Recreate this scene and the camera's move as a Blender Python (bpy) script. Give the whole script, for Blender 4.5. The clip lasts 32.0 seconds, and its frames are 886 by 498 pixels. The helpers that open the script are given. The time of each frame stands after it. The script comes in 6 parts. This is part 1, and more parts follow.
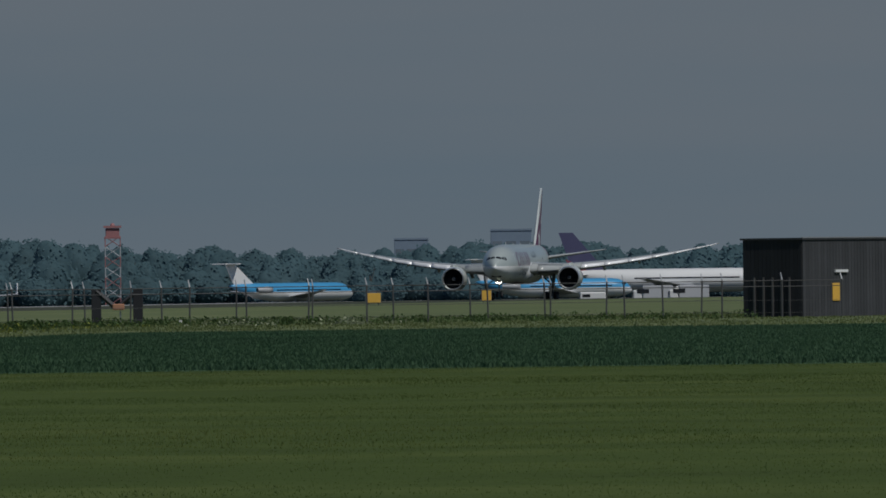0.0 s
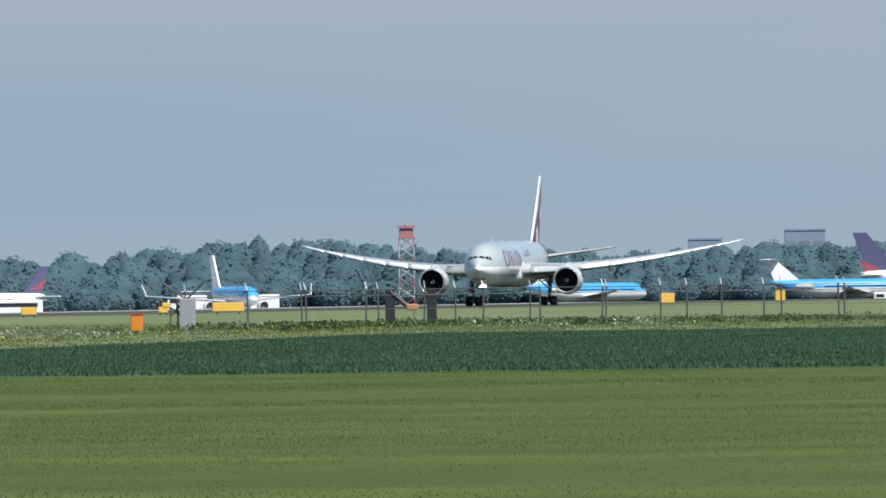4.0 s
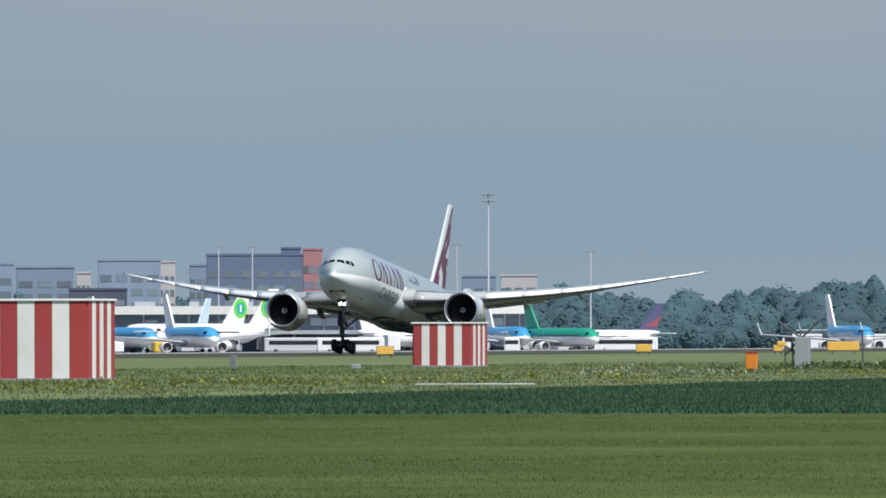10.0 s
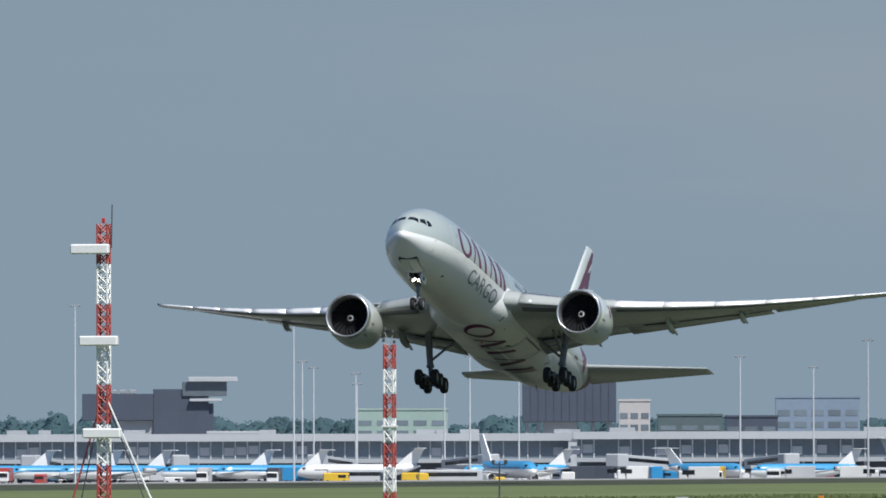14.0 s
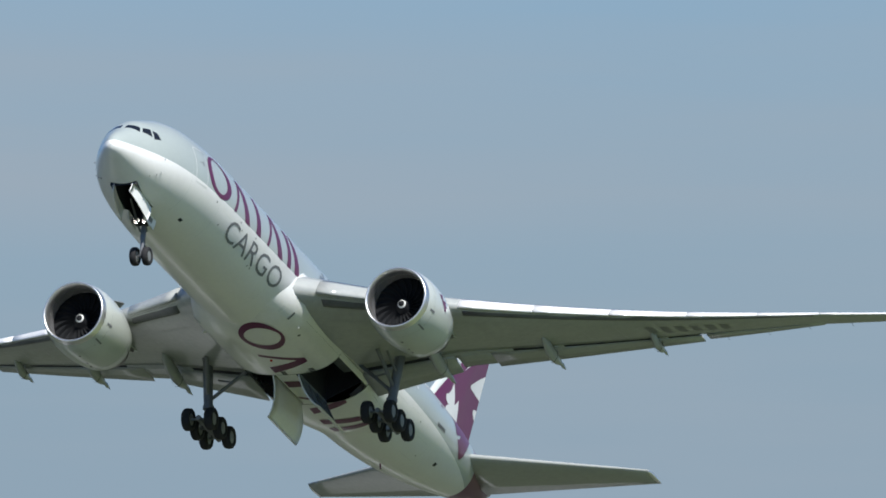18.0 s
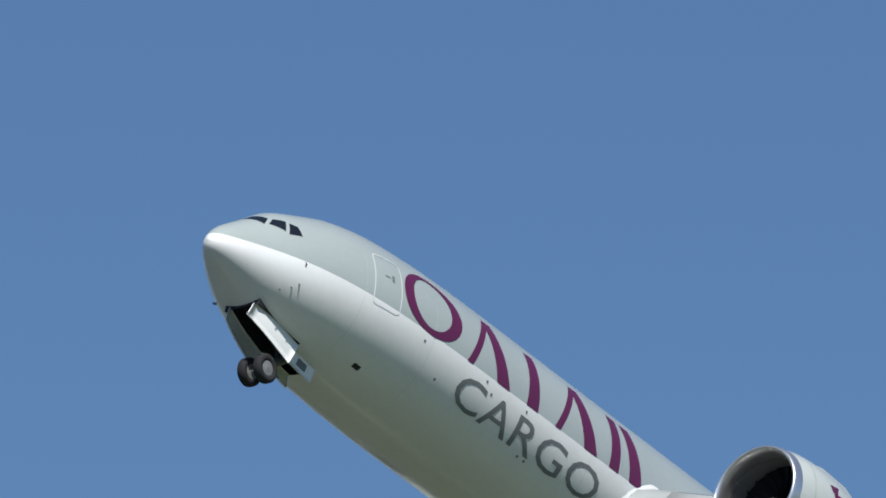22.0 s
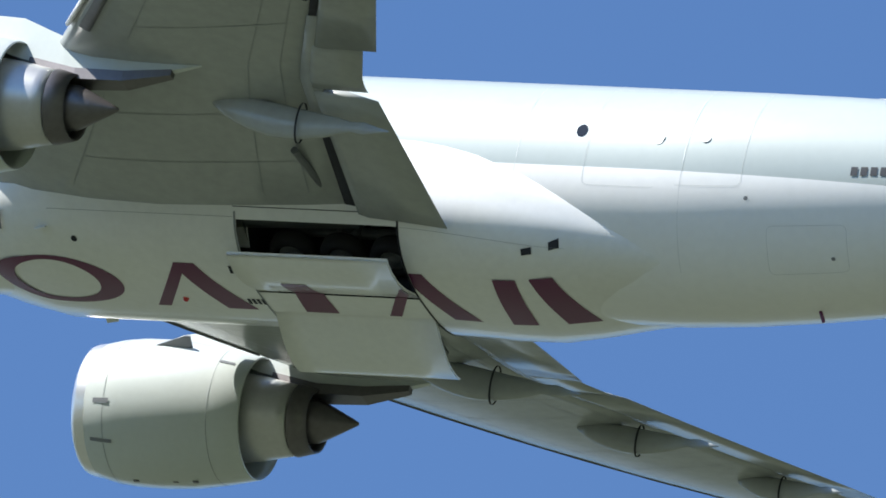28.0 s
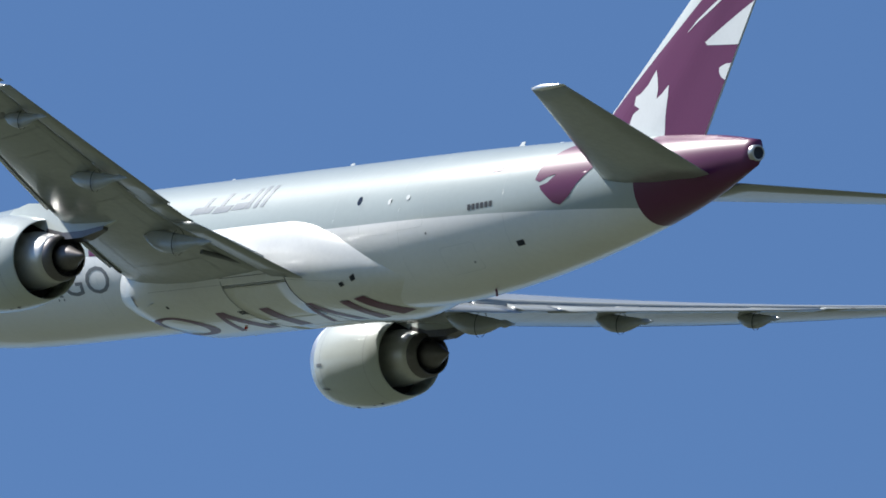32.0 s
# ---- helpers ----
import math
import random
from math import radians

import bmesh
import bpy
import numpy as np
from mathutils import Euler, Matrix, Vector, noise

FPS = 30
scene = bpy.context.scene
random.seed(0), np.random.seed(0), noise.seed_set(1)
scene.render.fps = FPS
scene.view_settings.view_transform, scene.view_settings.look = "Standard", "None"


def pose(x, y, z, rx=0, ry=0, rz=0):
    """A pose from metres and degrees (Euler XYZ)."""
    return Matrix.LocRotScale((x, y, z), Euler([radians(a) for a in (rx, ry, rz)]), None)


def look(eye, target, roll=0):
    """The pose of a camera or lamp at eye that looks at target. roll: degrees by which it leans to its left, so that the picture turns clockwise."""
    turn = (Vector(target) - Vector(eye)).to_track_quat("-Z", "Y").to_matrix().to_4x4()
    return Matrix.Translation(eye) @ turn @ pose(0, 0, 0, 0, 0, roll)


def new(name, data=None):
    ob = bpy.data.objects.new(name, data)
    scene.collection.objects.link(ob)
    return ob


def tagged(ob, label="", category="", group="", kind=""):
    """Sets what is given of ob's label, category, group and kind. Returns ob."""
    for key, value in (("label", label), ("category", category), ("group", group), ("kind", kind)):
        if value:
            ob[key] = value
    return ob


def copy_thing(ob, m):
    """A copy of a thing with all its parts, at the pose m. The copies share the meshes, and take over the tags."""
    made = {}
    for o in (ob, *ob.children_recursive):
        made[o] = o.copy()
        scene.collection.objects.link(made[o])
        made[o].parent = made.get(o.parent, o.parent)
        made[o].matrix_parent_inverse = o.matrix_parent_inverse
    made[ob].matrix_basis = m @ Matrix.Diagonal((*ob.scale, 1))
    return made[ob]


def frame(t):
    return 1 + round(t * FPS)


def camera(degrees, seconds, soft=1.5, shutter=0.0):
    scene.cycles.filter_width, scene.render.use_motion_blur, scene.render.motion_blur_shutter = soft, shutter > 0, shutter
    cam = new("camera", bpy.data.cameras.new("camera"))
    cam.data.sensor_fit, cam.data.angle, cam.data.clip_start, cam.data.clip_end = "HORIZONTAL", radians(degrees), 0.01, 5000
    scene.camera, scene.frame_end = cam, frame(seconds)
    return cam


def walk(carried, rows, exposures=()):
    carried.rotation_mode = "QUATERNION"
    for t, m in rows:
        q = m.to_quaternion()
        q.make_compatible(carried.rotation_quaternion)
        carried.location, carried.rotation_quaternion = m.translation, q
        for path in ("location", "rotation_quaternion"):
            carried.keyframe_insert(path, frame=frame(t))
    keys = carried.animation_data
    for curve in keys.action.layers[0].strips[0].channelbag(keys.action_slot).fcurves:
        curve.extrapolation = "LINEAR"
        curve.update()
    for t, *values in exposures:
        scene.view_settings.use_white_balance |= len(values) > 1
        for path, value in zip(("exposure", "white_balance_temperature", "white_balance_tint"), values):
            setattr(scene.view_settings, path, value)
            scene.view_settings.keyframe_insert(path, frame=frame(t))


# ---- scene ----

# ================= camera: one standpoint beside the field, panning and tilting =================
EYE = Vector((0.0, 0.0, 2.05))
cam = camera(3.674, 32.0, soft=1.7)


def aim(yaw, pitch, roll):
    """Camera pose from bearing (degrees left of +x), elevation and roll."""
    y, p = radians(yaw), radians(pitch)
    way = Vector((math.cos(p) * math.cos(y), math.cos(p) * math.sin(y), math.sin(p)))
    return look(EYE, EYE + 100 * way, roll)


# seconds, exposure stops: the picture fades in, then the lens stays open
EXPOSURES = [(0.0, -1.22), (0.3, -0.4), (0.6, 0.1), (0.9, 0.42), (6.0, 0.42), (8.0, 0.31), (9.0, 0.23), (12.0, 0.08), (13.0, 0.02), (15.0, 0.06), (18.0, 0.26), (19.0, 0.1), (20.0, 0.0),
             (21.0, 0.08), (22.0, 0.0), (24.0, 0.06), (25.0, 0.32), (25.5, 0.9), (26.0, 1.42), (26.5, 1.5), (28.5, 0.9), (29.0, 0.8), (30.0, 0.54), (31.0, 0.5), (32.0, 0.48)]
walk(cam, [(t, aim(y, p, r)) for t, y, p, r in (
    (0, 7.918, 0.165, -0.73), (0.5, 8.052, 0.174, -0.74), (1, 8.132, 0.167, -0.75), (1.5, 8.222, 0.180, -0.77), (2, 8.368, 0.172,
    -0.80), (2.5, 8.534, 0.179, -0.79), (4.5, 9.337, 0.184, -0.76), (5, 9.535, 0.190, -0.75), (5.5, 9.747, 0.183, -0.64), (6, 9.890,
    0.195, -0.53), (6.5, 10.191, 0.205, -0.43), (7, 10.473, 0.209, -0.32), (7.5, 10.632, 0.228, -0.26), (8, 10.753, 0.255, -0.21),
    (8.5, 10.900, 0.277, -0.14), (9, 11.132, 0.293, -0.07), (9.5, 11.406, 0.339, -0.10), (10, 11.689, 0.358, -0.12), (10.5, 12.089,
    0.369, 0.11), (11, 12.518, 0.413, 0.35), (11.5, 12.956, 0.430, 0.79), (12, 13.438, 0.479, 1.23), (12.5, 13.901, 0.547, 1.11), (13,
    14.521, 0.625, 0.99), (13.5, 15.114, 0.718, 0.43), (14, 15.847, 0.873, -0.14), (14.5, 16.480, 1.056, -0.04), (15, 17.053, 1.263,
    0.06), (15.5, 17.765, 1.510, 0.11), (17.5, 21.329, 3.381, 0.33), (18, 22.298, 4.133, 0.05), (18.5, 23.563, 4.905, -0.23), (19,
    25.261, 5.741, -0.51), (19.5, 27.347, 6.714, -0.35), (20, 29.410, 7.735, -0.19), (20.5, 31.384, 8.820, -0.13), (21, 33.512,
    10.204, -0.08), (21.5, 36.309, 11.942, -0.04), (22, 39.343, 13.645, -0.00), (22.5, 43.244, 15.349, -0.13), (23, 47.254, 17.452,
    -0.25), (23.5, 51.603, 19.290, -0.31), (24, 55.860, 20.953, -0.37), (24.5, 60.787, 22.658, -0.30), (25, 66.435, 24.153, -0.23),
    (25.5, 72.705, 25.432, -0.10), (26, 79.795, 26.698, 0.02), (26.5, 86.999, 28.052, -0.16), (28.5, 116.246, 28.870, -0.16), (29,
    122.328, 28.202, 0.41), (29.5, 127.006, 27.418, 0.04), (30, 131.326, 26.437, -0.33), (30.5, 135.616, 25.525, -0.21), (31, 139.536,
    24.697, -0.09), (31.5, 142.760, 23.791, 0.05), (32, 145.358, 22.873, 0.19),
)], EXPOSURES)

# ================= light: clear hazy day, high sun behind the camera =================
SUN_WAY = Vector((-0.385, -0.424, 0.82)).normalized()
world = bpy.data.worlds.new("sky")
scene.world = world
world.use_nodes = True
wn, wl = world.node_tree.nodes, world.node_tree.links
sky = wn.new("ShaderNodeTexSky")
sky.sky_type = "NISHITA"
sky.sun_disc = False
sky.sun_elevation = math.asin(SUN_WAY.z)
sky.sun_rotation = math.atan2(SUN_WAY.x, SUN_WAY.y)
sky.air_density, sky.dust_density, sky.ozone_density = 1.0, 0.6, 2.0
# haze: a low band of grey-blue air that thins out smoothly with height
tc = wn.new("ShaderNodeTexCoord")
sep = wn.new("ShaderNodeSeparateXYZ")
wl.new(tc.outputs["Generated"], sep.inputs[0])
ramp = wn.new("ShaderNodeValToRGB")
ramp.color_ramp.interpolation = "EASE"
cr = ramp.color_ramp.elements
cr[0].position, cr[0].color = 0.055, (1, 1, 1, 1)
cr[1].position, cr[1].color = 0.13, (0.0, 0.0, 0.0, 1)
wl.new(sep.outputs["Z"], ramp.inputs[0])
mix = wn.new("ShaderNodeMix")
mix.data_type = "RGBA"
wl.new(ramp.outputs["Color"], mix.inputs["Factor"])
tint = wn.new("ShaderNodeVectorMath")
tint.operation = "MULTIPLY"
tint.inputs[1].default_value = (0.72, 0.95, 1.22)
wl.new(sky.outputs["Color"], tint.inputs[0])
wl.new(tint.outputs[0], mix.inputs["A"])
mix.inputs["B"].default_value = (3.5, 4.74, 5.9, 1)
bg = wn["Background"]
bg.inputs["Strength"].default_value = 0.066
# thin streaks of high cloud in the lower sky
stretch = wn.new("ShaderNodeVectorMath")
stretch.operation = "MULTIPLY"
stretch.inputs[1].default_value = (5.0, 5.0, 60.0)
wl.new(tc.outputs["Generated"], stretch.inputs[0])
wisp = wn.new("ShaderNodeTexNoise")
wisp.inputs["Scale"].default_value = 1.0
wisp.inputs["Detail"].default_value = 5
wl.new(stretch.outputs[0], wisp.inputs["Vector"])
thin = wn.new("ShaderNodeMapRange")
thin.inputs["From Min"].default_value, thin.inputs["From Max"].default_value = 0.38, 0.68
thin.inputs["To Max"].default_value = 0.85
wl.new(wisp.outputs["Fac"], thin.inputs["Value"])
low = wn.new("ShaderNodeMapRange")
low.interpolation_type = "SMOOTHSTEP"
low.inputs["From Min"].default_value, low.inputs["From Max"].default_value = 0.115, 0.075
wl.new(sep.outputs["Z"], low.inputs["Value"])
amount = wn.new("ShaderNodeMath")
amount.operation = "MULTIPLY"
wl.new(thin.outputs[0], amount.inputs[0])
wl.new(low.outputs[0], amount.inputs[1])
cloud = wn.new("ShaderNodeMix")
cloud.data_type = "RGBA"
wl.new(amount.outputs[0], cloud.inputs["Factor"])
wl.new(mix.outputs["Result"], cloud.inputs["A"])
cloud.inputs["B"].default_value = (4.4, 5.15, 6.0, 1)
wl.new(cloud.outputs["Result"], bg.inputs["Color"])
sun = new("sun", bpy.data.lights.new("sun", "SUN"))
sun.data.energy, sun.data.angle, sun.data.color = 5.0, radians(0.53), (1.0, 0.975, 0.93)
sun.matrix_basis = look(SUN_WAY * 500, (0, 0, 0))


# ================= materials =================
def material(name, colour, rough=0.6, metal=0.0, vary=0.12, scale=1.0, bump=0.0, spec=0.5, second=None, coat=0.0, island=0.0, objvar=0.0):
    """Principled surface with variation at two scales; second: a stain colour; island, objvar: value change per piece."""
    m = bpy.data.materials.new(name)
    m.use_nodes = True
    n, l = m.node_tree.nodes, m.node_tree.links
    p = n["Principled BSDF"]
    p.inputs["Roughness"].default_value, p.inputs["Metallic"].default_value = rough, metal
    p.inputs["Specular IOR Level"].default_value = spec
    p.inputs["Coat Weight"].default_value = coat
    p.inputs["Coat Roughness"].default_value = 0.08
    t = n.new("ShaderNodeTexCoord")
    a, b = n.new("ShaderNodeTexNoise"), n.new("ShaderNodeTexNoise")
    a.inputs["Scale"].default_value, b.inputs["Scale"].default_value = 0.35 * scale, 6.0 * scale
    a.inputs["Detail"].default_value, b.inputs["Detail"].default_value = 5, 3
    for x in (a, b):
        l.new(t.outputs["Object"], x.inputs["Vector"])
    add = n.new("ShaderNodeMath")
    add.operation = "MULTIPLY_ADD"
    l.new(b.outputs["Fac"], add.inputs[0])
    add.inputs[1].default_value = 0.5
    l.new(a.outputs["Fac"], add.inputs[2])
    mr = n.new("ShaderNodeMapRange")
    mr.inputs["From Min"].default_value, mr.inputs["From Max"].default_value = 0.45, 1.05
    mr.inputs["To Min"].default_value, mr.inputs["To Max"].default_value = 1 - vary, 1 + vary
    l.new(add.outputs[0], mr.inputs["Value"])
    value = mr.outputs[0]
    for amount, node, socket in ((island, "ShaderNodeNewGeometry", "Random Per Island"), (objvar, "ShaderNodeObjectInfo", "Random")):
        if amount:
            g, r2, mu = n.new(node), n.new("ShaderNodeMapRange"), n.new("ShaderNodeMath")
            r2.inputs["To Min"].default_value, r2.inputs["To Max"].default_value = 1 - amount, 1 + amount
            l.new(g.outputs[socket], r2.inputs["Value"])
            mu.operation = "MULTIPLY"
            l.new(value, mu.inputs[0])
            l.new(r2.outputs[0], mu.inputs[1])
            value = mu.outputs[0]
    base = n.new("ShaderNodeMix")
    base.data_type = "RGBA"
    base.inputs["A"].default_value = (*colour, 1)
    base.inputs["B"].default_value = (*(second or colour), 1)
    sr = n.new("ShaderNodeMapRange")
    sr.inputs["From Min"].default_value, sr.inputs["From Max"].default_value = 0.5, 0.72
    l.new(a.outputs["Fac"], sr.inputs["Value"])
    l.new(sr.outputs[0], base.inputs["Factor"])
    sc = n.new("ShaderNodeVectorMath")
    sc.operation = "SCALE"
    l.new(base.outputs["Result"], sc.inputs[0])
    l.new(value, sc.inputs["Scale"])
    l.new(sc.outputs[0], p.inputs["Base Color"])
    if bump:
        bm_ = n.new("ShaderNodeBump")
        bm_.inputs["Strength"].default_value = bump
        bm_.inputs["Distance"].default_value = 0.05
        l.new(b.outputs["Fac"], bm_.inputs["Height"])
        l.new(bm_.outputs[0], p.inputs["Normal"])
    return m


def glowing(name, colour, strength):
    m = bpy.data.materials.new(name)
    m.use_nodes = True
    p = m.node_tree.nodes["Principled BSDF"]
    p.inputs["Base Color"].default_value = (*colour, 1)
    p.inputs["Emission Color"].default_value = (*colour, 1)
    p.inputs["Emission Strength"].default_value = strength
    return m


def leafy(name, colour, second, island=0.3, rough=0.75, through_light=0.3):
    """Leaves and blades: diffuse with some light coming through."""
    m = material(name, colour, rough, vary=0.2, scale=0.15, second=second, island=island, spec=0.25)
    n, l = m.node_tree.nodes, m.node_tree.links
    p = n["Principled BSDF"]
    tr = n.new("ShaderNodeBsdfTranslucent")
    src = p.inputs["Base Color"].links[0].from_socket
    l.new(src, tr.inputs["Color"])
    ms = n.new("ShaderNodeMixShader")
    ms.inputs[0].default_value = through_light
    l.new(p.outputs[0], ms.inputs[1])
    l.new(tr.outputs[0], ms.inputs[2])
    l.new(ms.outputs[0], n["Material Output"].inputs["Surface"])
    return m


MEADOW = material("meadow soil and grass", (0.058, 0.066, 0.046), 0.95, vary=0.3, scale=0.6, bump=0.6, second=(0.066, 0.072, 0.05), spec=0.1)
CROP_SOIL = material("crop soil", (0.058, 0.112, 0.058), 0.95, vary=0.25, scale=0.5, second=(0.064, 0.118, 0.062), spec=0.1)
ASPHALT = material("asphalt", (0.17, 0.172, 0.175), 0.85, vary=0.2, scale=0.3, second=(0.2, 0.2, 0.2))
CONCRETE = material("concrete", (0.30, 0.30, 0.295), 0.85, vary=0.15, scale=0.2, second=(0.25, 0.25, 0.245))
AIRFIELD = material("airfield grass", (0.12, 0.15, 0.068), 0.95, vary=0.2, scale=0.12, bump=0.3, second=(0.145, 0.165, 0.076), spec=0.1)
TURF = material("meadow turf", (0.060, 0.088, 0.020), 0.95, vary=0.22, scale=0.3, bump=0.3, second=(0.080, 0.102, 0.027), spec=0.1)
GRASS = leafy("meadow grass", (0.086, 0.126, 0.030), (0.125, 0.146, 0.042), island=0.06, through_light=0.35)
CROP = leafy("dark crop leaves", (0.062, 0.122, 0.062), (0.07, 0.135, 0.066), island=0.04, through_light=0.5)
ROUGH = leafy("rough verge grass", (0.13, 0.162, 0.06), (0.15, 0.172, 0.068), island=0.06, through_light=0.2)
FLOWER = leafy("yellow flowers", (0.26, 0.28, 0.06), (0.22, 0.25, 0.06))
UMBEL = leafy("pale flower heads", (0.34, 0.37, 0.24), (0.27, 0.31, 0.18))
WEED = leafy("dark weed leaves", (0.075, 0.125, 0.042), (0.085, 0.135, 0.046))
# leaf base shifted towards pale blue to carry the distance haze
HAZED_LEAF = leafy("haze-blue wood leaves", (0.08, 0.148, 0.168), (0.085, 0.154, 0.174), island=0.03, through_light=0.42)
WOOD_TRUNK = material("tree bark", (0.08, 0.07, 0.06), 0.9)


# ================= mesh helpers =================
def mesh_object(name, verts, faces, mat, parent=None, smooth=False, label=""):
    me = bpy.data.meshes.new(name)
    me.from_pydata([tuple(v) for v in verts], [], faces)
    if mat:
        me.materials.append(mat)
    if smooth:
        me.shade_smooth()
    ob = new(name, me)
    if parent:
        ob.parent = parent
    if label:
        tagged(ob, label)
    return ob


def from_bm(name, bm, mat, parent=None, smooth=False, label=""):
    me = bpy.data.meshes.new(name)
    bm.to_mesh(me)
    bm.free()
    if mat:
        me.materials.append(mat)
    if smooth:
        me.shade_smooth()
    ob = new(name, me)
    if parent:
        ob.parent = parent
    if label:
        tagged(ob, label)
    return ob


def add_box(bm, centre, size, rz=0.0, bevel=0.0, tilt=(0.0, 0.0)):
    m = pose(*centre, tilt[0], tilt[1], rz) @ Matrix.Diagonal((*size, 1))
    made = bmesh.ops.create_cube(bm, size=1.0, matrix=m)["verts"]
    if bevel:
        edges = list({e for v in made for e in v.link_edges})
        bmesh.ops.bevel(bm, geom=edges, offset=bevel, segments=1, affect="EDGES")


def add_tube(bm, a, b, r0, r1=None, seg=10, caps=True):
    a, b = Vector(a), Vector(b)
    d = b - a
    m = Matrix.Translation((a + b) / 2) @ d.to_track_quat("Z", "Y").to_matrix().to_4x4()
    bmesh.ops.create_cone(bm, cap_ends=caps, segments=seg, radius1=r0, radius2=r0 if r1 is None else r1, depth=d.length, matrix=m)


def box(name, centre, size, mat, parent=None, rz=0.0, bevel=0.0, label="", tilt=(0.0, 0.0)):
    bm = bmesh.new()
    add_box(bm, centre, size, rz, bevel, tilt)
    return from_bm(name, bm, mat, parent, label=label)


def tube(name, a, b, r0, mat, parent=None, r1=None, seg=10, label=""):
    bm = bmesh.new()
    add_tube(bm, a, b, r0, r1, seg)
    return from_bm(name, bm, mat, parent, smooth=False, label=label)


def lathe(name, profile, mat, parent=None, seg=48, axis="x", centre=(0, 0, 0), label="", scale=(1, 1)):
    """Turns (along, radius) points round an axis through centre; a closed profile makes a solid ring."""
    verts, faces, n = [], [], len(profile)
    for s, r in profile:
        for k in range(seg):
            w = 2 * math.pi * k / seg
            c, d = r * math.cos(w) * scale[0], r * math.sin(w) * scale[1]
            p = {"x": (s, c, d), "y": (c, s, d), "z": (c, d, s)}[axis]
            verts.append(Vector(p) + Vector(centre))
    for i in range(n - 1):
        for k in range(seg):
            j = (k + 1) % seg
            faces.append((i * seg + k, i * seg + j, (i + 1) * seg + j, (i + 1) * seg + k))
    return mesh_object(name, verts, faces, mat, parent, True, label)


def loft(sections, closed=True, caps=True):
    """Verts and faces of a skin over equal rings of points."""
    verts = [Vector(p) for ring in sections for p in ring]
    n, faces = len(sections[0]), []
    for i in range(len(sections) - 1):
        for k in range(n if closed else n - 1):
            j = (k + 1) % n
            faces.append((i * n + k, i * n + j, (i + 1) * n + j, (i + 1) * n + k))
    if caps:
        faces += [tuple(range(n))[::-1], tuple(range((len(sections) - 1) * n, len(sections) * n))]
    return verts, faces


def polar(bearing, distance, z=0.0):
    """A place by its bearing from the standpoint (degrees left of +x), distance and height."""
    return Vector((distance * math.cos(radians(bearing)), distance * math.sin(radians(bearing)), z))


def ease(v):
    v = min(max(v, 0.0), 1.0)
    return v * v * (3 - 2 * v)


def ground_z(x, y):
    """Level fields and runway; the aprons beyond lie a little lower."""
    return -1.5 * max(ease((x - 2420) / 260), ease((y - 372) / 60)) - 1.7 * ease((y - 640) / 80)


# ================= ground, field, runway =================
def ground_sheet():
    xs = sorted({-4800, -3000, -1500, -600, -200, 0, 200, 400, 700, 1000, 1400, 1800, 2200, 2420, 2460, 2500, 2550, 2600, 2640, 2680, 2800, 3200, 3800, 4400, 4850})
    ys = sorted({-4800, -3000, -1500, -600, -200, 0, 100, 200, 300, 372, 382, 392, 402, 412, 422, 432, 460, 560, 640, 655, 670, 685, 700, 720, 900, 1300, 2000, 3000, 4800})
    verts = [(x, y, ground_z(x, y)) for y in ys for x in xs]
    n = len(xs)
    faces = [(j * n + i, j * n + i + 1, (j + 1) * n + i + 1, (j + 1) * n + i) for j in range(len(ys) - 1) for i in range(n - 1)]
    return tagged(mesh_object("ground", verts, faces, MEADOW), "flat green airport meadow with short grass", "ground", kind="structure")


def slab(name, corners, z, mat, label, category, thick=0.3):
    """A paved or sown strip, a thin solid laid into the ground."""
    n = len(corners)
    verts = [(x, y, ground_z(x, y) + z) for x, y in corners] + [(x, y, ground_z(x, y) + z - thick) for x, y in corners]
    faces = [tuple(range(n)), tuple(range(2 * n - 1, n - 1, -1))] + [(i, n + i, n + (i + 1) % n, (i + 1) % n) for i in range(n)]
    return tagged(mesh_object(name, verts, faces, mat), label, category, kind="structure")


ground_sheet()
slab("meadow", [(95, 6), (351.5, 19), (344.5, 97), (329, 97.5), (329, 112), (95, 40)], 0.02, TURF, "uneven green meadow before the field", "meadow")
slab("field", [(352, 20), (664, 20), (668, 108), (535, 103), (440, 97), (345, 97)], 0.024, CROP_SOIL, "dark green arable crop field", "field")
slab("airfield", [(330, 97.5), (440, 97.5), (535, 103.5), (668.5, 108.5), (664.5, 20), (2400, 20), (2400, 278), (330, 278)], 0.04, AIRFIELD, "mown green airfield grass beside runway", "grass")
slab("runway", [(-3000, 279), (3300, 279), (3300, 339), (-3000, 339)], 0.06, ASPHALT, "grey asphalt runway in haze", "runway")
slab("taxiway", [(300, 352), (2400, 352), (2400, 368), (300, 368)], 0.05, CONCRETE, "pale taxiway beyond the runway", "taxiway")
slab("apron", [(1700, 445), (4300, 445), (4300, 635), (1700, 635)], 0.05, CONCRETE, "pale concrete aircraft apron", "apron")


slab("terminal_apron", [(2200, 725), (4300, 725), (4300, 1300), (2200, 1300)], 0.05, CONCRETE, "pale concrete terminal apron", "apron")


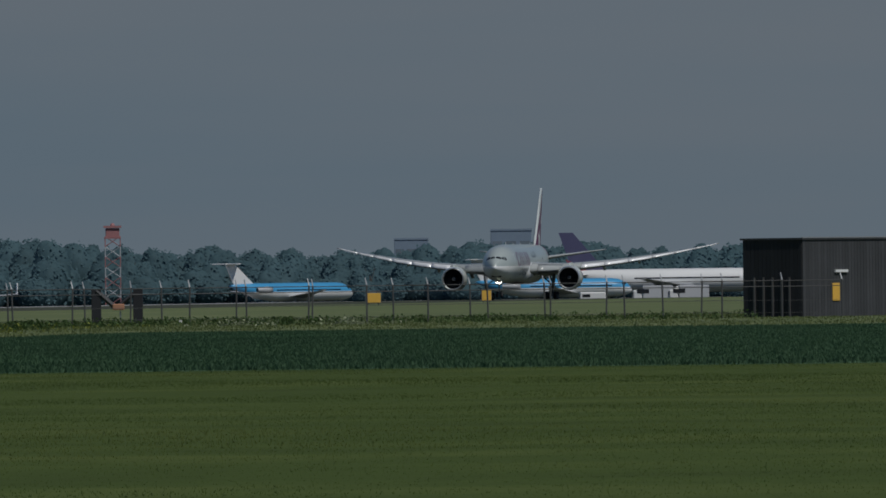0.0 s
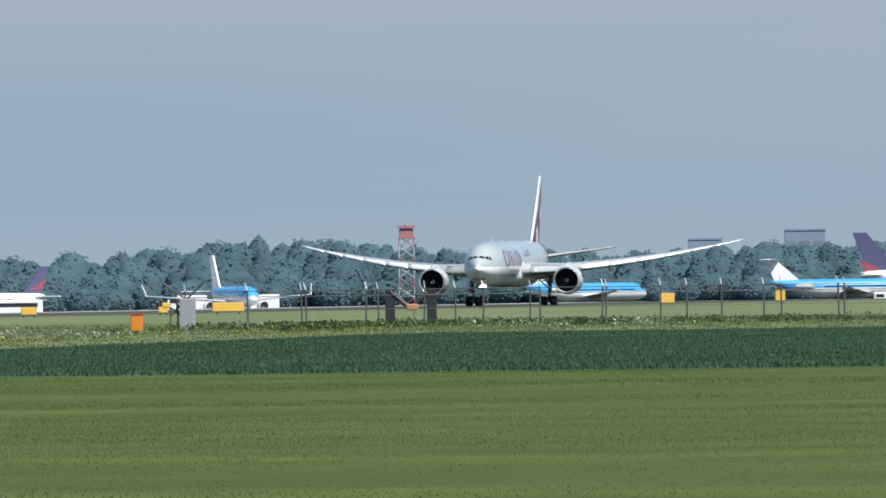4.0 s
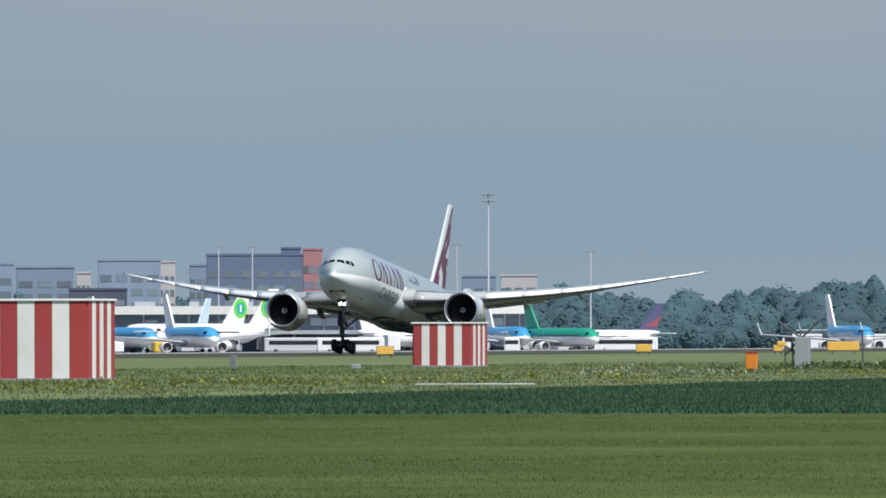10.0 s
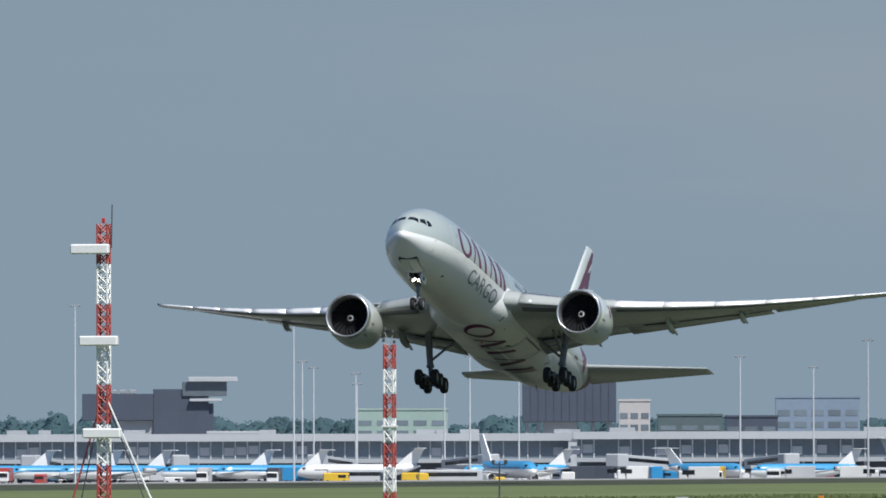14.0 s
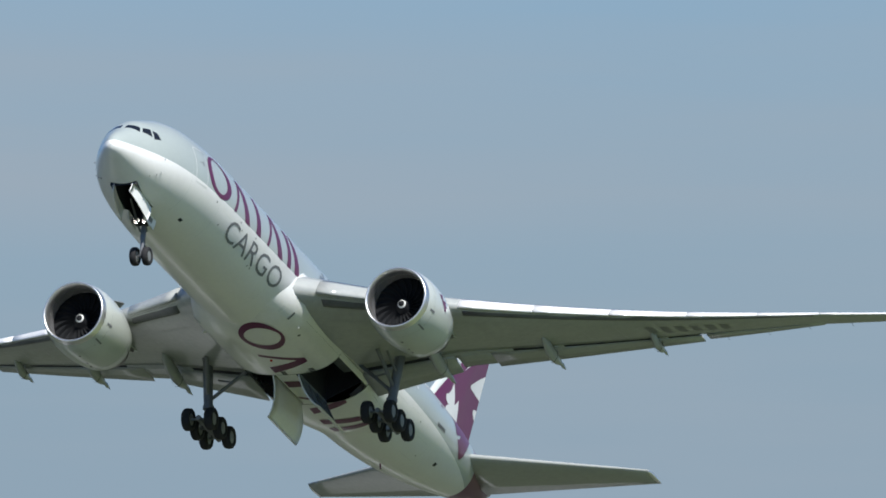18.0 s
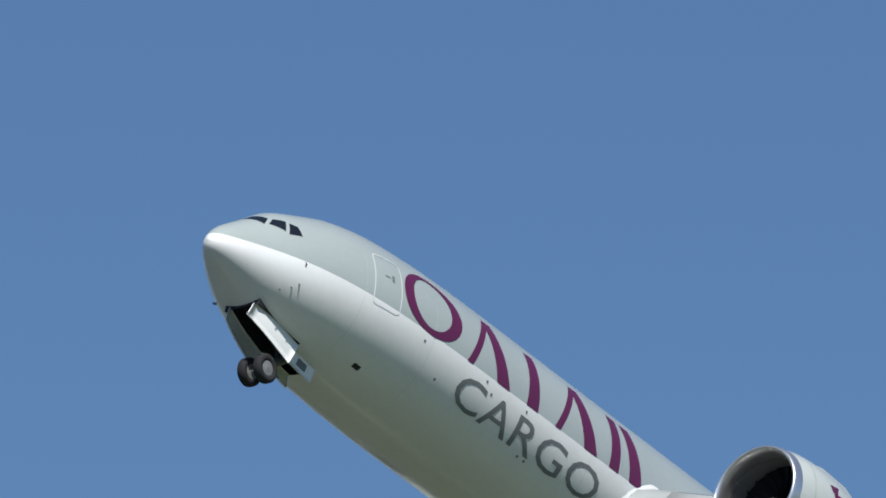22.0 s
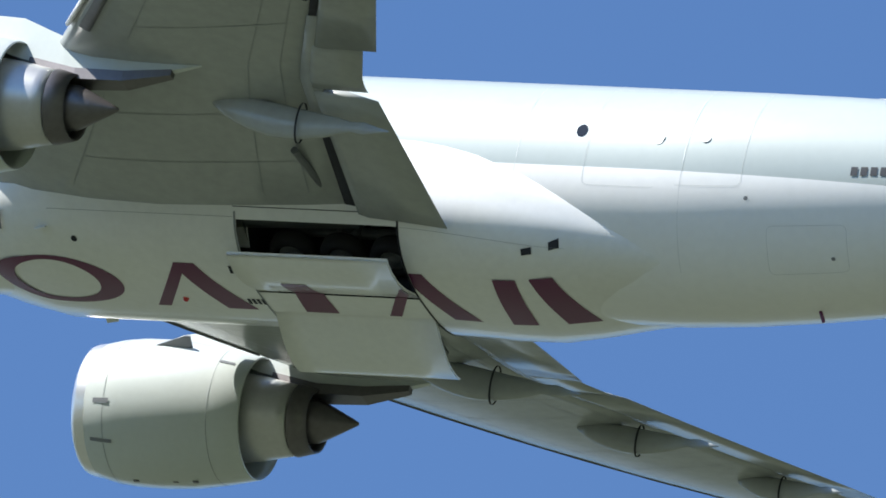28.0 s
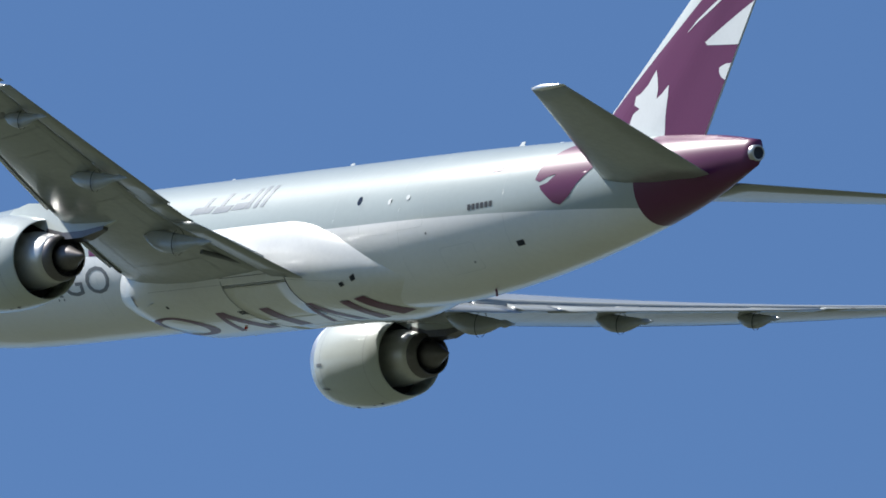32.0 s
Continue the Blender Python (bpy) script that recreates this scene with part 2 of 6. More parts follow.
def tufts(name, count, place, size, mat, label, category, blades=5, spread=0.12, lean=0.35, width=0.05, seed=1):
    """Many small tufts of blades in one mesh; place(rng) gives a foot point, size(rng, x, y) a height."""
    rng = random.Random(seed)
    verts, faces = [], []
    for _ in range(count):
        x, y = place(rng)
        h = size(rng, x, y)
        z0 = ground_z(x, y)
        for _b in range(blades):
            w = rng.uniform(0, 2 * math.pi)
            bx, by = x + rng.gauss(0, spread), y + rng.gauss(0, spread)
            hh = h * rng.uniform(0.6, 1.15)
            dx, dy = math.cos(w) * lean * hh * rng.random(), math.sin(w) * lean * hh * rng.random()
            sx, sy = -math.sin(w) * width * rng.uniform(0.6, 1.4), math.cos(w) * width * rng.uniform(0.6, 1.4)
            i = len(verts)
            verts += [(bx - sx, by - sy, z0 - 0.02), (bx + sx, by + sy, z0 - 0.02), (bx + sx * 0.7 + dx * 0.5, by + sy * 0.7 + dy * 0.5, z0 + hh * 0.6), (bx + dx, by + dy, z0 + hh)]
            faces += [(i, i + 1, i + 2), (i, i + 2, i + 3)]
    return tagged(mesh_object(name, verts, faces, mat), label, category, kind="stuff")


def in_fan(rng, b0, b1, d0, d1):
    """A random place between two bearings and two distances, evenly over the area."""
    d = math.sqrt(rng.uniform(d0 * d0, d1 * d1))
    b = radians(rng.uniform(b0, b1))
    return d * math.cos(b), d * math.sin(b)


def near_edge(x, y):
    """True before the sown field begins."""
    return x < 352 - 0.1 * (y - 30)


def far_edge(x):
    """Where the sown field ends towards the runway."""
    return 97 + max(0.0, x - 440) * 0.05


def place_meadow(rng):
    while True:
        x, y = in_fan(rng, 5.4, 18.0, 118, 372)
        if near_edge(x, y):
            return x, y


def place_crop(rng):
    while True:
        x, y = in_fan(rng, 5.2, 17.5, 340, 690)
        if not near_edge(x, y) and 20 < y < far_edge(x) and x < 667:
            return x, y


def place_verge(rng):
    while True:
        x, y = in_fan(rng, 5.2, 19, 330, 1000)
        if (far_edge(x) < y if x < 667 else 40 < y) and y < 190:
            return x, y


def patchy(x, y, s):
    return 0.5 + 0.5 * noise.noise(Vector((x * s, y * s, 3.7)))


tufts("meadow_grass", 80000, place_meadow, lambda r, x, y: 0.022 + 0.05 * patchy(x, y, 0.06), GRASS, "short uneven green meadow grass", "grass", blades=5, width=0.009, spread=0.16, seed=2)
tufts("crop_plants", 70000, place_crop, lambda r, x, y: 0.12 + 0.06 * patchy(x, y, 0.05), CROP, "dense dark blue-green crop plants", "crop", blades=5, width=0.035, spread=0.25, lean=1.0, seed=3)
tufts("verge_grass", 20000, place_verge, lambda r, x, y: 0.1 + 0.3 * patchy(x, y, 0.035) ** 3, ROUGH, "rough tall verge grass", "grass", blades=5, width=0.05, spread=0.3, seed=4)


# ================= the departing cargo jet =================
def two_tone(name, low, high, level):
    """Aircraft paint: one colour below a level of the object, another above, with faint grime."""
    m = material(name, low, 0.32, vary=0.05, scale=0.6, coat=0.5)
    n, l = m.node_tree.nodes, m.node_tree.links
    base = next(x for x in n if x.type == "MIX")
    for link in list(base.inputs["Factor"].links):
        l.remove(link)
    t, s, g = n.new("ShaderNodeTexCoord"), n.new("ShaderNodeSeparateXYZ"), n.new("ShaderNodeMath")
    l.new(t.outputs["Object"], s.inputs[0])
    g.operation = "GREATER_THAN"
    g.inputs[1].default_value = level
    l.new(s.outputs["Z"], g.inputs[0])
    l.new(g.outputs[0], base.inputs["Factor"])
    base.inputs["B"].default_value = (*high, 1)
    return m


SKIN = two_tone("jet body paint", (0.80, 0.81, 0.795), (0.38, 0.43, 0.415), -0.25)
BELLY = material("jet belly paint", (0.765, 0.775, 0.755), 0.3, vary=0.08, scale=0.7, second=(0.71, 0.725, 0.69), coat=0.5)
WINGP = material("grey wing paint", (0.37, 0.39, 0.38), 0.2, vary=0.14, scale=0.5, second=(0.31, 0.33, 0.32))
NACELLE = material("pale grey nacelle paint", (0.52, 0.56, 0.53), 0.3, vary=0.05, coat=0.5)
BARE = material("polished bare metal", (0.82, 0.82, 0.81), 0.32, 0.9, vary=0.06)
# near-white base puts the sun glint of the leading edge into the colour
SLATM = material("glint-white slat metal", (0.88, 0.88, 0.87), 0.28, 0.15, vary=0.05)
DULL = material("heat-stained metal", (0.17, 0.16, 0.16), 0.42, 0.8, vary=0.2, second=(0.12, 0.11, 0.11))
COREM = material("pale core cowl metal", (0.55, 0.55, 0.53), 0.35, 0.7, vary=0.1)
MAROON = material("maroon paint", (0.112, 0.012, 0.062), 0.4, vary=0.06, coat=0.15)
MARK_PALE = material("pale grey marking paint", (0.135, 0.165, 0.195), 0.4, vary=0.06)
MARK_GREY = material("grey marking paint", (0.17, 0.18, 0.19), 0.4, vary=0.06)
PALE = material("pale marking paint", (0.70, 0.72, 0.70), 0.35, vary=0.05, coat=0.4)
# near-black for bays, vents and seams; also the painted shade of flap slots
DARK = material("near-black cavity and slot colour", (0.018, 0.02, 0.028), 0.75, vary=0.3)
LINING = material("blue-grey primer lining", (0.16, 0.19, 0.22), 0.6, vary=0.2)
COVE_SHADE = material("slat cove shade grey", (0.12, 0.125, 0.13), 0.6, vary=0.3, scale=2.0)
RUBBER = material("black tyre rubber", (0.016, 0.016, 0.018), 0.85, vary=0.2)
STRUT = material("grey gear steel", (0.17, 0.18, 0.19), 0.45, 0.3, vary=0.15)
FAN = material("dark fan blades", (0.012, 0.013, 0.015), 0.75, 0.0, vary=0.2, spec=0.2)
PANE = material("dark cockpit glass", (0.012, 0.014, 0.018), 0.08, vary=0.05, spec=0.8)
JOINT = material("fine panel joint", (0.24, 0.26, 0.26), 0.5, vary=0.15)
HUB = material("dull wheel hub metal", (0.26, 0.27, 0.27), 0.45, 0.3, vary=0.15)
LAMP = glowing("landing light glow", (1.0, 0.93, 0.8), 45.0)
BEACON = material("red beacon glass", (0.5, 0.03, 0.03), 0.2)

GEAR_A = 31.8     # station of the main gear, metres aft of the nose


def L(a, l, u):
    """Aircraft point: metres aft of the nose, to port, above the body axis."""
    return Vector((GEAR_A - a, l, u))


def hermite(xs, ys, x):
    """Smooth curve through given points without overshoot."""
    i = 0
    while i < len(xs) - 2 and x > xs[i + 1]:
        i += 1
    def slope(k):
        if k == 0 or k == len(xs) - 1:
            j = min(k, len(xs) - 2)
            return (ys[j + 1] - ys[j]) / (xs[j + 1] - xs[j])
        p, q = (ys[k] - ys[k - 1]) / (xs[k] - xs[k - 1]), (ys[k + 1] - ys[k]) / (xs[k + 1] - xs[k])
        return 0.0 if p * q <= 0 else 2 * p * q / (p + q)
    h = xs[i + 1] - xs[i]
    t = (x - xs[i]) / h
    return ((2 * t ** 3 - 3 * t * t + 1) * ys[i] + (t ** 3 - 2 * t * t + t) * h * slope(i)
            + (3 * t * t - 2 * t ** 3) * ys[i + 1] + (t ** 3 - t * t) * h * slope(i + 1))


# body outline over the root of the station: top, bottom, half width
B_S = [math.sqrt(a) for a in (0, 0.12, 0.5, 1.0, 1.7, 2.5, 3.6, 5.0, 7.0, 9.5, 12, 41, 45, 49, 53, 57, 60, 62.6)]
B_TOP = (-0.5, -0.17, 0.29, 0.67, 1.20, 1.82, 2.28, 2.80, 3.15, 3.30, 3.35, 3.35, 3.33, 3.28, 3.2, 3.06, 2.86, 2.5)
B_BOT = (-0.5, -0.80, -1.05, -1.31, -1.65, -2.01, -2.37, -2.67, -2.91, -3.03, -3.08, -3.09, -2.78, -2.2, -1.45, -0.55, 0.35, 1.35)
B_WID = (0.0, 0.28, 0.61, 0.95, 1.37, 1.80, 2.25, 2.63, 2.94, 3.11, 3.17, 3.17, 3.03, 2.70, 2.22, 1.55, 0.95, 0.22)


def section(a):
    s = math.sqrt(max(a, 0))
    return hermite(B_S, B_TOP, s), hermite(B_S, B_BOT, s), hermite(B_S, B_WID, s)


def skin(a, deg, off=0.0):
    """A point of the body skin: station and angle (0 port, 90 top), lifted by off."""
    top, bot, w = section(a)
    zc = 0.0 if 9 < a < 41 else (top * 0.5 + bot * 0.5 if a > 41 else 0.5 * (top + bot) * ease((9 - a) / 9))
    c, s = math.cos(radians(deg)), math.sin(radians(deg))
    if a <= 9:
        zc = -0.55 * ease((9 - a) / 9)
    return L(a, (w + off) * c, zc + ((top - zc + off) * s if s > 0 else (zc - bot + off) * s))


jet = tagged(new("cargo_jet"), "white and grey twin-engine cargo jet with maroon tail taking off", "aircraft")
SEG = 96


def jet_body():
    st = [0.0, 0.03, 0.12, 0.27, 0.5, 0.8, 1.15, 1.6, 2.0, 2.4, 2.85, 3.3, 4.0, 4.8, 5.6, 6.15, 6.8, 7.5, 9, 11, 13, 15, 17, 19, 21, 22.5, 24, 26, 28, 29.2, 31, 33, 34.6, 36, 37.5, 39, 41, 43, 45, 47, 49, 51, 53, 55, 56.3]
    tail = [56.3, 57.2, 58.2, 59.2, 60.3, 61.3, 62.0, 62.6]
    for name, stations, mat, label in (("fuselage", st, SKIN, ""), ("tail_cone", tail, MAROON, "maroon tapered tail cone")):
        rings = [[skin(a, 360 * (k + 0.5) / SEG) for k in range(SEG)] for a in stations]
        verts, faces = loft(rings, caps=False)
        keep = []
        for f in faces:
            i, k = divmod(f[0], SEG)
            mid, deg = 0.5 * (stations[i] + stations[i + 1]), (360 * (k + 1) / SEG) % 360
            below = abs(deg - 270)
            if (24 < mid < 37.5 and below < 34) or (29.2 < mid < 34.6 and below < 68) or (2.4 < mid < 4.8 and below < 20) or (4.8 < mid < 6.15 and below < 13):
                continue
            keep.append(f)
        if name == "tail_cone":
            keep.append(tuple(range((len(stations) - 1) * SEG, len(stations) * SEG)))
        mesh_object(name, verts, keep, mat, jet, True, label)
    # exhaust of the auxiliary unit in the blade-like tail end
    lathe("tail_exhaust", [(0.0, 0.36), (-0.25, 0.34), (-0.28, 0.27), (0.2, 0.25), (0.4, 0.02)], COREM, jet, 20, "x", L(62.45, 0.06, 1.9), "pale metal exhaust ring")
    lathe("exhaust_hole", [(0.0, 0.25), (0.02, 0.001)], DARK, jet, 16, "x", L(62.72, 0.06, 1.9))


jet_body()


# ---- belly fairing with wheel bays ----
F_A = [19.6, 20.4, 21.4, 22.6, 24, 26, 27.8, 29.2, 29.9, 30.9, 31.9, 32.9, 33.9, 34.8, 35.8, 37.2, 38.6, 39.8, 40.6, 41.2]


def fairing(a, phi):
    k = ease((a - 19.3) / 3.5) * ease((41.5 - a) / 5.5)
    aft = ease((a - 33.5) / 5.0)
    w, d = 2.45 + 1.08 * k - 0.12 * aft, 1.70 + 0.58 * k - 0.40 * aft
    s, c = math.sin(radians(phi)), math.cos(radians(phi))
    e = 0.78
    l = w * math.copysign(abs(s) ** e, s)
    u = -0.98 - 0.55 * aft - d * math.copysign(abs(c) ** e, c)
    return L(a, l, u)


PHI = [-118 + 236 * k / 78 for k in range(79)]


def in_bay(a, l, u):
    return 29.2 < a < 33.9 and 0.72 < abs(l) < 3.2 and u < -1.45


def jet_fairing():
    rings = [[fairing(a, p) for p in PHI] for a in F_A]
    verts, faces = loft(rings, closed=False, caps=False)
    skin_faces, bay = [], {1: [], -1: []}
    for f in faces:
        c = sum((verts[i] for i in f), Vector()) / 4
        if in_bay(GEAR_A - c.x, c.y, c.z):
            if abs(c.y) < 3.12:
                bay[1 if c.y > 0 else -1].append(f)
        else:
            skin_faces.append(f)
    mesh_object("belly_fairing", verts, skin_faces, BELLY, jet, True, "cream-white belly fairing")
    doors = {}
    for side in (1, -1):
        hinge = Vector((0, 0.72 * side, min(verts[i].z for f in bay[side] for i in f)))
        used = sorted({i for f in bay[side] for i in f})
        at = {i: k for k, i in enumerate(used)}
        outer = [verts[i] - hinge for i in used]
        inner = [v + Vector((0, 0, 0.09)) for v in outer]
        n = len(used)
        fs = [tuple(at[i] for i in f) for f in bay[side]]
        edge = {}
        for f in fs:
            for p, q in zip(f, f[1:] + f[:1]):
                edge[(p, q)] = edge.get((p, q), 0) + 1
        rim = [(p, q, q + n, p + n) for (p, q) in edge if (q, p) not in edge]
        me = bpy.data.meshes.new("wheel_door")
        me.from_pydata([tuple(v) for v in outer + inner], [], fs + [tuple(i + n for i in reversed(f)) for f in fs] + rim)
        for m in (BELLY, LINING, MAROON):
            me.materials.append(m)
        for k, p in enumerate(me.polygons):
            p.material_index = 1 if len(fs) <= k < 2 * len(fs) else 0
        me.shade_smooth()
        door = new("wheel_door", me)
        door.parent = jet
        doors[side] = (door, hinge)
        for a in (30.5, 31.9, 33.2):
            bm = bmesh.new()
            add_box(bm, (GEAR_A - a, 1.0 * side, 0.36), (0.09, 1.5, 0.1), tilt=(13 * side, 0))
            from_bm("door_rib", bm, STRUT, door, label="grey stiffening rib")
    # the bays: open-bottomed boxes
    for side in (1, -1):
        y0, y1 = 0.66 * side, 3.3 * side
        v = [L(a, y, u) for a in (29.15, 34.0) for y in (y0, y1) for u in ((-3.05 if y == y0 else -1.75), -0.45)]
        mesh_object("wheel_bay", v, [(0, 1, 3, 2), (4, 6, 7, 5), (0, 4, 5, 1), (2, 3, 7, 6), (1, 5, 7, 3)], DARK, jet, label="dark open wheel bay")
        for k in range(5):
            box("bay_pipe", L(30.2 + k * 0.8, 1.8 * side, -0.6), (0.08, 2.2, 0.1), STRUT, jet)
    return doors


main_doors = jet_fairing()


# ---- wings ----
def le(l):
    return 21.3 + 0.702 * (l - 3.1) + (0.0 if l < 28.6 else 0.08 * (l - 28.6))


def te(l):
    return 35.3 - 0.06 * (l - 3.1) if l < 9.3 else 34.93 + 0.318 * (l - 9.3) + (0.0 if l < 28.6 else 0.31 * (l - 28.6))


def wing_u(l):
    return -1.58 + 0.134 * (l - 3.1) + 0.0026 * (l - 3.1) ** 2


FOIL = [(0.0, 0.0), (0.006, 0.028), (0.025, 0.055), (0.07, 0.082), (0.15, 0.103), (0.28, 0.115), (0.42, 0.11), (0.58, 0.088), (0.72, 0.062), (0.8, 0.045)]
LOWER = [(0.8, 0.006), (0.72, -0.004), (0.55, -0.022), (0.4, -0.036), (0.25, -0.042), (0.12, -0.04), (0.05, -0.03), (0.015, -0.017)]


def foil_point(l, f, h, side):
    """A point of the wing section at span l: chord fraction and height fraction."""
    c = te(l) - le(l)
    thick = 1.05 if l < 5 else max(1.0, 1.05 - 0.015 * (l - 5))
    twist = max(0.075 - 0.0075 * (l - 3), -0.06)
    a = le(l) + f * c
    return L(a, l * side, wing_u(l) + h * c * thick + (0.45 - f) * c * twist)


wings = {}


def jet_wing(side):
    hinge = L(28.5, 3.0 * side, -1.45)
    spans = [2.3, 3.2, 4.5, 6, 8, 9.3, 11, 13.5, 16, 19, 22, 24.5, 27, 28.6, 29.6, 30.6, 31.5, 32.1, 32.4]

    def put(name, rings, mat, label=""):
        v, f = loft(rings)
        if side < 0:
            f = [tuple(reversed(x)) for x in f]
        return mesh_object(name, [p - hinge for p in v], f, mat, None, True, label)

    rings = []
    for l in spans:
        full = 1.0 if l > 28.2 else 0.0
        pts = [(f, h) for f, h in FOIL] + [(f, h) for f, h in LOWER]
        if full:
            pts = [(f / 0.8, h * (1 - 0.35 * f)) for f, h in pts]
        rings.append([foil_point(l, f, h, side) for f, h in pts])
    wing = put("wing", rings, WINGP, "grey swept wing with glint-white leading edge")
    wing.parent = jet
    wing.location = hinge
    wings[side] = (wing, hinge)

    def strip(name, l0, l1, f0, f1, mat, drop, defl, label="", thick=0.6, n=7):
        rr = []
        for k in range(n):
            l = l0 + (l1 - l0) * k / (n - 1)
            c = te(l) - le(l)
            ring = []
            prof = [(0, 0.2), (0.03, 0.65), (0.18, 1.0), (0.5, 0.62), (1, 0.06), (1, 0.0), (0.5, -0.12), (0.15, -0.25), (0.03, -0.15)]
            for x, h in prof:
                f = f0 + (f1 - f0) * x
                p = foil_point(l, f, 0.0, side)
                hh = h * 0.05 * c * thick - (x * (f1 - f0) * c) * math.tan(radians(defl)) - drop
                ring.append(p + Vector((0, 0, hh)))
            rr.append(ring)
        ob = put(name, rr, mat, label)
        ob.parent = wing
        return ob

    strip("inboard_flap", 3.35, 8.66, 0.815, 1.012, WINGP, 0.07, 4, "grey extended trailing-edge flap")
    strip("flaperon", 8.85, 10.66, 0.812, 0.985, WINGP, 0.0, 3)
    strip("outboard_flap", 10.7, 21.8, 0.82, 1.03, WINGP, 0.03, 3, "grey extended trailing-edge flap")
    strip("aileron", 22.1, 28.3, 0.81, 1.0, WINGP, 0.0, 1)
    # drooped slats with glint-white noses; the last piece is the fixed tip edge
    for l0, l1 in ((4.3, 8.3), (11.1, 14.66), (14.7, 18.34), (18.38, 22.06), (22.1, 25.46), (25.5, 28.46), (28.5, 32.2)):
        rr = []
        for k in range(5):
            l = l0 + (l1 - l0) * k / 4
            c = te(l) - le(l)
            ring = [foil_point(l, f, h, side) + Vector((0.016 * c, 0, -0.012 * c)) for f, h in ((0.085, 0.094), (0.03, 0.066), (0.004, 0.03), (-0.006, 0.008), (0.0, -0.003), (0.010, 0.0), (0.02, 0.016), (0.05, 0.06))]
            rr.append(ring)
        s = put("slat", rr, SLATM if l0 > 5 else WINGP, "drooped wing slat, glint-white outboard of the engine")
        s.parent = wing
    # solid dark strips on the lower skin paint the shade of the slat coves
    for l0, l1 in ((4.4, 8.2), (11.2, 28.2)):
        rr = []
        for k in range(9):
            l = l0 + (l1 - l0) * k / 8
            rr.append([foil_point(l, f, h, side) for f, h in ((0.012, -0.014), (0.05, -0.034), (0.066, -0.0375), (0.066, -0.02), (0.012, -0.004))])
        s = put("slat_cove", rr, COVE_SHADE, "dark strip for the shaded gap behind the slats")
        s.parent = wing
    # dark filler strips paint the shaded slot behind the wing box
    for l0, l1 in ((3.2, 7.3), (11.9, 13.6), (14.6, 19.2), (20.1, 21.7)):
        rr = []
        for k in range(6):
            l = l0 + (l1 - l0) * k / 5
            rr.append([foil_point(l, f, h, side) for f, h in ((0.79, 0.004), (0.832, 0.002), (0.832, 0.014), (0.79, 0.02))])
        s = put("flap_slot", rr, DARK, "dark strip for the shaded flap slot")
        s.parent = wing
    for l0, l1 in ((7.3, 11.9), (13.6, 14.6), (19.2, 20.1)):
        rr = []
        for k in range(6):
            l = l0 + (l1 - l0) * k / 5
            rr.append([foil_point(l, f, h, side) for f, h in ((0.785, 0.0), (0.845, -0.002), (0.845, 0.03), (0.785, 0.03))])
        s = put("flap_shroud", rr, WINGP)
        s.parent = wing
    # canoe fairings of the flap tracks
    for l, big, past in ((8.15, 1.2, 0.35), (14.1, 1.0, 0.75), (19.65, 0.85, 0.64)):
        c = te(l) - le(l)
        a0, a1 = le(l) + 0.52 * c, te(l) + past
        rr = []
        for k in range(15):
            x = k / 14
            r = 0.35 * big * (math.sin(math.pi * min(x * 1.15 + 0.02, 1) ** 0.8) ** 0.7 if x < 0.84 else max(0.03, (1 - x) / 0.16 * 0.44))
            a = a0 + (a1 - a0) * x
            base = foil_point(l, min((a - le(l)) / c, 1.0), -0.02, side)
            zc = base.z - 0.30 * big * math.sin(math.pi * min(x, 0.75) / 1.0) - 0.22 * big * x
            rr.append([Vector((GEAR_A - a, l * side + 0.62 * r * math.cos(w), zc + 1.15 * r * math.sin(w))) for w in [2 * math.pi * j / 14 for j in range(14)]])
        s = put("flap_fairing", rr, WINGP, "pale canoe-shaped flap fairing")
        s.parent = wing
        ring = lathe("fairing_gap", [(-0.03, 0.47 * big), (0.03, 0.47 * big)], DARK, wing, 16, "x", Vector((GEAR_A - te(l) + 0.22 * c, l * side, foil_point(l, 0.78, -0.02, side).z - 0.38 * big)) - hinge, scale=(0.6, 1.05))
    # panel joints of the lower skin
    def under(l, f):
        h = hermite((0.12, 0.25, 0.4, 0.55, 0.72, 0.8), (-0.04, -0.042, -0.036, -0.022, -0.004, 0.006), f)
        return foil_point(l, f, h, side) - Vector((0, 0, 0.012)) - hinge
    for f, l0, l1 in ((0.2, 4.0, 8.4), (0.2, 11.0, 28), (0.62, 4.0, 27), (0.72, 4.0, 27)):
        v = [under(l0 + (l1 - l0) * k / 12, f + df) for k in range(13) for df in (0.0, 0.0025)]
        mesh_object("skin_joint", v, [(2 * k, 2 * k + 1, 2 * k + 3, 2 * k + 2) for k in range(12)], JOINT, wing, label="fine dark skin joint")
    for l in (5.4, 7.6, 11.6, 13.2, 16.4, 18.2, 21.5, 24.5, 27.0):
        v = [under(l + dl, 0.2 + 0.52 * k / 8) for k in range(9) for dl in (0.0, 0.022)]
        mesh_object("skin_joint", v, [(2 * k, 2 * k + 1, 2 * k + 3, 2 * k + 2) for k in range(8)], JOINT, wing, label="fine dark skin joint")
    # wing-tip lamp and static wicks
    box("tip_light", L(le(32.2), 32.28 * side, wing_u(32.2)) - hinge, (0.5, 0.12, 0.08), PANE, wing)
    for k in range(4):
        l = 23 + 2.2 * k
        tube("static_wick", foil_point(l, 1.0, 0.0, side) - hinge, foil_point(l, 1.0, 0.0, side) - hinge + Vector((-0.35, 0, -0.03)), 0.012, DARK, wing, seg=5)
    if side > 0:
        for k in range(6):
            l = 19.6 + 0.75 * k
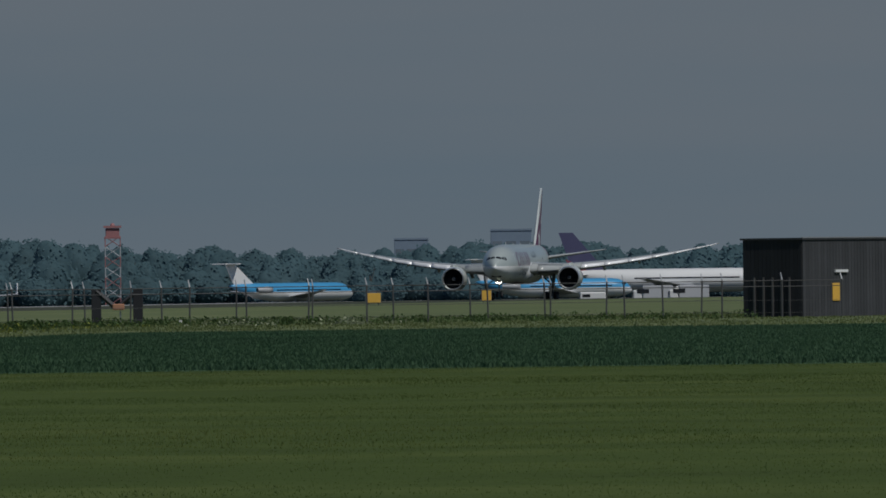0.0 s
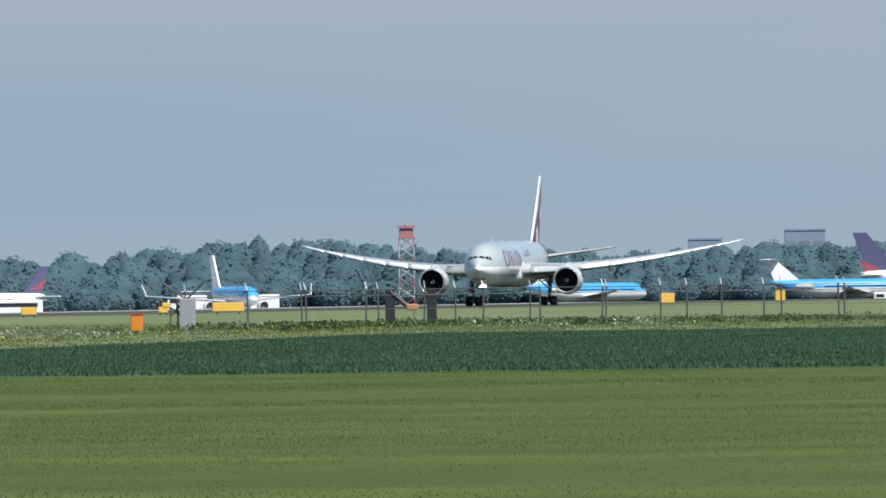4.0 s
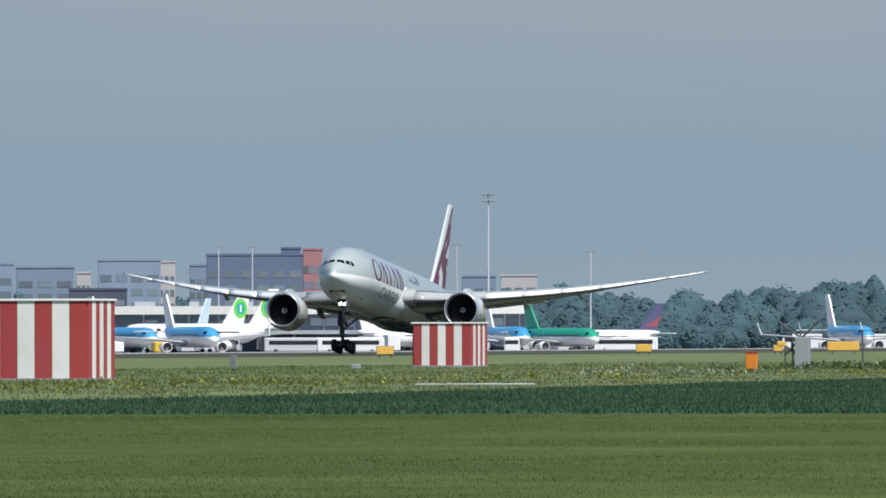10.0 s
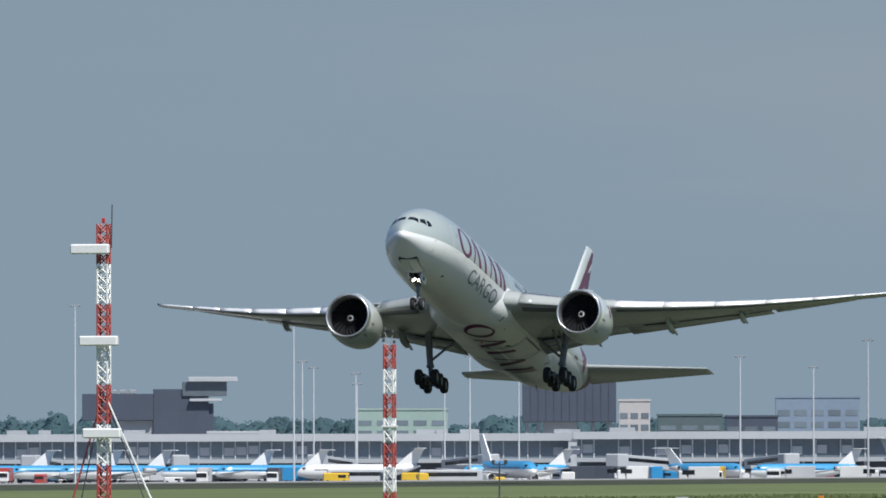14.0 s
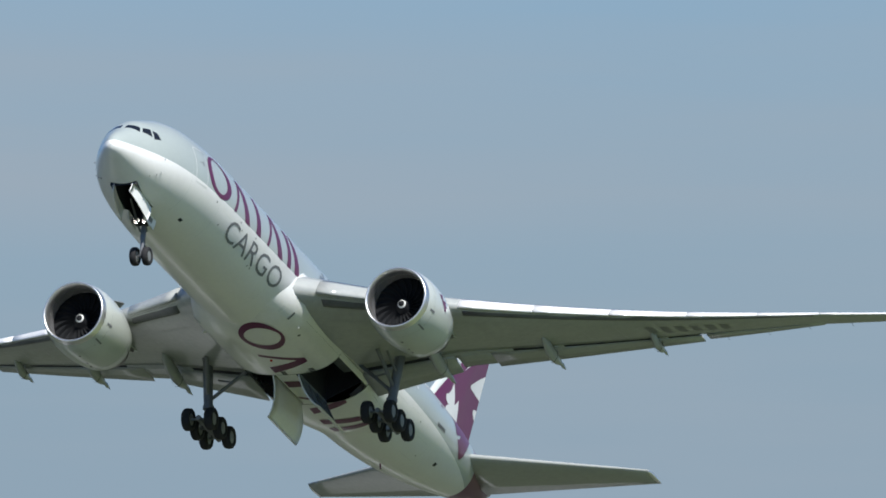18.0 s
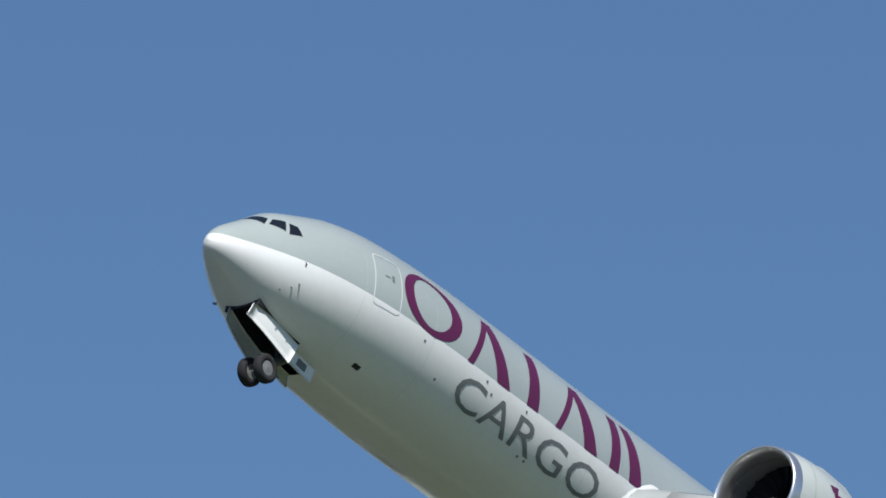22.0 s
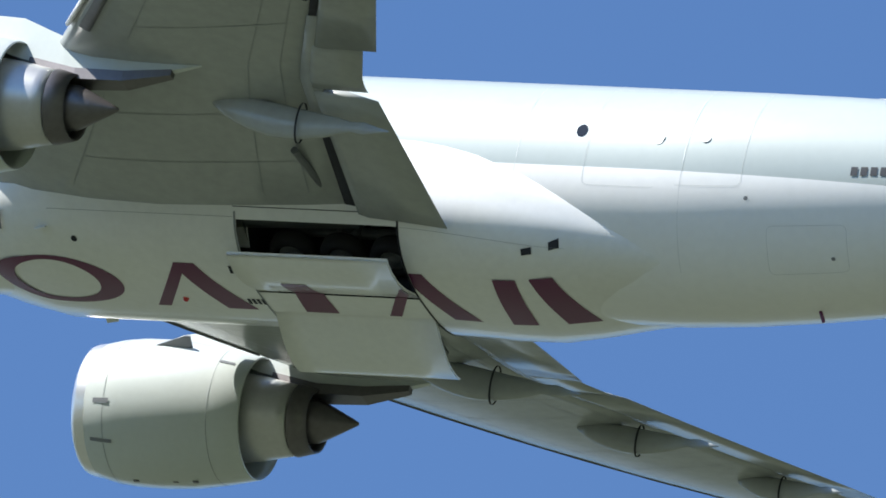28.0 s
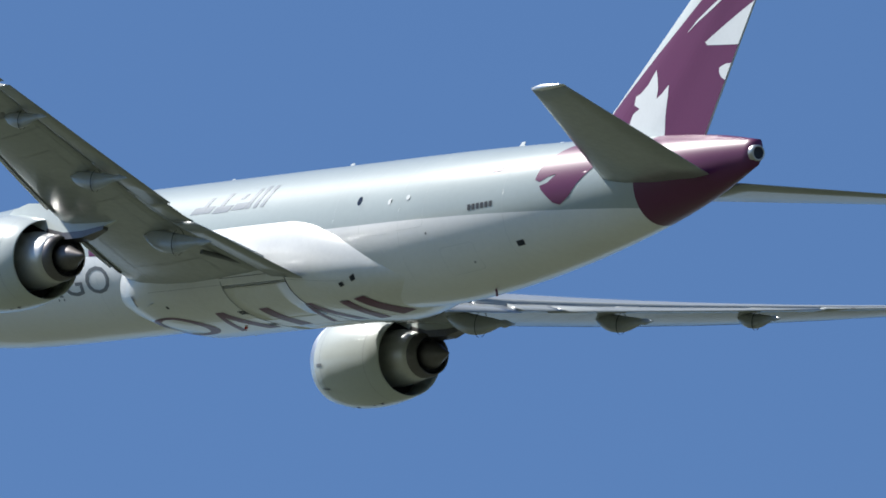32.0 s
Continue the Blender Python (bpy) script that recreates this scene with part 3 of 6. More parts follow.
            c0 = [foil_point(l + dx, f, h, side) - hinge - Vector((0, 0, 0.012)) for dx, f, h in ((0, 0.30, -0.0405), (0.42, 0.30, -0.0405), (0.42, 0.55, -0.0235), (0, 0.55, -0.0235))]
            mesh_object("marking_bar", c0, [(0, 1, 2, 3)], MARK_GREY, wing, label="plain dark marking bar")


jet_wing(1)
jet_wing(-1)
for side in (1, -1):
    # landing light in the wing root, with its bright glove
    box("root_light", L(21.75, 3.45 * side, -0.98), (0.06, 0.26, 0.16), LAMP if side > 0 else PANE, jet, rz=35 * side, bevel=0.03)


# ---- engines ----
def jet_engine(side):
    y, z, a0 = 9.82 * side, -2.34, 20.25

    def at(s):
        return GEAR_A - (a0 + s)

    def turned(name, prof, mat, parent, label="", seg=56):
        return lathe(name, [(at(s), r * 1.06) for s, r in prof], mat, parent, seg, "x", (0, y, z), label)

    eng = turned("engine", [(0.42, 1.80), (0.9, 1.91), (1.5, 1.97), (2.4, 1.98), (3.3, 1.93), (4.2, 1.80), (5.0, 1.64), (5.05, 1.60), (4.6, 1.62), (3.6, 1.66)], NACELLE, jet, "pale grey engine nacelle")
    turned("inlet_lip", [(0.75, 1.58), (0.35, 1.56), (0.12, 1.585), (0.02, 1.64), (0.0, 1.68), (0.03, 1.725), (0.14, 1.755), (0.42, 1.80)], BARE, eng, "polished inlet lip")
    turned("inlet_liner", [(0.75, 1.58), (1.1, 1.61), (1.55, 1.65)], material("inlet liner %s" % ("port" if side > 0 else "far"), (0.15, 0.15, 0.155), 0.5), eng, "grey inlet liner")
    turned("fan_case", [(1.55, 1.65), (1.62, 0.1)], FAN, eng, "dark fan disc")
    turned("spinner", [(1.62, 0.5), (1.45, 0.45), (1.2, 0.3), (1.0, 0.14), (0.93, 0.0)], FAN, eng, "dark pointed spinner")
    turned("spinner_mark", [(1.115, 0.235), (1.03, 0.17)], PALE, eng, "pale spiral mark", 20)
    hub = (at(1.5), y, z)
    rr = []
    for j in range(5):
        r = 0.42 + (1.72 - 0.42) * j / 4
        tw = 0.32 * (j / 4) ** 1.5
        for d, s in ((-0.13, -0.10), (0.13, 0.10)):
            ww = tw + d * 0.55 / max(r, 0.5)
            rr.append((-s, r * math.cos(ww), r * math.sin(ww)))
    first = mesh_object("fan_blade", rr, [(2 * j, 2 * j + 1, 2 * j + 3, 2 * j + 2) for j in range(4)], FAN, eng, True, "dark curved fan blade")
    first.location = hub
    for k in range(1, 22):
        b = new("fan_blade", first.data)
        b.parent = eng
        b.matrix_basis = pose(*hub, 360 * k / 22, 0, 0)
    turned("core_cowl", [(3.4, 1.2), (4.4, 1.2), (5.1, 1.13), (5.8, 1.0), (6.35, 0.9), (6.3, 0.84)], COREM, eng, "pale metal core cowl")
    turned("duct_wall", [(3.4, 1.66), (3.4, 1.2)], DARK, eng)
    turned("core_nozzle", [(6.2, 0.97), (6.75, 0.84), (6.72, 0.78), (6.2, 0.8)], DULL, eng, "brown heat-stained nozzle ring")
    turned("nozzle_wall", [(6.4, 0.82), (6.4, 0.5)], DARK, eng)
    turned("exhaust_cone", [(6.3, 0.6), (6.8, 0.58), (7.3, 0.36), (7.8, 0.13), (7.98, 0.04), (8.0, 0.0)], DULL, eng, "dark pointed exhaust cone", 28)
    # split lines of the cowl, latches and stains
    for s in (1.05, 4.15):
        r = hermite((0.42, 0.9, 1.5, 2.4, 3.3, 4.2, 5.0), (1.80, 1.91, 1.97, 1.98, 1.93, 1.80, 1.64), s) + 0.004
        turned("cowl_joint", [(s - 0.008, r), (s + 0.008, r)], JOINT, eng)
    for k in range(4):
        box("cowl_latch", (at(1.7 + 0.6 * k), y, z - 2.1 + 0.02 * k), (0.16, 0.1, 0.03), DULL, eng)
    # intake scoop and vent on the sides, chine on the inboard shoulder
    for w, s, ln, wide in ((-16, 0.72, 0.5, 4), (-134, 0.72, 0.5, 4), (-48, 0.62, 0.7, 3), (30, 4.15, 0.45, 3)):
        grid = []
        for i in range(4):
            sx = s + ln * i / 3
            r = 1.06 * hermite((0.42, 0.9, 1.5, 2.4, 3.3, 4.2, 5.0), (1.80, 1.91, 1.97, 1.98, 1.93, 1.80, 1.64), sx) + 0.012
            grid += [(at(sx), y + r * math.cos(radians(w + d)), z + r * math.sin(radians(w + d))) for d in (-wide / 2, 0, wide / 2)]
        mesh_object("cowl_vent", grid, [(3 * i + j, 3 * i + j + 1, 3 * i + j + 4, 3 * i + j + 3) for i in range(3) for j in range(2)], MARK_GREY, eng, label="small dark cowl vent")
    w = radians(180 - 42 if side > 0 else 42)
    c0, d0 = math.cos(w), math.sin(w)
    pts = [(at(1.7), y + 1.96 * c0, z + 1.96 * d0), (at(3.0), y + 2.42 * c0, z + 2.42 * d0), (at(3.15), y + 2.42 * c0, z + 2.42 * d0), (at(3.2), y + 1.93 * c0, z + 1.93 * d0)]
    off = Vector((0, -d0 * 0.035, c0 * 0.035))
    v = [Vector(p) + off for p in pts] + [Vector(p) - off for p in pts]
    mesh_object("chine", v, [(0, 1, 2, 3), (7, 6, 5, 4), (0, 4, 5, 1), (1, 5, 6, 2), (2, 6, 7, 3), (3, 7, 4, 0)], MARK_GREY, eng, label="dark grey nacelle chine")
    # emblem as plain shape on the outer cowl
    for k, (s, wd, ln) in enumerate(((1.95, 20, 0.55), (2.1, 11, 0.7), (2.3, 3, 0.5))):
        ang = wd if side > 0 else 180 - wd
        ring = [(at(s + dx), y + 2.112 * math.cos(radians(ang + dw)), z + 2.112 * math.sin(radians(ang + dw))) for dx, dw in ((0, 4), (ln, 7), (ln * 0.75, -3), (0.1, -4))]
        mesh_object("emblem_bar", ring, [(0, 1, 2, 3)], MAROON, eng, label="plain maroon emblem shape")
    # pylon
    rr = []
    for s, top, bot, wd in ((1.3, 2.02, 1.9, 0.05), (2.2, 2.35, 1.85, 0.2), (3.4, 2.55, 1.75, 0.27), (4.8, 2.45, 1.3, 0.3), (6.2, 1.9, 0.95, 0.3), (7.6, 1.75, 0.95, 0.24), (9.2, 1.6, 1.15, 0.12), (10.2, 1.5, 1.42, 0.03)):
        rr.append([(at(s), y + wd * cx, z + (top if cz > 0 else bot)) for cx, cz in ((-1, -1), (1, -1), (1.0, 1), (-1.0, 1))])
    v, f = loft(rr)
    mesh_object("pylon", v, f, NACELLE, eng, label="grey engine pylon")
    rr = []
    for s, top, bot, wd in ((5.2, 1.32, 1.12, 0.31), (6.6, 1.02, 0.70, 0.36), (8.0, 1.02, 0.72, 0.3), (9.3, 1.2, 1.02, 0.13)):
        rr.append([(at(s), y + wd * cx, z + (top if cz > 0 else bot)) for cx, cz in ((-1, -1), (1, -1), (1.0, 1), (-1.0, 1))])
    v, f = loft(rr)
    mesh_object("heat_shield", v, f, DULL, eng, label="brown metal heat shield")


jet_engine(1)
jet_engine(-1)


# ---- tail surfaces ----
def slab_surface(name, root, tip, mat, parent, label, upright=False, split=None):
    """A tapered, swept tail surface between a root and a tip chord given as (front, rear) points."""
    rr = []
    for k in range(9):
        t = k / 8
        p0, p1 = root[0].lerp(tip[0], t), root[1].lerp(tip[1], t)
        c = (p1 - p0).length
        ring = []
        for x, h in ((0, 0), (0.02, 0.022), (0.08, 0.038), (0.25, 0.05), (0.5, 0.044), (0.75, 0.022), (1, 0.003), (1, -0.003), (0.75, -0.022), (0.5, -0.044), (0.25, -0.05), (0.08, -0.038), (0.02, -0.022)):
            q = p0.lerp(p1, x)
            ring.append(q + (Vector((0, h * c, 0)) if upright else Vector((0, 0, h * c))))
        rr.append(ring)
    v, f = loft(rr)
    return mesh_object(name, v, f, mat, parent, True, label)


FINP = material("fin pale paint", (0.55, 0.59, 0.57), 0.35, vary=0.05, coat=0.4)
FIN_ROOT, FIN_TIP = (L(50.36, 0, 2.7), L(58.65, 0, 2.7)), (L(60.25, 0, 12.95), L(62.65, 0, 12.95))
fin = slab_surface("fin", FIN_ROOT, FIN_TIP, FINP, jet, "pale grey tail fin with maroon emblem shapes", upright=True)
for side in (1, -1):
    st = slab_surface("tailplane", (L(53.6, 0.9 * side, 0.95), L(60.6, 0.9 * side, 0.95)), (L(61.05, 10.75 * side, 2.28), L(63.35, 10.75 * side, 2.28)), WINGP, jet, "grey swept tailplane")
    slab_surface("tip_edge", (L(61.03, 10.7 * side, 2.27), L(63.37, 10.7 * side, 2.27)), (L(61.5, 10.85 * side, 2.29), L(63.4, 10.85 * side, 2.29)), BARE, st, "bright tip edge")


def fin_shape(name, outline, mat, label):
    """A painted shape on both faces of the fin: fractions along the chord and up the span."""
    for side in (1, -1):
        tri = mathutils_tess([[Vector((x * 9, t * 10, 0)) for x, t in outline]])
        bm = bmesh.new()
        vs = [bm.verts.new((x, t, 0)) for x, t in outline]
        for a, b, c in tri:
            try:
                bm.faces.new((vs[a], vs[b], vs[c]))
            except ValueError:
                pass
        for k in range(1, 20):
            bmesh.ops.bisect_plane(bm, geom=bm.verts[:] + bm.edges[:] + bm.faces[:], plane_co=(k / 20, 0, 0), plane_no=(1, 0, 0))
        for v in bm.verts:
            x, t = v.co.x, v.co.y
            p0, p1 = FIN_ROOT[0].lerp(FIN_TIP[0], t), FIN_ROOT[1].lerp(FIN_TIP[1], t)
            c = (p1 - p0).length
            h = hermite((0, 0.02, 0.08, 0.25, 0.5, 0.75, 1.0), (0, 0.022, 0.038, 0.05, 0.044, 0.022, 0.003), x)
            v.co = p0.lerp(p1, x) + Vector((0, side * (h * c + (0.014 if mat is MAROON else 0.024)), 0))
        from_bm(name, bm, mat, fin, label=label)


def mathutils_tess(loops):
    from mathutils.geometry import tessellate_polygon
    return tessellate_polygon(loops)


fin_shape("emblem_field", [(0.03, 0.0), (0.045, 0.12), (0.065, 0.23), (0.12, 0.38), (0.21, 0.54), (0.33, 0.72), (0.48, 0.87), (0.66, 0.985), (0.992, 0.985), (0.992, 0.0)], MAROON, "maroon emblem field")


def fin_patch(outline):
    fin_shape("emblem_patch", outline, PALE, "pale emblem shape")


fin_patch([(0.38, 0.0), (0.33, 0.07), (0.29, 0.14), (0.32, 0.16), (0.245, 0.178), (0.20, 0.215), (0.235, 0.225), (0.255, 0.26), (0.24, 0.32), (0.31, 0.285), (0.39, 0.235), (0.43, 0.195), (0.455, 0.215), (0.475, 0.25), (0.53, 0.20), (0.60, 0.12), (0.665, 0.05), (0.70, 0.0)])
fin_patch([(0.62, 0.415), (0.66, 0.44), (0.75, 0.485), (0.86, 0.53), (0.992, 0.575), (0.992, 0.395), (0.66, 0.402)])
fin_patch([(0.89, 0.305), (0.94, 0.318), (0.992, 0.32), (0.992, 0.25), (0.95, 0.262), (0.91, 0.282)])
fin_patch([(0.336, 0.462), (0.40, 0.51), (0.50, 0.56), (0.62, 0.63), (0.56, 0.62), (0.45, 0.565), (0.37, 0.515)])
fin_patch([(0.70, 0.78), (0.86, 0.80), (0.992, 0.86), (0.992, 0.90), (0.84, 0.85)])


# ---- painted shapes on the body ----
def on_body(name, loops, mat, parent, label="", off=0.012, step=2.0):
    """A painted shape on the body: loops of (station, angle); further loops are holes."""
    flat = [p for loop in loops for p in loop]
    tri = mathutils_tess([[Vector((x, y * 0.054, 0)) for x, y in loop] for loop in loops])
    bm = bmesh.new()
    vs = [bm.verts.new((x, y, 0)) for x, y in flat]
    for a, b, c in tri:
        try:
            bm.faces.new((vs[a], vs[b], vs[c]))
        except ValueError:
            pass
    lo, hi = min(p[1] for p in flat), max(p[1] for p in flat)
    k = lo + step
    while k < hi:
        bmesh.ops.bisect_plane(bm, geom=bm.verts[:] + bm.edges[:] + bm.faces[:], plane_co=(0, k, 0), plane_no=(0, 1, 0))
        k += step
    x0, x1 = min(p[0] for p in flat), max(p[0] for p in flat)
    if x0 < 9 or x1 > 41:
        k = x0 + 0.25
        while k < x1:
            bmesh.ops.bisect_plane(bm, geom=bm.verts[:] + bm.edges[:] + bm.faces[:], plane_co=(k, 0, 0), plane_no=(1, 0, 0))
            k += 0.25
    for v in bm.verts:
        v.co = skin(v.co.x, v.co.y, off)
    bmesh.ops.recalc_face_normals(bm, faces=bm.faces[:])
    return from_bm(name, bm, mat, parent, True, label)


def ellipse(cx, cy, rx, ry, n=40, turn=0.0):
    return [(cx + rx * math.cos(w) * math.cos(turn) - rx * math.sin(w) * math.sin(turn) * 0, cy + ry * math.sin(w)) for w in [2 * math.pi * k / n for k in range(n)]]


def word_shapes(put, spans, y0, h):
    """Five plain shapes in a row in place of the operator's lettering: ring, chevron, bar, chevron, slab pair."""
    (xa, xb), *rest = spans
    c, r = 0.5 * (xa + xb), 0.5 * (xb - xa)
    put("title_ring", [ellipse(c, y0 + 0.50 * h, r, 0.52 * h), ellipse(c - 0.02 * r, y0 + 0.52 * h, 0.66 * r, 0.43 * h)])
    for x, e in (rest[0], rest[2]):
        w = e - x
        put("title_chevron", [[(x, y0), (x + 0.13 * w, y0), (x + 0.46 * w, y0 + 0.80 * h), (x + 0.70 * w, y0), (x + w, y0), (x + 0.62 * w, y0 + h), (x + 0.42 * w, y0 + h)]])
    x, e = rest[1]
    w = e - x
    put("title_bar", [[(x + 0.30 * w, y0), (x + 0.64 * w, y0), (x + 0.60 * w, y0 + h), (x + 0.34 * w, y0 + h)]])
    x, e = rest[3]
    w = e - x
    put("title_slab", [[(x, y0), (x + 0.29 * w, y0), (x + 0.31 * w, y0 + h), (x + 0.05 * w, y0 + h)]])
    put("title_bar", [[(x + 0.62 * w, y0), (x + w, y0), (x + 0.72 * w, y0 + h), (x + 0.46 * w, y0 + h)]])


word_shapes(lambda n, loops: on_body(n, loops, MAROON, jet, "plain maroon title shape"), ((7.6, 10.85), (11.3, 13.86), (14.27, 16.31), (16.62, 19.21), (19.95, 21.95)), -4.8, 42.5)


# ---- landing gear ----
def wheel(name, parent, centre, r, width):
    """A tyre on a y axle with its hub as a further piece."""
    h = width / 2
    lathe(name, [(-h * 0.7, r * 0.52), (-h, r * 0.66), (-h, r * 0.86), (-h * 0.7, r * 0.97), (0, r), (h * 0.7, r * 0.97), (h, r * 0.86), (h, r * 0.66), (h * 0.7, r * 0.52)], RUBBER, parent, 28, "y", centre, "black rubber tyre")
    lathe("hub", [(-h * 0.72, 0.02), (-h * 0.75, r * 0.2), (-h * 0.55, r * 0.3), (-h * 0.78, r * 0.5), (-h * 0.7, r * 0.54), (h * 0.7, r * 0.54), (h * 0.78, r * 0.5), (h * 0.55, r * 0.3), (h * 0.75, r * 0.2), (h * 0.72, 0.02)], HUB, parent, 20, "y", centre, "grey metal wheel hub")


gears, braces = {}, {}


def main_gear(side):
    """Leg on a fore-and-aft pivot; six wheels on a tilted three-axle truck."""
    pivot = L(31.8, 5.95 * side, -1.35)
    foot = (0, -0.45 * side, -4.0)
    bm = bmesh.new()
    add_tube(bm, (0, 0, 0.15), (0, -0.30 * side, -2.7), 0.30, 0.27, 16)
    add_tube(bm, (0, -0.30 * side, -2.62), (0, -0.31 * side, -2.82), 0.33, 0.33, 16)
    add_tube(bm, (0, -0.29 * side, -2.6), foot, 0.2, 0.2, 14)
    leg = from_bm("main_gear", bm, STRUT, jet, label="grey main landing gear leg with six wheels")
    leg.location = pivot
    tube("drag_brace", (0, -0.2 * side, -2.1), (2.0, -0.7 * side, -0.3), 0.12, STRUT, leg)
    tube("drag_brace", (0, -0.1 * side, -1.2), (1.5, -0.3 * side, -0.2), 0.08, STRUT, leg)
    tube("hydraulic_line", (0.22, -0.12 * side, -0.4), (0.2, -0.36 * side, -3.6), 0.035, RUBBER, leg, seg=6)
    box("brake_unit", (0.0, foot[1], -3.92), (0.7, 0.5, 0.35), STRUT, leg, bevel=0.08)
    tube("torque_link", (-0.3, -0.3 * side, -2.6), (-0.52, -0.36 * side, -3.15), 0.07, STRUT, leg)
    tube("torque_link", (-0.52, -0.36 * side, -3.15), (-0.25, -0.42 * side, -3.7), 0.07, STRUT, leg)
    tilt = 1
    c, s = math.cos(radians(tilt)), math.sin(radians(tilt))
    tube("truck_beam", (1.75 * c, foot[1], -4.0 + 1.75 * s), (-1.75 * c, foot[1], -4.0 - 1.75 * s), 0.16, STRUT, leg)
    for x in (1.47, 0, -1.47):
        tube("axle", (x * c, foot[1] - 0.75, -4.0 + x * s), (x * c, foot[1] + 0.75, -4.0 + x * s), 0.08, STRUT, leg)
        for y in (-0.7, 0.7):
            wheel("tyre", leg, (x * c, foot[1] + y, -4.0 + x * s), 0.67, 0.5)
    gears[side] = (leg, pivot)
    top = L(31.95, 3.25 * side, -1.6)
    brace = tube("side_brace", (0, 0, 0), (0.05, 2.35 * side, -1.95), 0.11, STRUT, jet)
    brace.location = top
    tube("brace_link", (0, 1.1 * side, -0.9), (0.05, 2.0 * side, -0.75), 0.06, STRUT, brace, seg=8)
    braces[side] = (brace, top)


main_gear(1)
main_gear(-1)


def nose_gear():
    pivot = L(6.0, 0, -2.05)
    bm = bmesh.new()
    add_tube(bm, (0, 0, 0.2), (0, 0, -1.9), 0.17, 0.15, 12)
    add_tube(bm, (0, 0, -1.8), (0, 0, -2.9), 0.11, 0.11, 12)
    leg = from_bm("nose_gear", bm, STRUT, jet, label="grey nose landing gear leg with two wheels")
    leg.location = pivot
    tube("axle", (0, -0.4, -2.88), (0, 0.4, -2.88), 0.07, STRUT, leg)
    for y in (-0.36, 0.36):
        wheel("tyre", leg, (0, y, -2.88), 0.54, 0.36)
    tube("drag_brace", (0, 0.2, -1.4), (1.5, 0.35, 0.0), 0.06, STRUT, leg)
    tube("drag_brace", (0, -0.2, -1.4), (1.5, -0.35, 0.0), 0.06, STRUT, leg)
    tube("torque_link", (-0.2, 0, -1.8), (-0.42, 0, -2.2), 0.05, STRUT, leg)
    for y in (-0.24, 0.24):
        lathe("taxi_light", [(0.0, 0.19), (0.02, 0.15), (0.03, 0.0)], LAMP, leg, 18, "x", (0.26, y, -1.0), "glowing round landing light")
        # shell made extra deep so the constant glow is hidden from the side
        lathe("light_shell", [(0.52, 0.215), (0.52, 0.20), (0.0, 0.195), (-0.12, 0.16), (-0.2, 0.0)], DARK, leg, 18, "x", (0.26, y, -1.0))
    gears[0] = (leg, pivot)
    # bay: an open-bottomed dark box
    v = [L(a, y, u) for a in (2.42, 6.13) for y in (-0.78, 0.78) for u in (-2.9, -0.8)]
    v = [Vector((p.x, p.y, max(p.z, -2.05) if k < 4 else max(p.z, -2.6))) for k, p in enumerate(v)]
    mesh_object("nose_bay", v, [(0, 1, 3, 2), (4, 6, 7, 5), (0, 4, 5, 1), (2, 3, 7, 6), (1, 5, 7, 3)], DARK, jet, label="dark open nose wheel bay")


nose_gear()
nose_doors = []


def nose_door(side, a0, a1, wide):
    """A curved door of the nose bay, hinged along its outer edge; wide: its angle round the body."""
    hinge = skin(0.5 * (a0 + a1), 270 + wide * side)
    n = 8
    outer = []
    for i in range(n + 1):
        a = a0 + (a1 - a0) * i / n
        for k in range(5):
            outer.append(skin(a, 270 + (wide - (wide - 0.4) * k / 4) * side, 0.004) - hinge)
    inner = [p + Vector((0, 0, 0.06)) for p in outer]
    m = len(outer)
    fs = [(i * 5 + k, i * 5 + k + 1, (i + 1) * 5 + k + 1, (i + 1) * 5 + k) for i in range(n) for k in range(4)]
    rimloop = [k for k in range(5)] + [i * 5 + 4 for i in range(1, n + 1)] + [n * 5 + k for k in (3, 2, 1, 0)] + [i * 5 for i in range(n - 1, 0, -1)]
    rim = [(p, q, q + m, p + m) for p, q in zip(rimloop, rimloop[1:] + rimloop[:1])]
    door = mesh_object("nose_door", outer + inner, fs + [tuple(i + m for i in reversed(f)) for f in fs] + rim, SKIN_WHITE, jet, True, "white nose gear door")
    door.location = hinge
    axis = (skin(a0, 270 + wide * side) - skin(a1, 270 + wide * side)).normalized()
    nose_doors.append((door, hinge, side, a0, axis))
    return door


SEAM = material("faint body seam", (0.50, 0.53, 0.52), 0.5, vary=0.1)
SKIN_WHITE = material("white door paint", (0.84, 0.85, 0.83), 0.32, vary=0.05, coat=0.5)
for sd in (1, -1):
    nose_door(sd, 2.42, 4.78, 20.4)
    back = nose_door(sd, 4.82, 6.14, 13.0)
    if sd > 0:
        bar = [nose_doors[-1][1] * 0 + skin(a, 270 + w, 0.02) - nose_doors[-1][1] for a, w in ((5.2, 3.5), (5.2, 9.5), (5.7, 9.5), (5.7, 3.5))]
        mesh_object("marking_bar", bar, [(0, 1, 2, 3)], MARK_GREY, back, label="plain dark marking bar")


MARK_BLACK = material("black marking paint", (0.05, 0.052, 0.055), 0.45, vary=0.06)


# ---- windows, doors, small fittings of the body ----
def mirrored(loops):
    return [[(x, 180 - y) for x, y in loop] for loop in loops]


for name, loop in (("side_window", [(2.49, 29), (2.99, 28.6), (2.93, 41), (2.65, 45)]), ("middle_window", [(1.93, 47), (2.39, 32.5), (2.56, 48), (2.16, 55)]), ("front_window", [(1.78, 48.5), (2.06, 59), (1.86, 85), (1.46, 85)])):
    for lp in ([loop], mirrored([loop])):
        on_body(name, lp, PANE, jet, "dark cockpit window", off=0.008, step=3)


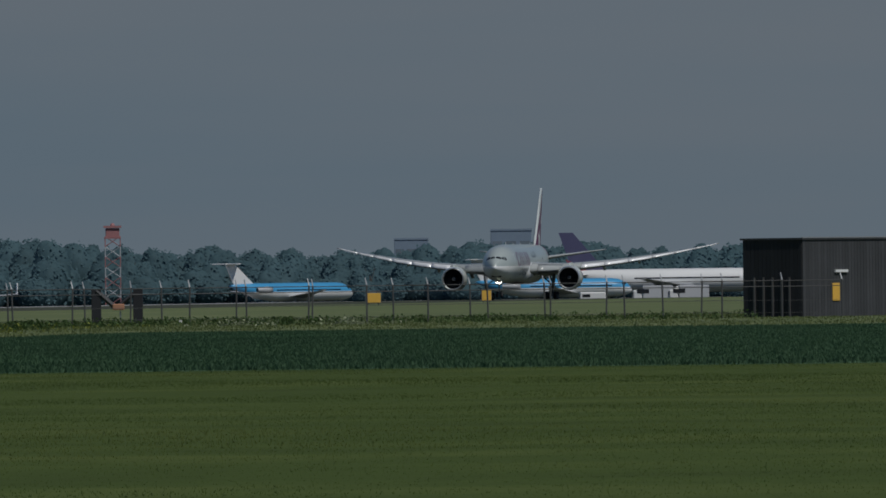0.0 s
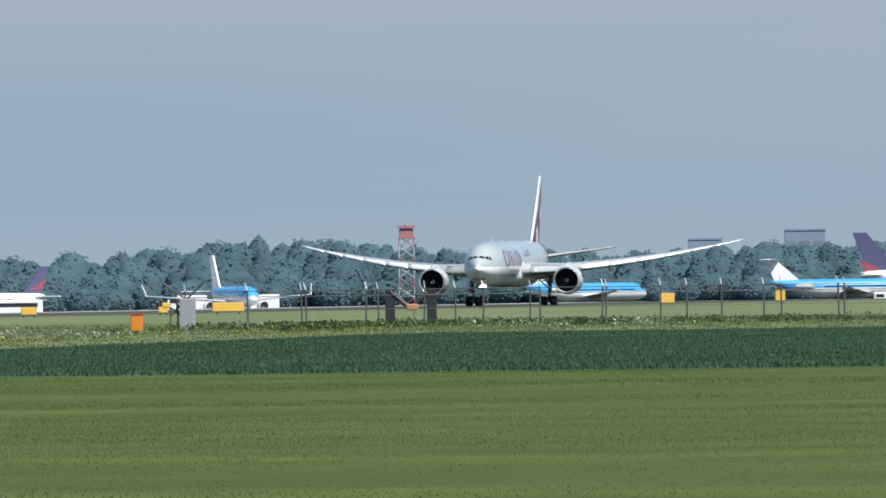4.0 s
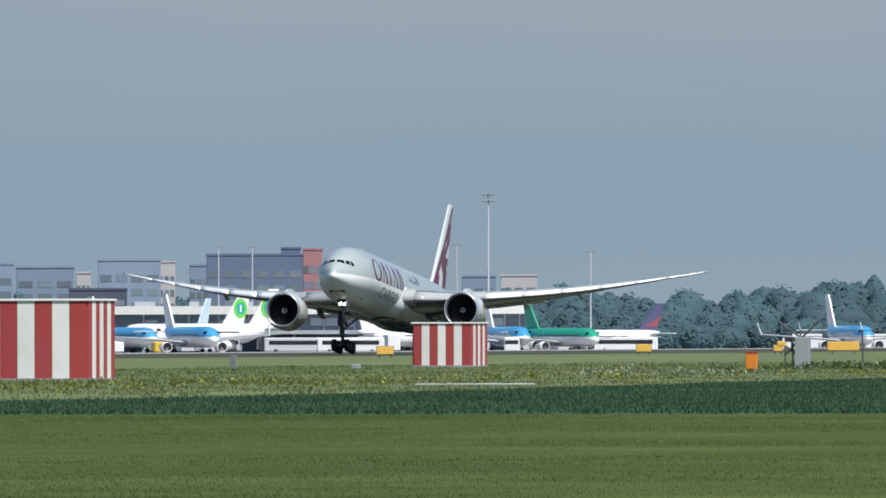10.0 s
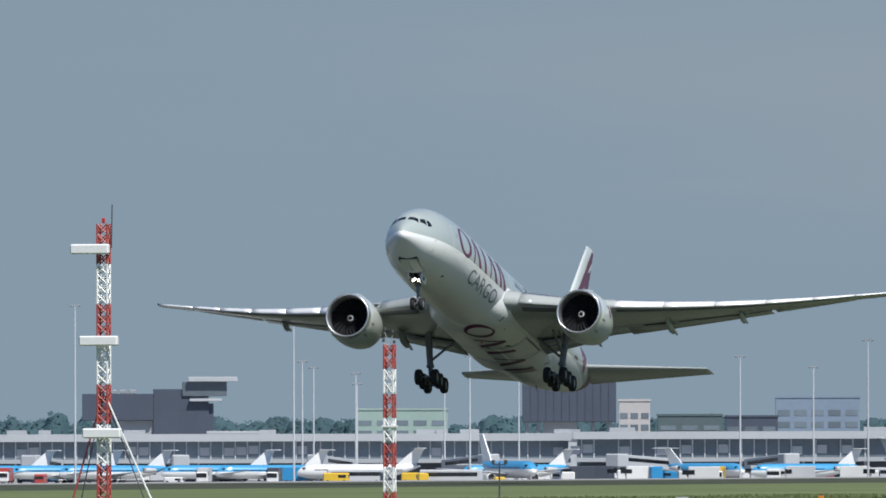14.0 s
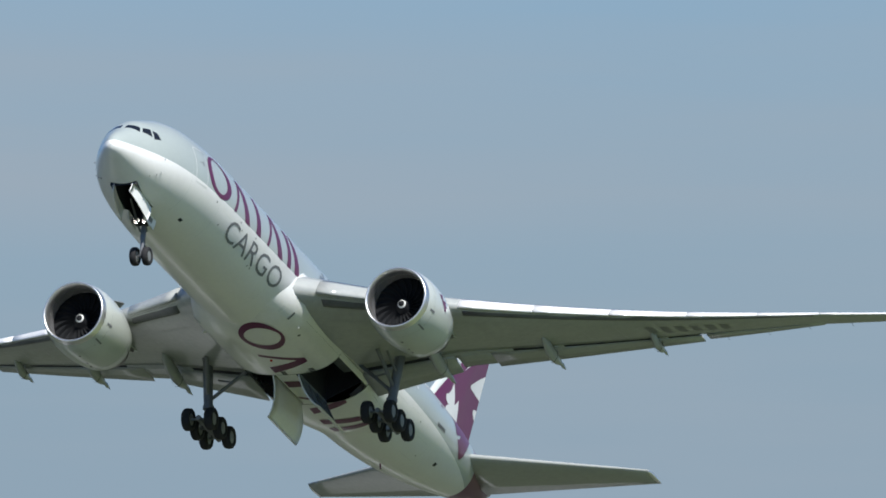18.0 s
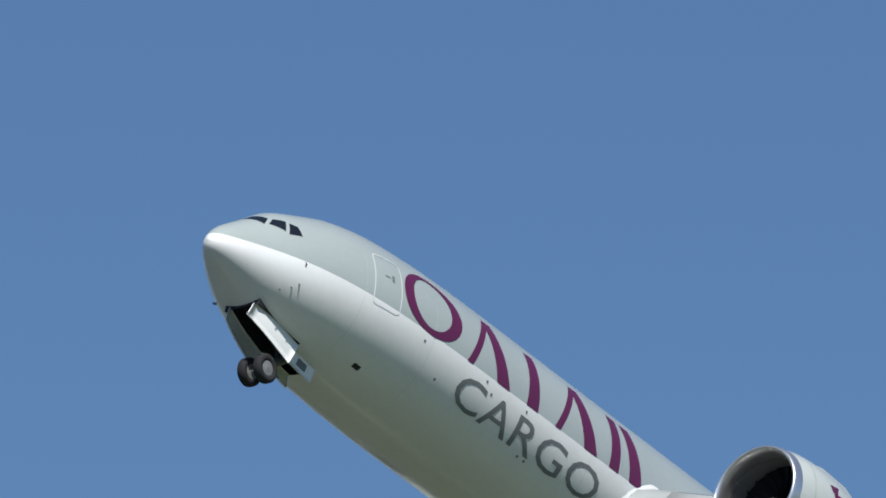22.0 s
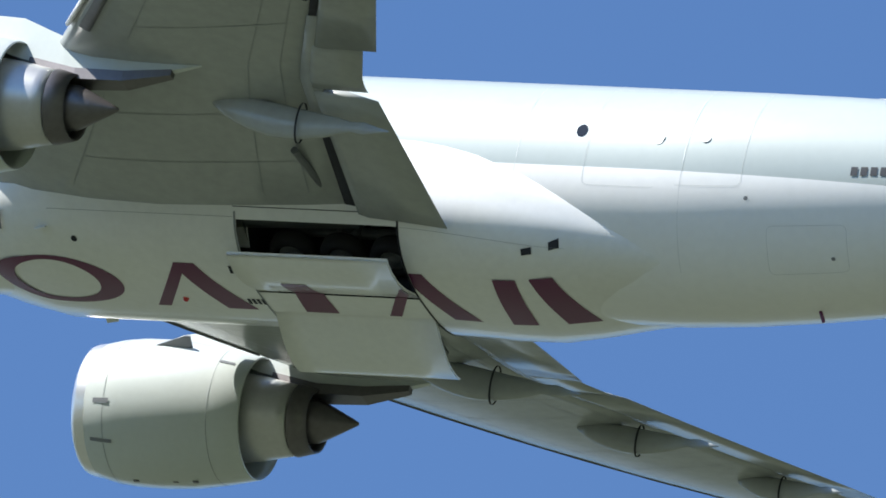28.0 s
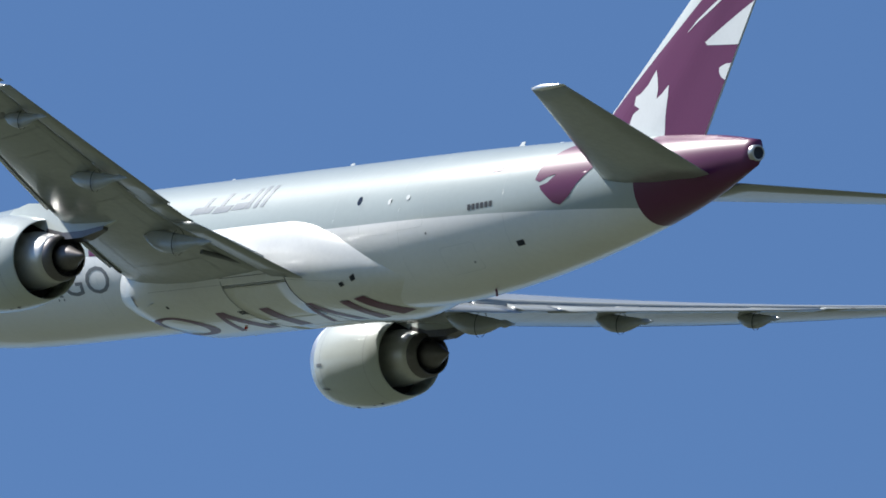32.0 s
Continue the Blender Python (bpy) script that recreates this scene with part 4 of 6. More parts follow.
def outline(loop, t):
    """A closed line of width t round a rounded rectangle x0, y0, x1, y1 in (station, angle)."""
    x0, y0, x1, y1 = loop
    def rr(g):
        pts, r = [], 0.16
        for cx, cy, s in ((x1 - r, y1 - 3, 0), (x0 + r, y1 - 3, 90), (x0 + r, y0 + 3, 180), (x1 - r, y0 + 3, 270)):
            for k in range(4):
                w = radians(s + 30 * k)
                pts.append((cx + (r + g) * math.cos(w), cy + (3 + g * 18.5) * math.sin(w)))
        return pts
    return [rr(t), rr(0)]


for lp in (outline((6.12, -7, 7.42, 33), 0.05),):
    on_body("door_outline", lp, PALE, jet, "white line round the crew door")
    on_body("door_outline", mirrored(lp), PALE, jet, "white line round the crew door")
on_body("door_handle", [[(6.95, 15), (7.08, 15), (7.08, 20), (6.95, 20)]], MARK_GREY, jet)
on_body("door_mark", [[(6.6, 17), (6.85, 17), (6.85, 17.8), (6.6, 17.8)]], MARK_GREY, jet)
on_body("belly_vent", [[(6.9, -57), (7.25, -57), (7.25, -53), (6.9, -53)]], DARK, jet, "small dark vent")
on_body("oval_window", [ellipse(38.6, 14.8, 0.16, 3.6, 16)], PANE, jet, "small oval window")
on_body("oval_window", [ellipse(38.55, 164.5, 0.16, 3.6, 16)], PANE, jet, "small oval window")
for a in (40.9, 42.2):
    on_body("pale_light", [ellipse(a, 11, 0.13, 2.2, 12)], PALE, jet, "small pale lamp window")
on_body("rear_vent", [[(48.95, -49), (49.4, -49), (49.4, -43.5), (48.95, -43.5)]], DARK, jet, "small dark outflow vent")
on_body("flag_patch", [[(47.5, 23.8), (48.05, 23.8), (48.05, 28.2), (47.5, 28.2)]], MAROON, jet, "small maroon and white flag")
on_body("flag_edge", [[(47.2, 23.8), (47.5, 23.8), (47.5, 28.2), (47.2, 28.2)]], PALE, jet)
for k in range(6):
    a = 46.42 + 0.27 * k
    on_body("marking_bar", [[(a, -8.2), (a + 0.19, -8.2), (a + 0.19, -3.4), (a, -3.4)]], MARK_BLACK, jet, "plain dark marking bar")
# pale script in front of the wing's shadow, as plain strokes
for a, w, y0, y1 in ((25.6, 1.5, 20, 26), (26.4, 0.3, 26, 35), (27.3, 1.2, 19, 25), (27.7, 0.28, 25, 38), (28.7, 1.0, 20, 26), (29.0, 0.3, 30, 35), (29.8, 0.28, 20, 40), (30.35, 0.28, 20, 42), (30.9, 0.28, 20, 42)):
    on_body("title_stroke", [[(a, y0), (a + w, y0), (a + w + 0.25, y1), (a + 0.25, y1)]], MARK_PALE, jet, "plain pale grey title stroke")
# maroon crescent before the tailplane
crescent = [[(50.5, 9), (50.6, 20), (50.9, 33), (51.4, 46), (52.0, 57), (53.4, 66), (55.6, 66), (55.4, 34), (54.4, 22), (53.7, 10), (53.1, -2), (52.6, -14), (52.1, -20.5), (51.7, -17), (51.3, -9), (50.95, -2), (50.85, 2), (51.3, 4), (51.75, 12), (51.25, 10), (50.8, 6)]]
on_body("tail_crescent", crescent, MAROON, jet, "maroon crescent emblem shape")
on_body("tail_crescent", mirrored(crescent), MAROON, jet, "maroon crescent emblem shape")
# antennas, probes
for a, h in ((14.5, 0.35), (24.0, 0.2), (33.0, 0.25), (45.5, 0.32), (48.3, 0.14)):
    p = skin(a, 90)
    v = [p + Vector(q) for q in ((0.25, 0.02, -0.05), (-0.25, 0.02, -0.05), (-0.32, 0.01, h), (-0.1, 0.01, h), (0.25, -0.02, -0.05), (-0.25, -0.02, -0.05), (-0.32, -0.01, h), (-0.1, -0.01, h))]
    mesh_object("antenna", v, [(0, 1, 2, 3), (7, 6, 5, 4), (0, 3, 7, 4), (3, 2, 6, 7), (2, 1, 5, 6)], PALE, jet, label="small white blade antenna")
for a, d in ((2.66, -40), (2.95, -31), (3.13, -24), (3.12, 1)):
    for s in (d, 180 - d):
        p, q = skin(a, s), skin(a, s, 0.06)
        tube("probe", p, q + Vector((0.12, 0, 0)), 0.025, MARK_GREY, jet, seg=6)
tube("tail_skid", skin(45.2, 270), skin(45.2, 270, 0.3) + Vector((-0.15, 0, 0)), 0.05, MAROON, jet, seg=6)
# vents, access panels, lamps under the fairing
lathe("beacon", [(-0.1, 0.0), (-0.08, 0.06), (0.0, 0.09)], BEACON, jet, 16, "z", fairing(26.8, 0), "red belly beacon")
# dark panel lines of the fairing
for a in (33.93, 29.16):
    ring = [fairing(a, p) for p in range(-66, 67, 3)]
    v = [p + Vector((dx, 0, 0)) + Vector((0, p.y, p.z + 1.0)).normalized() * 0.012 for p in ring for dx in (-0.03, 0.03)]
    f = [(2 * i, 2 * i + 1, 2 * i + 3, 2 * i + 2) for i in range(len(ring) - 1)]
    mesh_object("panel_joint", v, f, JOINT if a < 30 else DARK, jet, label="dark panel joint")
for side in (1, -1):
    for a0, a1, p0, wide in ((23.6, 29.1, 62, 0.018), (29.1, 33.9, 69, 0.035), (34.0, 38.6, 60, 0.014)):
        v = []
        for k in range(15):
            a = a0 + (a1 - a0) * k / 14
            for dp in (0.0, wide):
                q = fairing(a, (p0 + 17 * dp) * side)
                v.append(q + Vector((0, q.y, q.z + 1.0)).normalized() * 0.012)
        mesh_object("panel_joint", v, [(2 * i, 2 * i + 1, 2 * i + 3, 2 * i + 2) for i in range(14)], DARK if wide > 0.03 else JOINT, jet, label="dark panel joint")
    # small cooling flap beside the inlet
    q = fairing(23.4, 49 * side)
    box("cooling_flap", q - Vector((0, -0.05 * side, 0.06)), (0.34, 0.16, 0.04), PALE, jet, tilt=(-40 * side, 12), label="small pale cooling flap")


def on_fairing(name, loops, mat, parent=None, base=None, lift=0.012):
    """A painted shape on the belly: loops of (station, metres to port of the keel)."""
    flat = [p for loop in loops for p in loop]
    tri = mathutils_tess([[Vector((x, y, 0)) for x, y in loop] for loop in loops])
    bm = bmesh.new()
    vs = [bm.verts.new((x, y, 0)) for x, y in flat]
    for a, b, c in tri:
        try:
            bm.faces.new((vs[a], vs[b], vs[c]))
        except ValueError:
            pass
    for axis, step in ((0, 0.4), (1, 0.15)):
        lo, hi = min(v.co[axis] for v in bm.verts), max(v.co[axis] for v in bm.verts)
        k = lo + step
        no = (1, 0, 0) if axis == 0 else (0, 1, 0)
        while k < hi:
            bmesh.ops.bisect_plane(bm, geom=bm.verts[:] + bm.edges[:] + bm.faces[:], plane_co=(k, 0, 0) if axis == 0 else (0, k, 0), plane_no=no)
            k += step
    for v in bm.verts:
        a, l = v.co.x, v.co.y
        k = ease((a - 19.3) / 3.5) * ease((41.5 - a) / 5.5)
        w = 2.45 + 1.08 * k - 0.12 * ease((a - 33.5) / 5.0)
        phi = math.degrees(math.asin(min(abs(l) / w, 0.999) ** (1 / 0.78))) * (1 if l > 0 else -1)
        v.co = fairing(a, phi) - Vector((0, 0, lift))
        if base:
            v.co -= base
    from_bm(name, bm, mat, parent or jet, True, "plain maroon belly title shape" if mat is MAROON else "small dark louvred vent")


def belly_word():
    def put(name, loops):
        lo, hi = min(p[0] for p in loops[0]), max(p[0] for p in loops[0])
        if hi < 29.2 or lo > 33.9:
            on_fairing(name, loops, MAROON)
            return
        # shapes over the bays are painted on the doors, split at the keel and at the bay's ends
        turned = [(y, x) for x, y in loops[0]]
        for cut in (clip_half(turned, 29.2, -1), clip_half(turned, 33.97, 1)):
            if len(cut) > 2:
                on_fairing(name, [[(x, y) for y, x in cut]], MAROON)
        mid = [(x, y) for y, x in clip_half(clip_half(turned, 29.25, 1), 33.86, -1)]
        for side in (1, -1):
            cut = clip_half(mid, 0.74 * side, side)
            if len(cut) > 2:
                on_fairing(name, [cut], MAROON, main_doors[side][0], main_doors[side][1])
        cut = clip_half(clip_half(mid, -0.70, 1), 0.70, -1)
        if len(cut) > 2:
            on_fairing(name, [cut], MAROON)
    word_shapes(put, ((21.38, 25.18), (25.8, 28.8), (29.35, 32.2), (32.65, 35.4), (36.3, 38.85)), -0.5, 2.4)


def clip_half(loop, y, side):
    """The part of a loop on one side of a line of constant y."""
    out = []
    for (x0, y0), (x1, y1) in zip(loop, loop[1:] + loop[:1]):
        a, b = (y0 - y) * side >= 0, (y1 - y) * side >= 0
        if a:
            out.append((x0, y0))
        if a != b:
            t = (y - y0) / (y1 - y0)
            out.append((x0 + t * (x1 - x0), y))
    return out


belly_word()
for a in (37.45, 38.2):
    for l in (2.62, -2.88):
        on_fairing("fairing_vent", [[(a, l + 0.04), (a + 0.28, l + 0.04), (a + 0.28, l + 0.19), (a, l + 0.19)]], DARK)
for l in (-0.14, 1.54):
    for k in range(4):
        on_fairing("fairing_louvre", [[(28.66 + 0.14 * k, l), (28.75 + 0.14 * k, l), (28.75 + 0.14 * k, l + 0.32), (28.66 + 0.14 * k, l + 0.32)]], DARK)
on_fairing("drain_port", [ellipse(24.31, 2.56, 0.09, 0.09, 10)], DARK)


# air inlet of the cooling pack beside the keel, and fine joints of the body skin
for side in (1, -1):
    v = [fairing(a, p * side) + Vector((0, 0.008 * side, -0.008)) for a in (21.15, 22.15) for p in (46, 51, 56, 60)]
    dark = [fairing(a, p * side) + Vector((0, 0.012 * side, -0.012)) for a in (22.02, 22.17) for p in (46, 51, 56, 60)]
    mesh_object("inlet_throat", dark, [(k, k + 1, k + 5, k + 4) for k in range(3)], MARK_GREY, jet, True, "dark throat of the air inlet")
    mesh_object("air_inlet", v, [(k, k + 1, k + 5, k + 4) for k in range(3)], PALE, jet, True, "pale recessed air inlet panel")
for a in (5.7, 9.4, 18.9, 36.9, 41.7, 48.6):
    for side in (1, -1):
        on_body("skin_joint", [[(a, d if side > 0 else 180 - d) for d in range(-58, 84, 4)] + [(a + 0.010, d if side > 0 else 180 - d) for d in range(82, -60, -4)]], SEAM, jet, "fine joint of the body skin", off=0.006, step=30)
for lp in (outline((38.9, -14, 43.4, 52), 0.01), outline((44.2, -60, 46.4, -34), 0.01)):
    on_body("hatch_outline", lp, SEAM, jet, "faint outline of a cargo hatch", off=0.006)
for a, d in ((12.6, -9), (13.0, -15), (15.0, -9.5), (15.6, -38), (16.0, -38), (9.0, -12), (10.2, -30), (43.6, -20), (46.0, -52), (28.0, -8)):
    on_body("small_port", [ellipse(a, d, 0.06, 1.1, 10)], MARK_GREY, jet, "small dark service port", off=0.01)


def body_text(words, a0, a1, deg0, deg1, mat):
    """Lettering on the port side of the body between two stations and two angles."""
    cu = bpy.data.curves.new("lettering", "FONT")
    cu.body = words
    cu.resolution_u = 3
    ob = new("lettering", cu)
    me = bpy.data.meshes.new_from_object(ob.evaluated_get(bpy.context.evaluated_depsgraph_get()))
    bpy.data.objects.remove(ob)
    bm = bmesh.new()
    bm.from_mesh(me)
    bpy.data.meshes.remove(me)
    xs, ys = [v.co.x for v in bm.verts], [v.co.y for v in bm.verts]
    x0, x1, y0, y1 = min(xs), max(xs), min(ys), max(ys)
    for v in bm.verts:
        v.co = (a0 + (v.co.x - x0) / (x1 - x0) * (a1 - a0), deg0 + (v.co.y - y0) / (y1 - y0) * (deg1 - deg0), 0)
    k = deg0 + 2
    while k < deg1:
        bmesh.ops.bisect_plane(bm, geom=bm.verts[:] + bm.edges[:] + bm.faces[:], plane_co=(0, k, 0), plane_no=(0, 1, 0))
        k += 2
    for v in bm.verts:
        v.co = skin(v.co.x, v.co.y, 0.012)
    from_bm("lettering", bm, mat, jet, True, "grey word on the body side")


body_text("CARGO", 11.28, 19.85, -36, -13, MARK_GREY)


# ================= airport: near things on the verge =================
RED = material("weathered red board", (0.36, 0.045, 0.045), 0.7, vary=0.12, scale=1.5, second=(0.30, 0.05, 0.05), objvar=0.06)
WHITE = material("weathered white board", (0.74, 0.73, 0.69), 0.7, vary=0.08, scale=1.5, second=(0.64, 0.63, 0.58), objvar=0.05)
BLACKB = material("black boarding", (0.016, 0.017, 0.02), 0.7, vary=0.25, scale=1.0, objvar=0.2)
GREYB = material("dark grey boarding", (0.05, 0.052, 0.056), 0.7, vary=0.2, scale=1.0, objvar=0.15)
POST = material("weathered steel post", (0.10, 0.10, 0.10), 0.6, 0.4, vary=0.2)
GALV = material("galvanised steel", (0.42, 0.43, 0.44), 0.5, 0.5, vary=0.12)
ORANGE = material("orange marker paint", (0.72, 0.22, 0.02), 0.6, vary=0.1)
YELLOW = material("yellow sign face", (0.74, 0.43, 0.07), 0.6, vary=0.1)
RED_MAST = material("red mast paint", (0.38, 0.07, 0.06), 0.5, vary=0.1)
PALE_MAST = material("pale grey mast paint", (0.5, 0.52, 0.54), 0.6, vary=0.1)
WHITE_MAST = material("white mast paint", (0.78, 0.78, 0.77), 0.5, vary=0.06)
# tower red is faded in its colour to stand for distance haze
HAZED_RED = material("haze-faded red paint", (0.33, 0.15, 0.15), 0.6, vary=0.1)
DARK_MAST = material("dull red steel", (0.16, 0.05, 0.05), 0.6, vary=0.15)
LAMP_RED = material("red obstruction lamp glass", (0.5, 0.02, 0.02), 0.2)


def striped_shelter(bearing, dist, wide, deep, high, vent):
    """A boarded equipment shelter in red and white upright boards, square to the runway; its near corner stands at the bearing."""
    c = polar(bearing, dist)
    ob = tagged(new("equipment_shelter"), "red and white striped equipment shelter in the grass", "shelter", "striped shelters")
    ob.location = (c.x, c.y, 0)
    box("shelter_core", (deep / 2, wide / 2, high / 2), (deep - 0.06, wide - 0.06, high), WHITE, ob)
    n = 7
    for k in range(n):
        w = wide / n
        box("board", (-0.03, w * (k + 0.5), high / 2), (0.08, w - 0.015, high + 0.04), RED if k % 2 == 0 else WHITE, ob, bevel=0.012)
        box("board", (deep + 0.03, w * (k + 0.5), high / 2), (0.08, w - 0.015, high + 0.04), RED if k % 2 == 0 else WHITE, ob, bevel=0.012)
        d = deep / n
        box("board", (d * (k + 0.5), -0.03, high / 2), (d - 0.015, 0.08, high + 0.04), RED if k % 2 == 0 else WHITE, ob, bevel=0.012)
        box("board", (d * (k + 0.5), wide + 0.03, high / 2), (d - 0.015, 0.08, high + 0.04), RED if k % 2 == 0 else WHITE, ob, bevel=0.012)
    box("roof", (deep / 2, wide / 2, high + 0.07), (deep + 0.28, wide + 0.28, 0.1), WHITE, ob, bevel=0.02, label="flat white roof edge")
    box("plinth", (deep / 2, wide / 2, 0.08), (deep + 0.2, wide + 0.2, 0.16), CONCRETE, ob)
    if vent:
        box("vent_grille", (-0.09, wide * 0.80, high * 0.70), (0.06, 0.62, 0.6), MARK_GREY, ob, bevel=0.02, label="dark louvred vent grille")
        for k in range(4):
            box("louvre", (-0.13, wide * 0.80, high * 0.70 - 0.2 + 0.13 * k), (0.05, 0.56, 0.03), GALV, ob, tilt=(0, 25))
    return ob


striped_shelter(13.166, 618, 5.6, 5.2, 3.6, True)
striped_shelter(11.578, 868, 3.62, 5.1, 2.75, False)


def dark_shed():
    ob = tagged(new("dark_shed"), "black boarded technical shed behind the fence", "shed")
    c = polar(6.43, 852)
    ob.matrix_basis = pose(c.x, c.y, 0, 0, 0, -30)
    w, d, h = 4.5, 9.5, 4.8
    # local: left face along +y on x=0, right face along +x on y=0
    box("shed_core", (d / 2, w / 2, h / 2), (d - 0.1, w - 0.1, h - 0.04), BLACKB, ob)
    # two board tones: left face darker than the right face
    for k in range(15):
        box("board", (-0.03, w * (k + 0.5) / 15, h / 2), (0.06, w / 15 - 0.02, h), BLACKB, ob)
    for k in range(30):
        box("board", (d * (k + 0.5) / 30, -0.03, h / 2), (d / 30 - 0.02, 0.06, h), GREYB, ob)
    box("roof", (d / 2, w / 2, h + 0.06), (d + 0.3, w + 0.3, 0.12), GREYB, ob, label="flat dark roof")
    box("roof_edge", (d / 2, -0.13, h + 0.13), (d + 0.3, 0.08, 0.06), GALV, ob, label="bright metal roof edge")
    box("notice", (3.4, -0.09, 1.55), (0.75, 0.05, 1.1), YELLOW, ob, bevel=0.02, label="orange-yellow notice board")
    box("wall_lamp", (3.9, -0.14, 2.85), (1.3, 0.12, 0.16), WHITE_MAST, ob, label="pale wall lamp")
    for y in (3.6, 2.9, 2.2, 1.5, 0.9):
        box("door_post", (-0.12, y, 1.25), (0.1, 0.1, 2.5), POST, ob)
    return ob


dark_shed()


def fence_post(arm):
    ob = tagged(new("fence_post"), "thin dark steel fence post with slanted barbed-wire arm", "fence post", "perimeter fence posts")
    tube("post", (0, 0, -0.1), (0, 0, 2.35), 0.055, POST, ob, seg=6)
    tube("arm", (0, 0, 2.32), (arm * 0.14, 0.12, 2.78), 0.05, GALV, ob, r1=0.03, seg=6, label="pale slanted arm")
    return ob


def fence_line(y0, y1, x_at, spacing, seed):
    rng = random.Random(seed)
    first = None
    y = y0
    feet = []
    while y < y1:
        x = x_at(y)
        m = pose(x, y, 0, rng.uniform(-1.5, 1.5), rng.uniform(-1.5, 1.5), rng.uniform(-8, 8))
        if first is None:
            first = fence_post(1)
            first.matrix_basis = m
        else:
            copy_thing(first, m)
        feet.append((x, y))
        y += spacing * rng.uniform(0.94, 1.06)
    wire = tagged(new("fence_wire"), "thin dark wire mesh strung between fence posts", "fence")
    for z in (0.35, 1.1, 1.95, 2.3):
        for (xa, ya), (xb, yb) in zip(feet, feet[1:]):
            tube("strand", (xa, ya, z), (xb, yb, z - 0.02), 0.022 if z > 1.9 else 0.008, POST, wire, seg=4)
    wire.location = (0, 0, 0)


fence_line(92, 152, lambda y: 838 - 0.12 * (y - 92), 3.65, 11)
fence_line(70, 150, lambda y: 868 - 0.05 * (y - 92), 4.9, 12)


def fence_end():
    c = polar(10.205, 816)
    ob = tagged(new("fence_end_frame"), "grey cabinet with crossed steel arms at the fence end", "fence frame")
    ob.location = c
    box("cabinet", (0, -0.1, 0.95), (0.7, 0.85, 1.9), GALV, ob, bevel=0.03, label="pale grey steel cabinet")
    for y0, y1, z0, z1 in ((0.9, -1.1, 0.9, 2.9), (-0.4, 1.3, 1.6, 2.75), (0.2, 1.6, 0.8, 1.9), (0.6, -0.2, 1.3, 2.0)):
        tube("arm", (0, y0, z0), (0, y1, z1), 0.06, POST, ob, seg=6)
    for y in (0.95, 0.5):
        tube("leg", (0, y, 0), (0, y, 1.9), 0.05, POST, ob, seg=6)
    box("work_lamp", (-0.2, 1.15, 1.5), (0.3, 0.5, 0.3), YELLOW, ob, bevel=0.05, label="yellow lamp housing")
    return ob


fence_end()


def white_pipe(b0, b1, d0, d1):
    """A thin pale line along the field's far edge, unidentified, built as pipe."""
    p, q = polar(b0, d0), polar(b1, d1)
    mid = (p + q) / 2
    ob = tagged(new("field_pipe"), "thin pale line along the field edge, built as pipe", "pipe")
    ob.location = (mid.x, mid.y, ground_z(mid.x, mid.y) + 0.22)
    a, b = Vector((p.x - mid.x, p.y - mid.y, 0)), Vector((q.x - mid.x, q.y - mid.y, 0))
    n = 4
    for k in range(n):
        tube("pipe_length", a.lerp(b, k / n), a.lerp(b, (k + 0.97) / n), 0.024, PALE_MAST, ob, seg=8)
        for f in (0.1, 0.85):
            c = a.lerp(b, (k + f) / n)
            tube("prop", c - Vector((0, 0, 0.24)), c, 0.02, POST, ob, seg=5)


white_pipe(11.31, 11.81, 517, 517)


def light_frame():
    """A dark screened frame with a sagging V of boards."""
    c = polar(9.272, 884)
    ob = tagged(new("screen_frame"), "dark wooden screen frame with boards in a V", "frame")
    ob.location = c
    for y in (1.35, -1.35):
        box("screen", (0, y, 1.15), (0.15, 0.62, 2.3), BLACKB, ob, bevel=0.02)
    tube("board", (0, 1.35, 2.2), (0, 0.05, 1.05), 0.16, GREYB, ob, seg=4)
    tube("board", (0, -1.1, 2.0), (0, 0.0, 1.1), 0.14, GREYB, ob, seg=4)
    box("lamp_box", (-0.1, -0.1, 1.15), (0.3, 0.75, 0.4), material("rusty lamp box", (0.45, 0.22, 0.13), 0.7, vary=0.2), ob, bevel=0.05)
    tube("stake", (0, -0.2, 0), (0, -0.2, 0.9), 0.05, GALV, ob, seg=6)
    return ob


light_frame()


def marker(bearing, dist, w, h, mat, label, category="marker", foot=True):
    ob = tagged(new("field_marker"), label, category)
    ob.location = polar(bearing, dist)
    box("plate", (0, 0, h * 0.58), (w * 0.5, w, h * 0.84), mat, ob, bevel=w * 0.06)
    box("foot", (0, 0, h * 0.09), (w * 0.3, w * 0.5, h * 0.2), POST, ob)
    return ob


m0_ = marker(10.41, 748, 0.62, 1.12, ORANGE, "orange field marker post in weeds")
box("cap", (0, 0, 1.09), (0.35, 0.66, 0.09), RED, m0_)
marker(12.56, 790, 0.34, 0.95, MARK_GREY, "small dark sign post in grass", "sign")
marker(14.858, 592, 0.55, 0.42, GALV, "small grey light box in grass", "marker")
marker(14.282, 556, 0.22, 0.55, ORANGE, "small orange marker stake in grass")
marker(15.352, 487, 0.2, 0.4, ORANGE, "small orange marker stake in grass")
marker(12.05, 820, 0.5, 0.35, GALV, "small pale light fitting in grass")
marker(9.01, 846, 0.16, 0.35, WHITE_MAST, "small white marker by the fence")


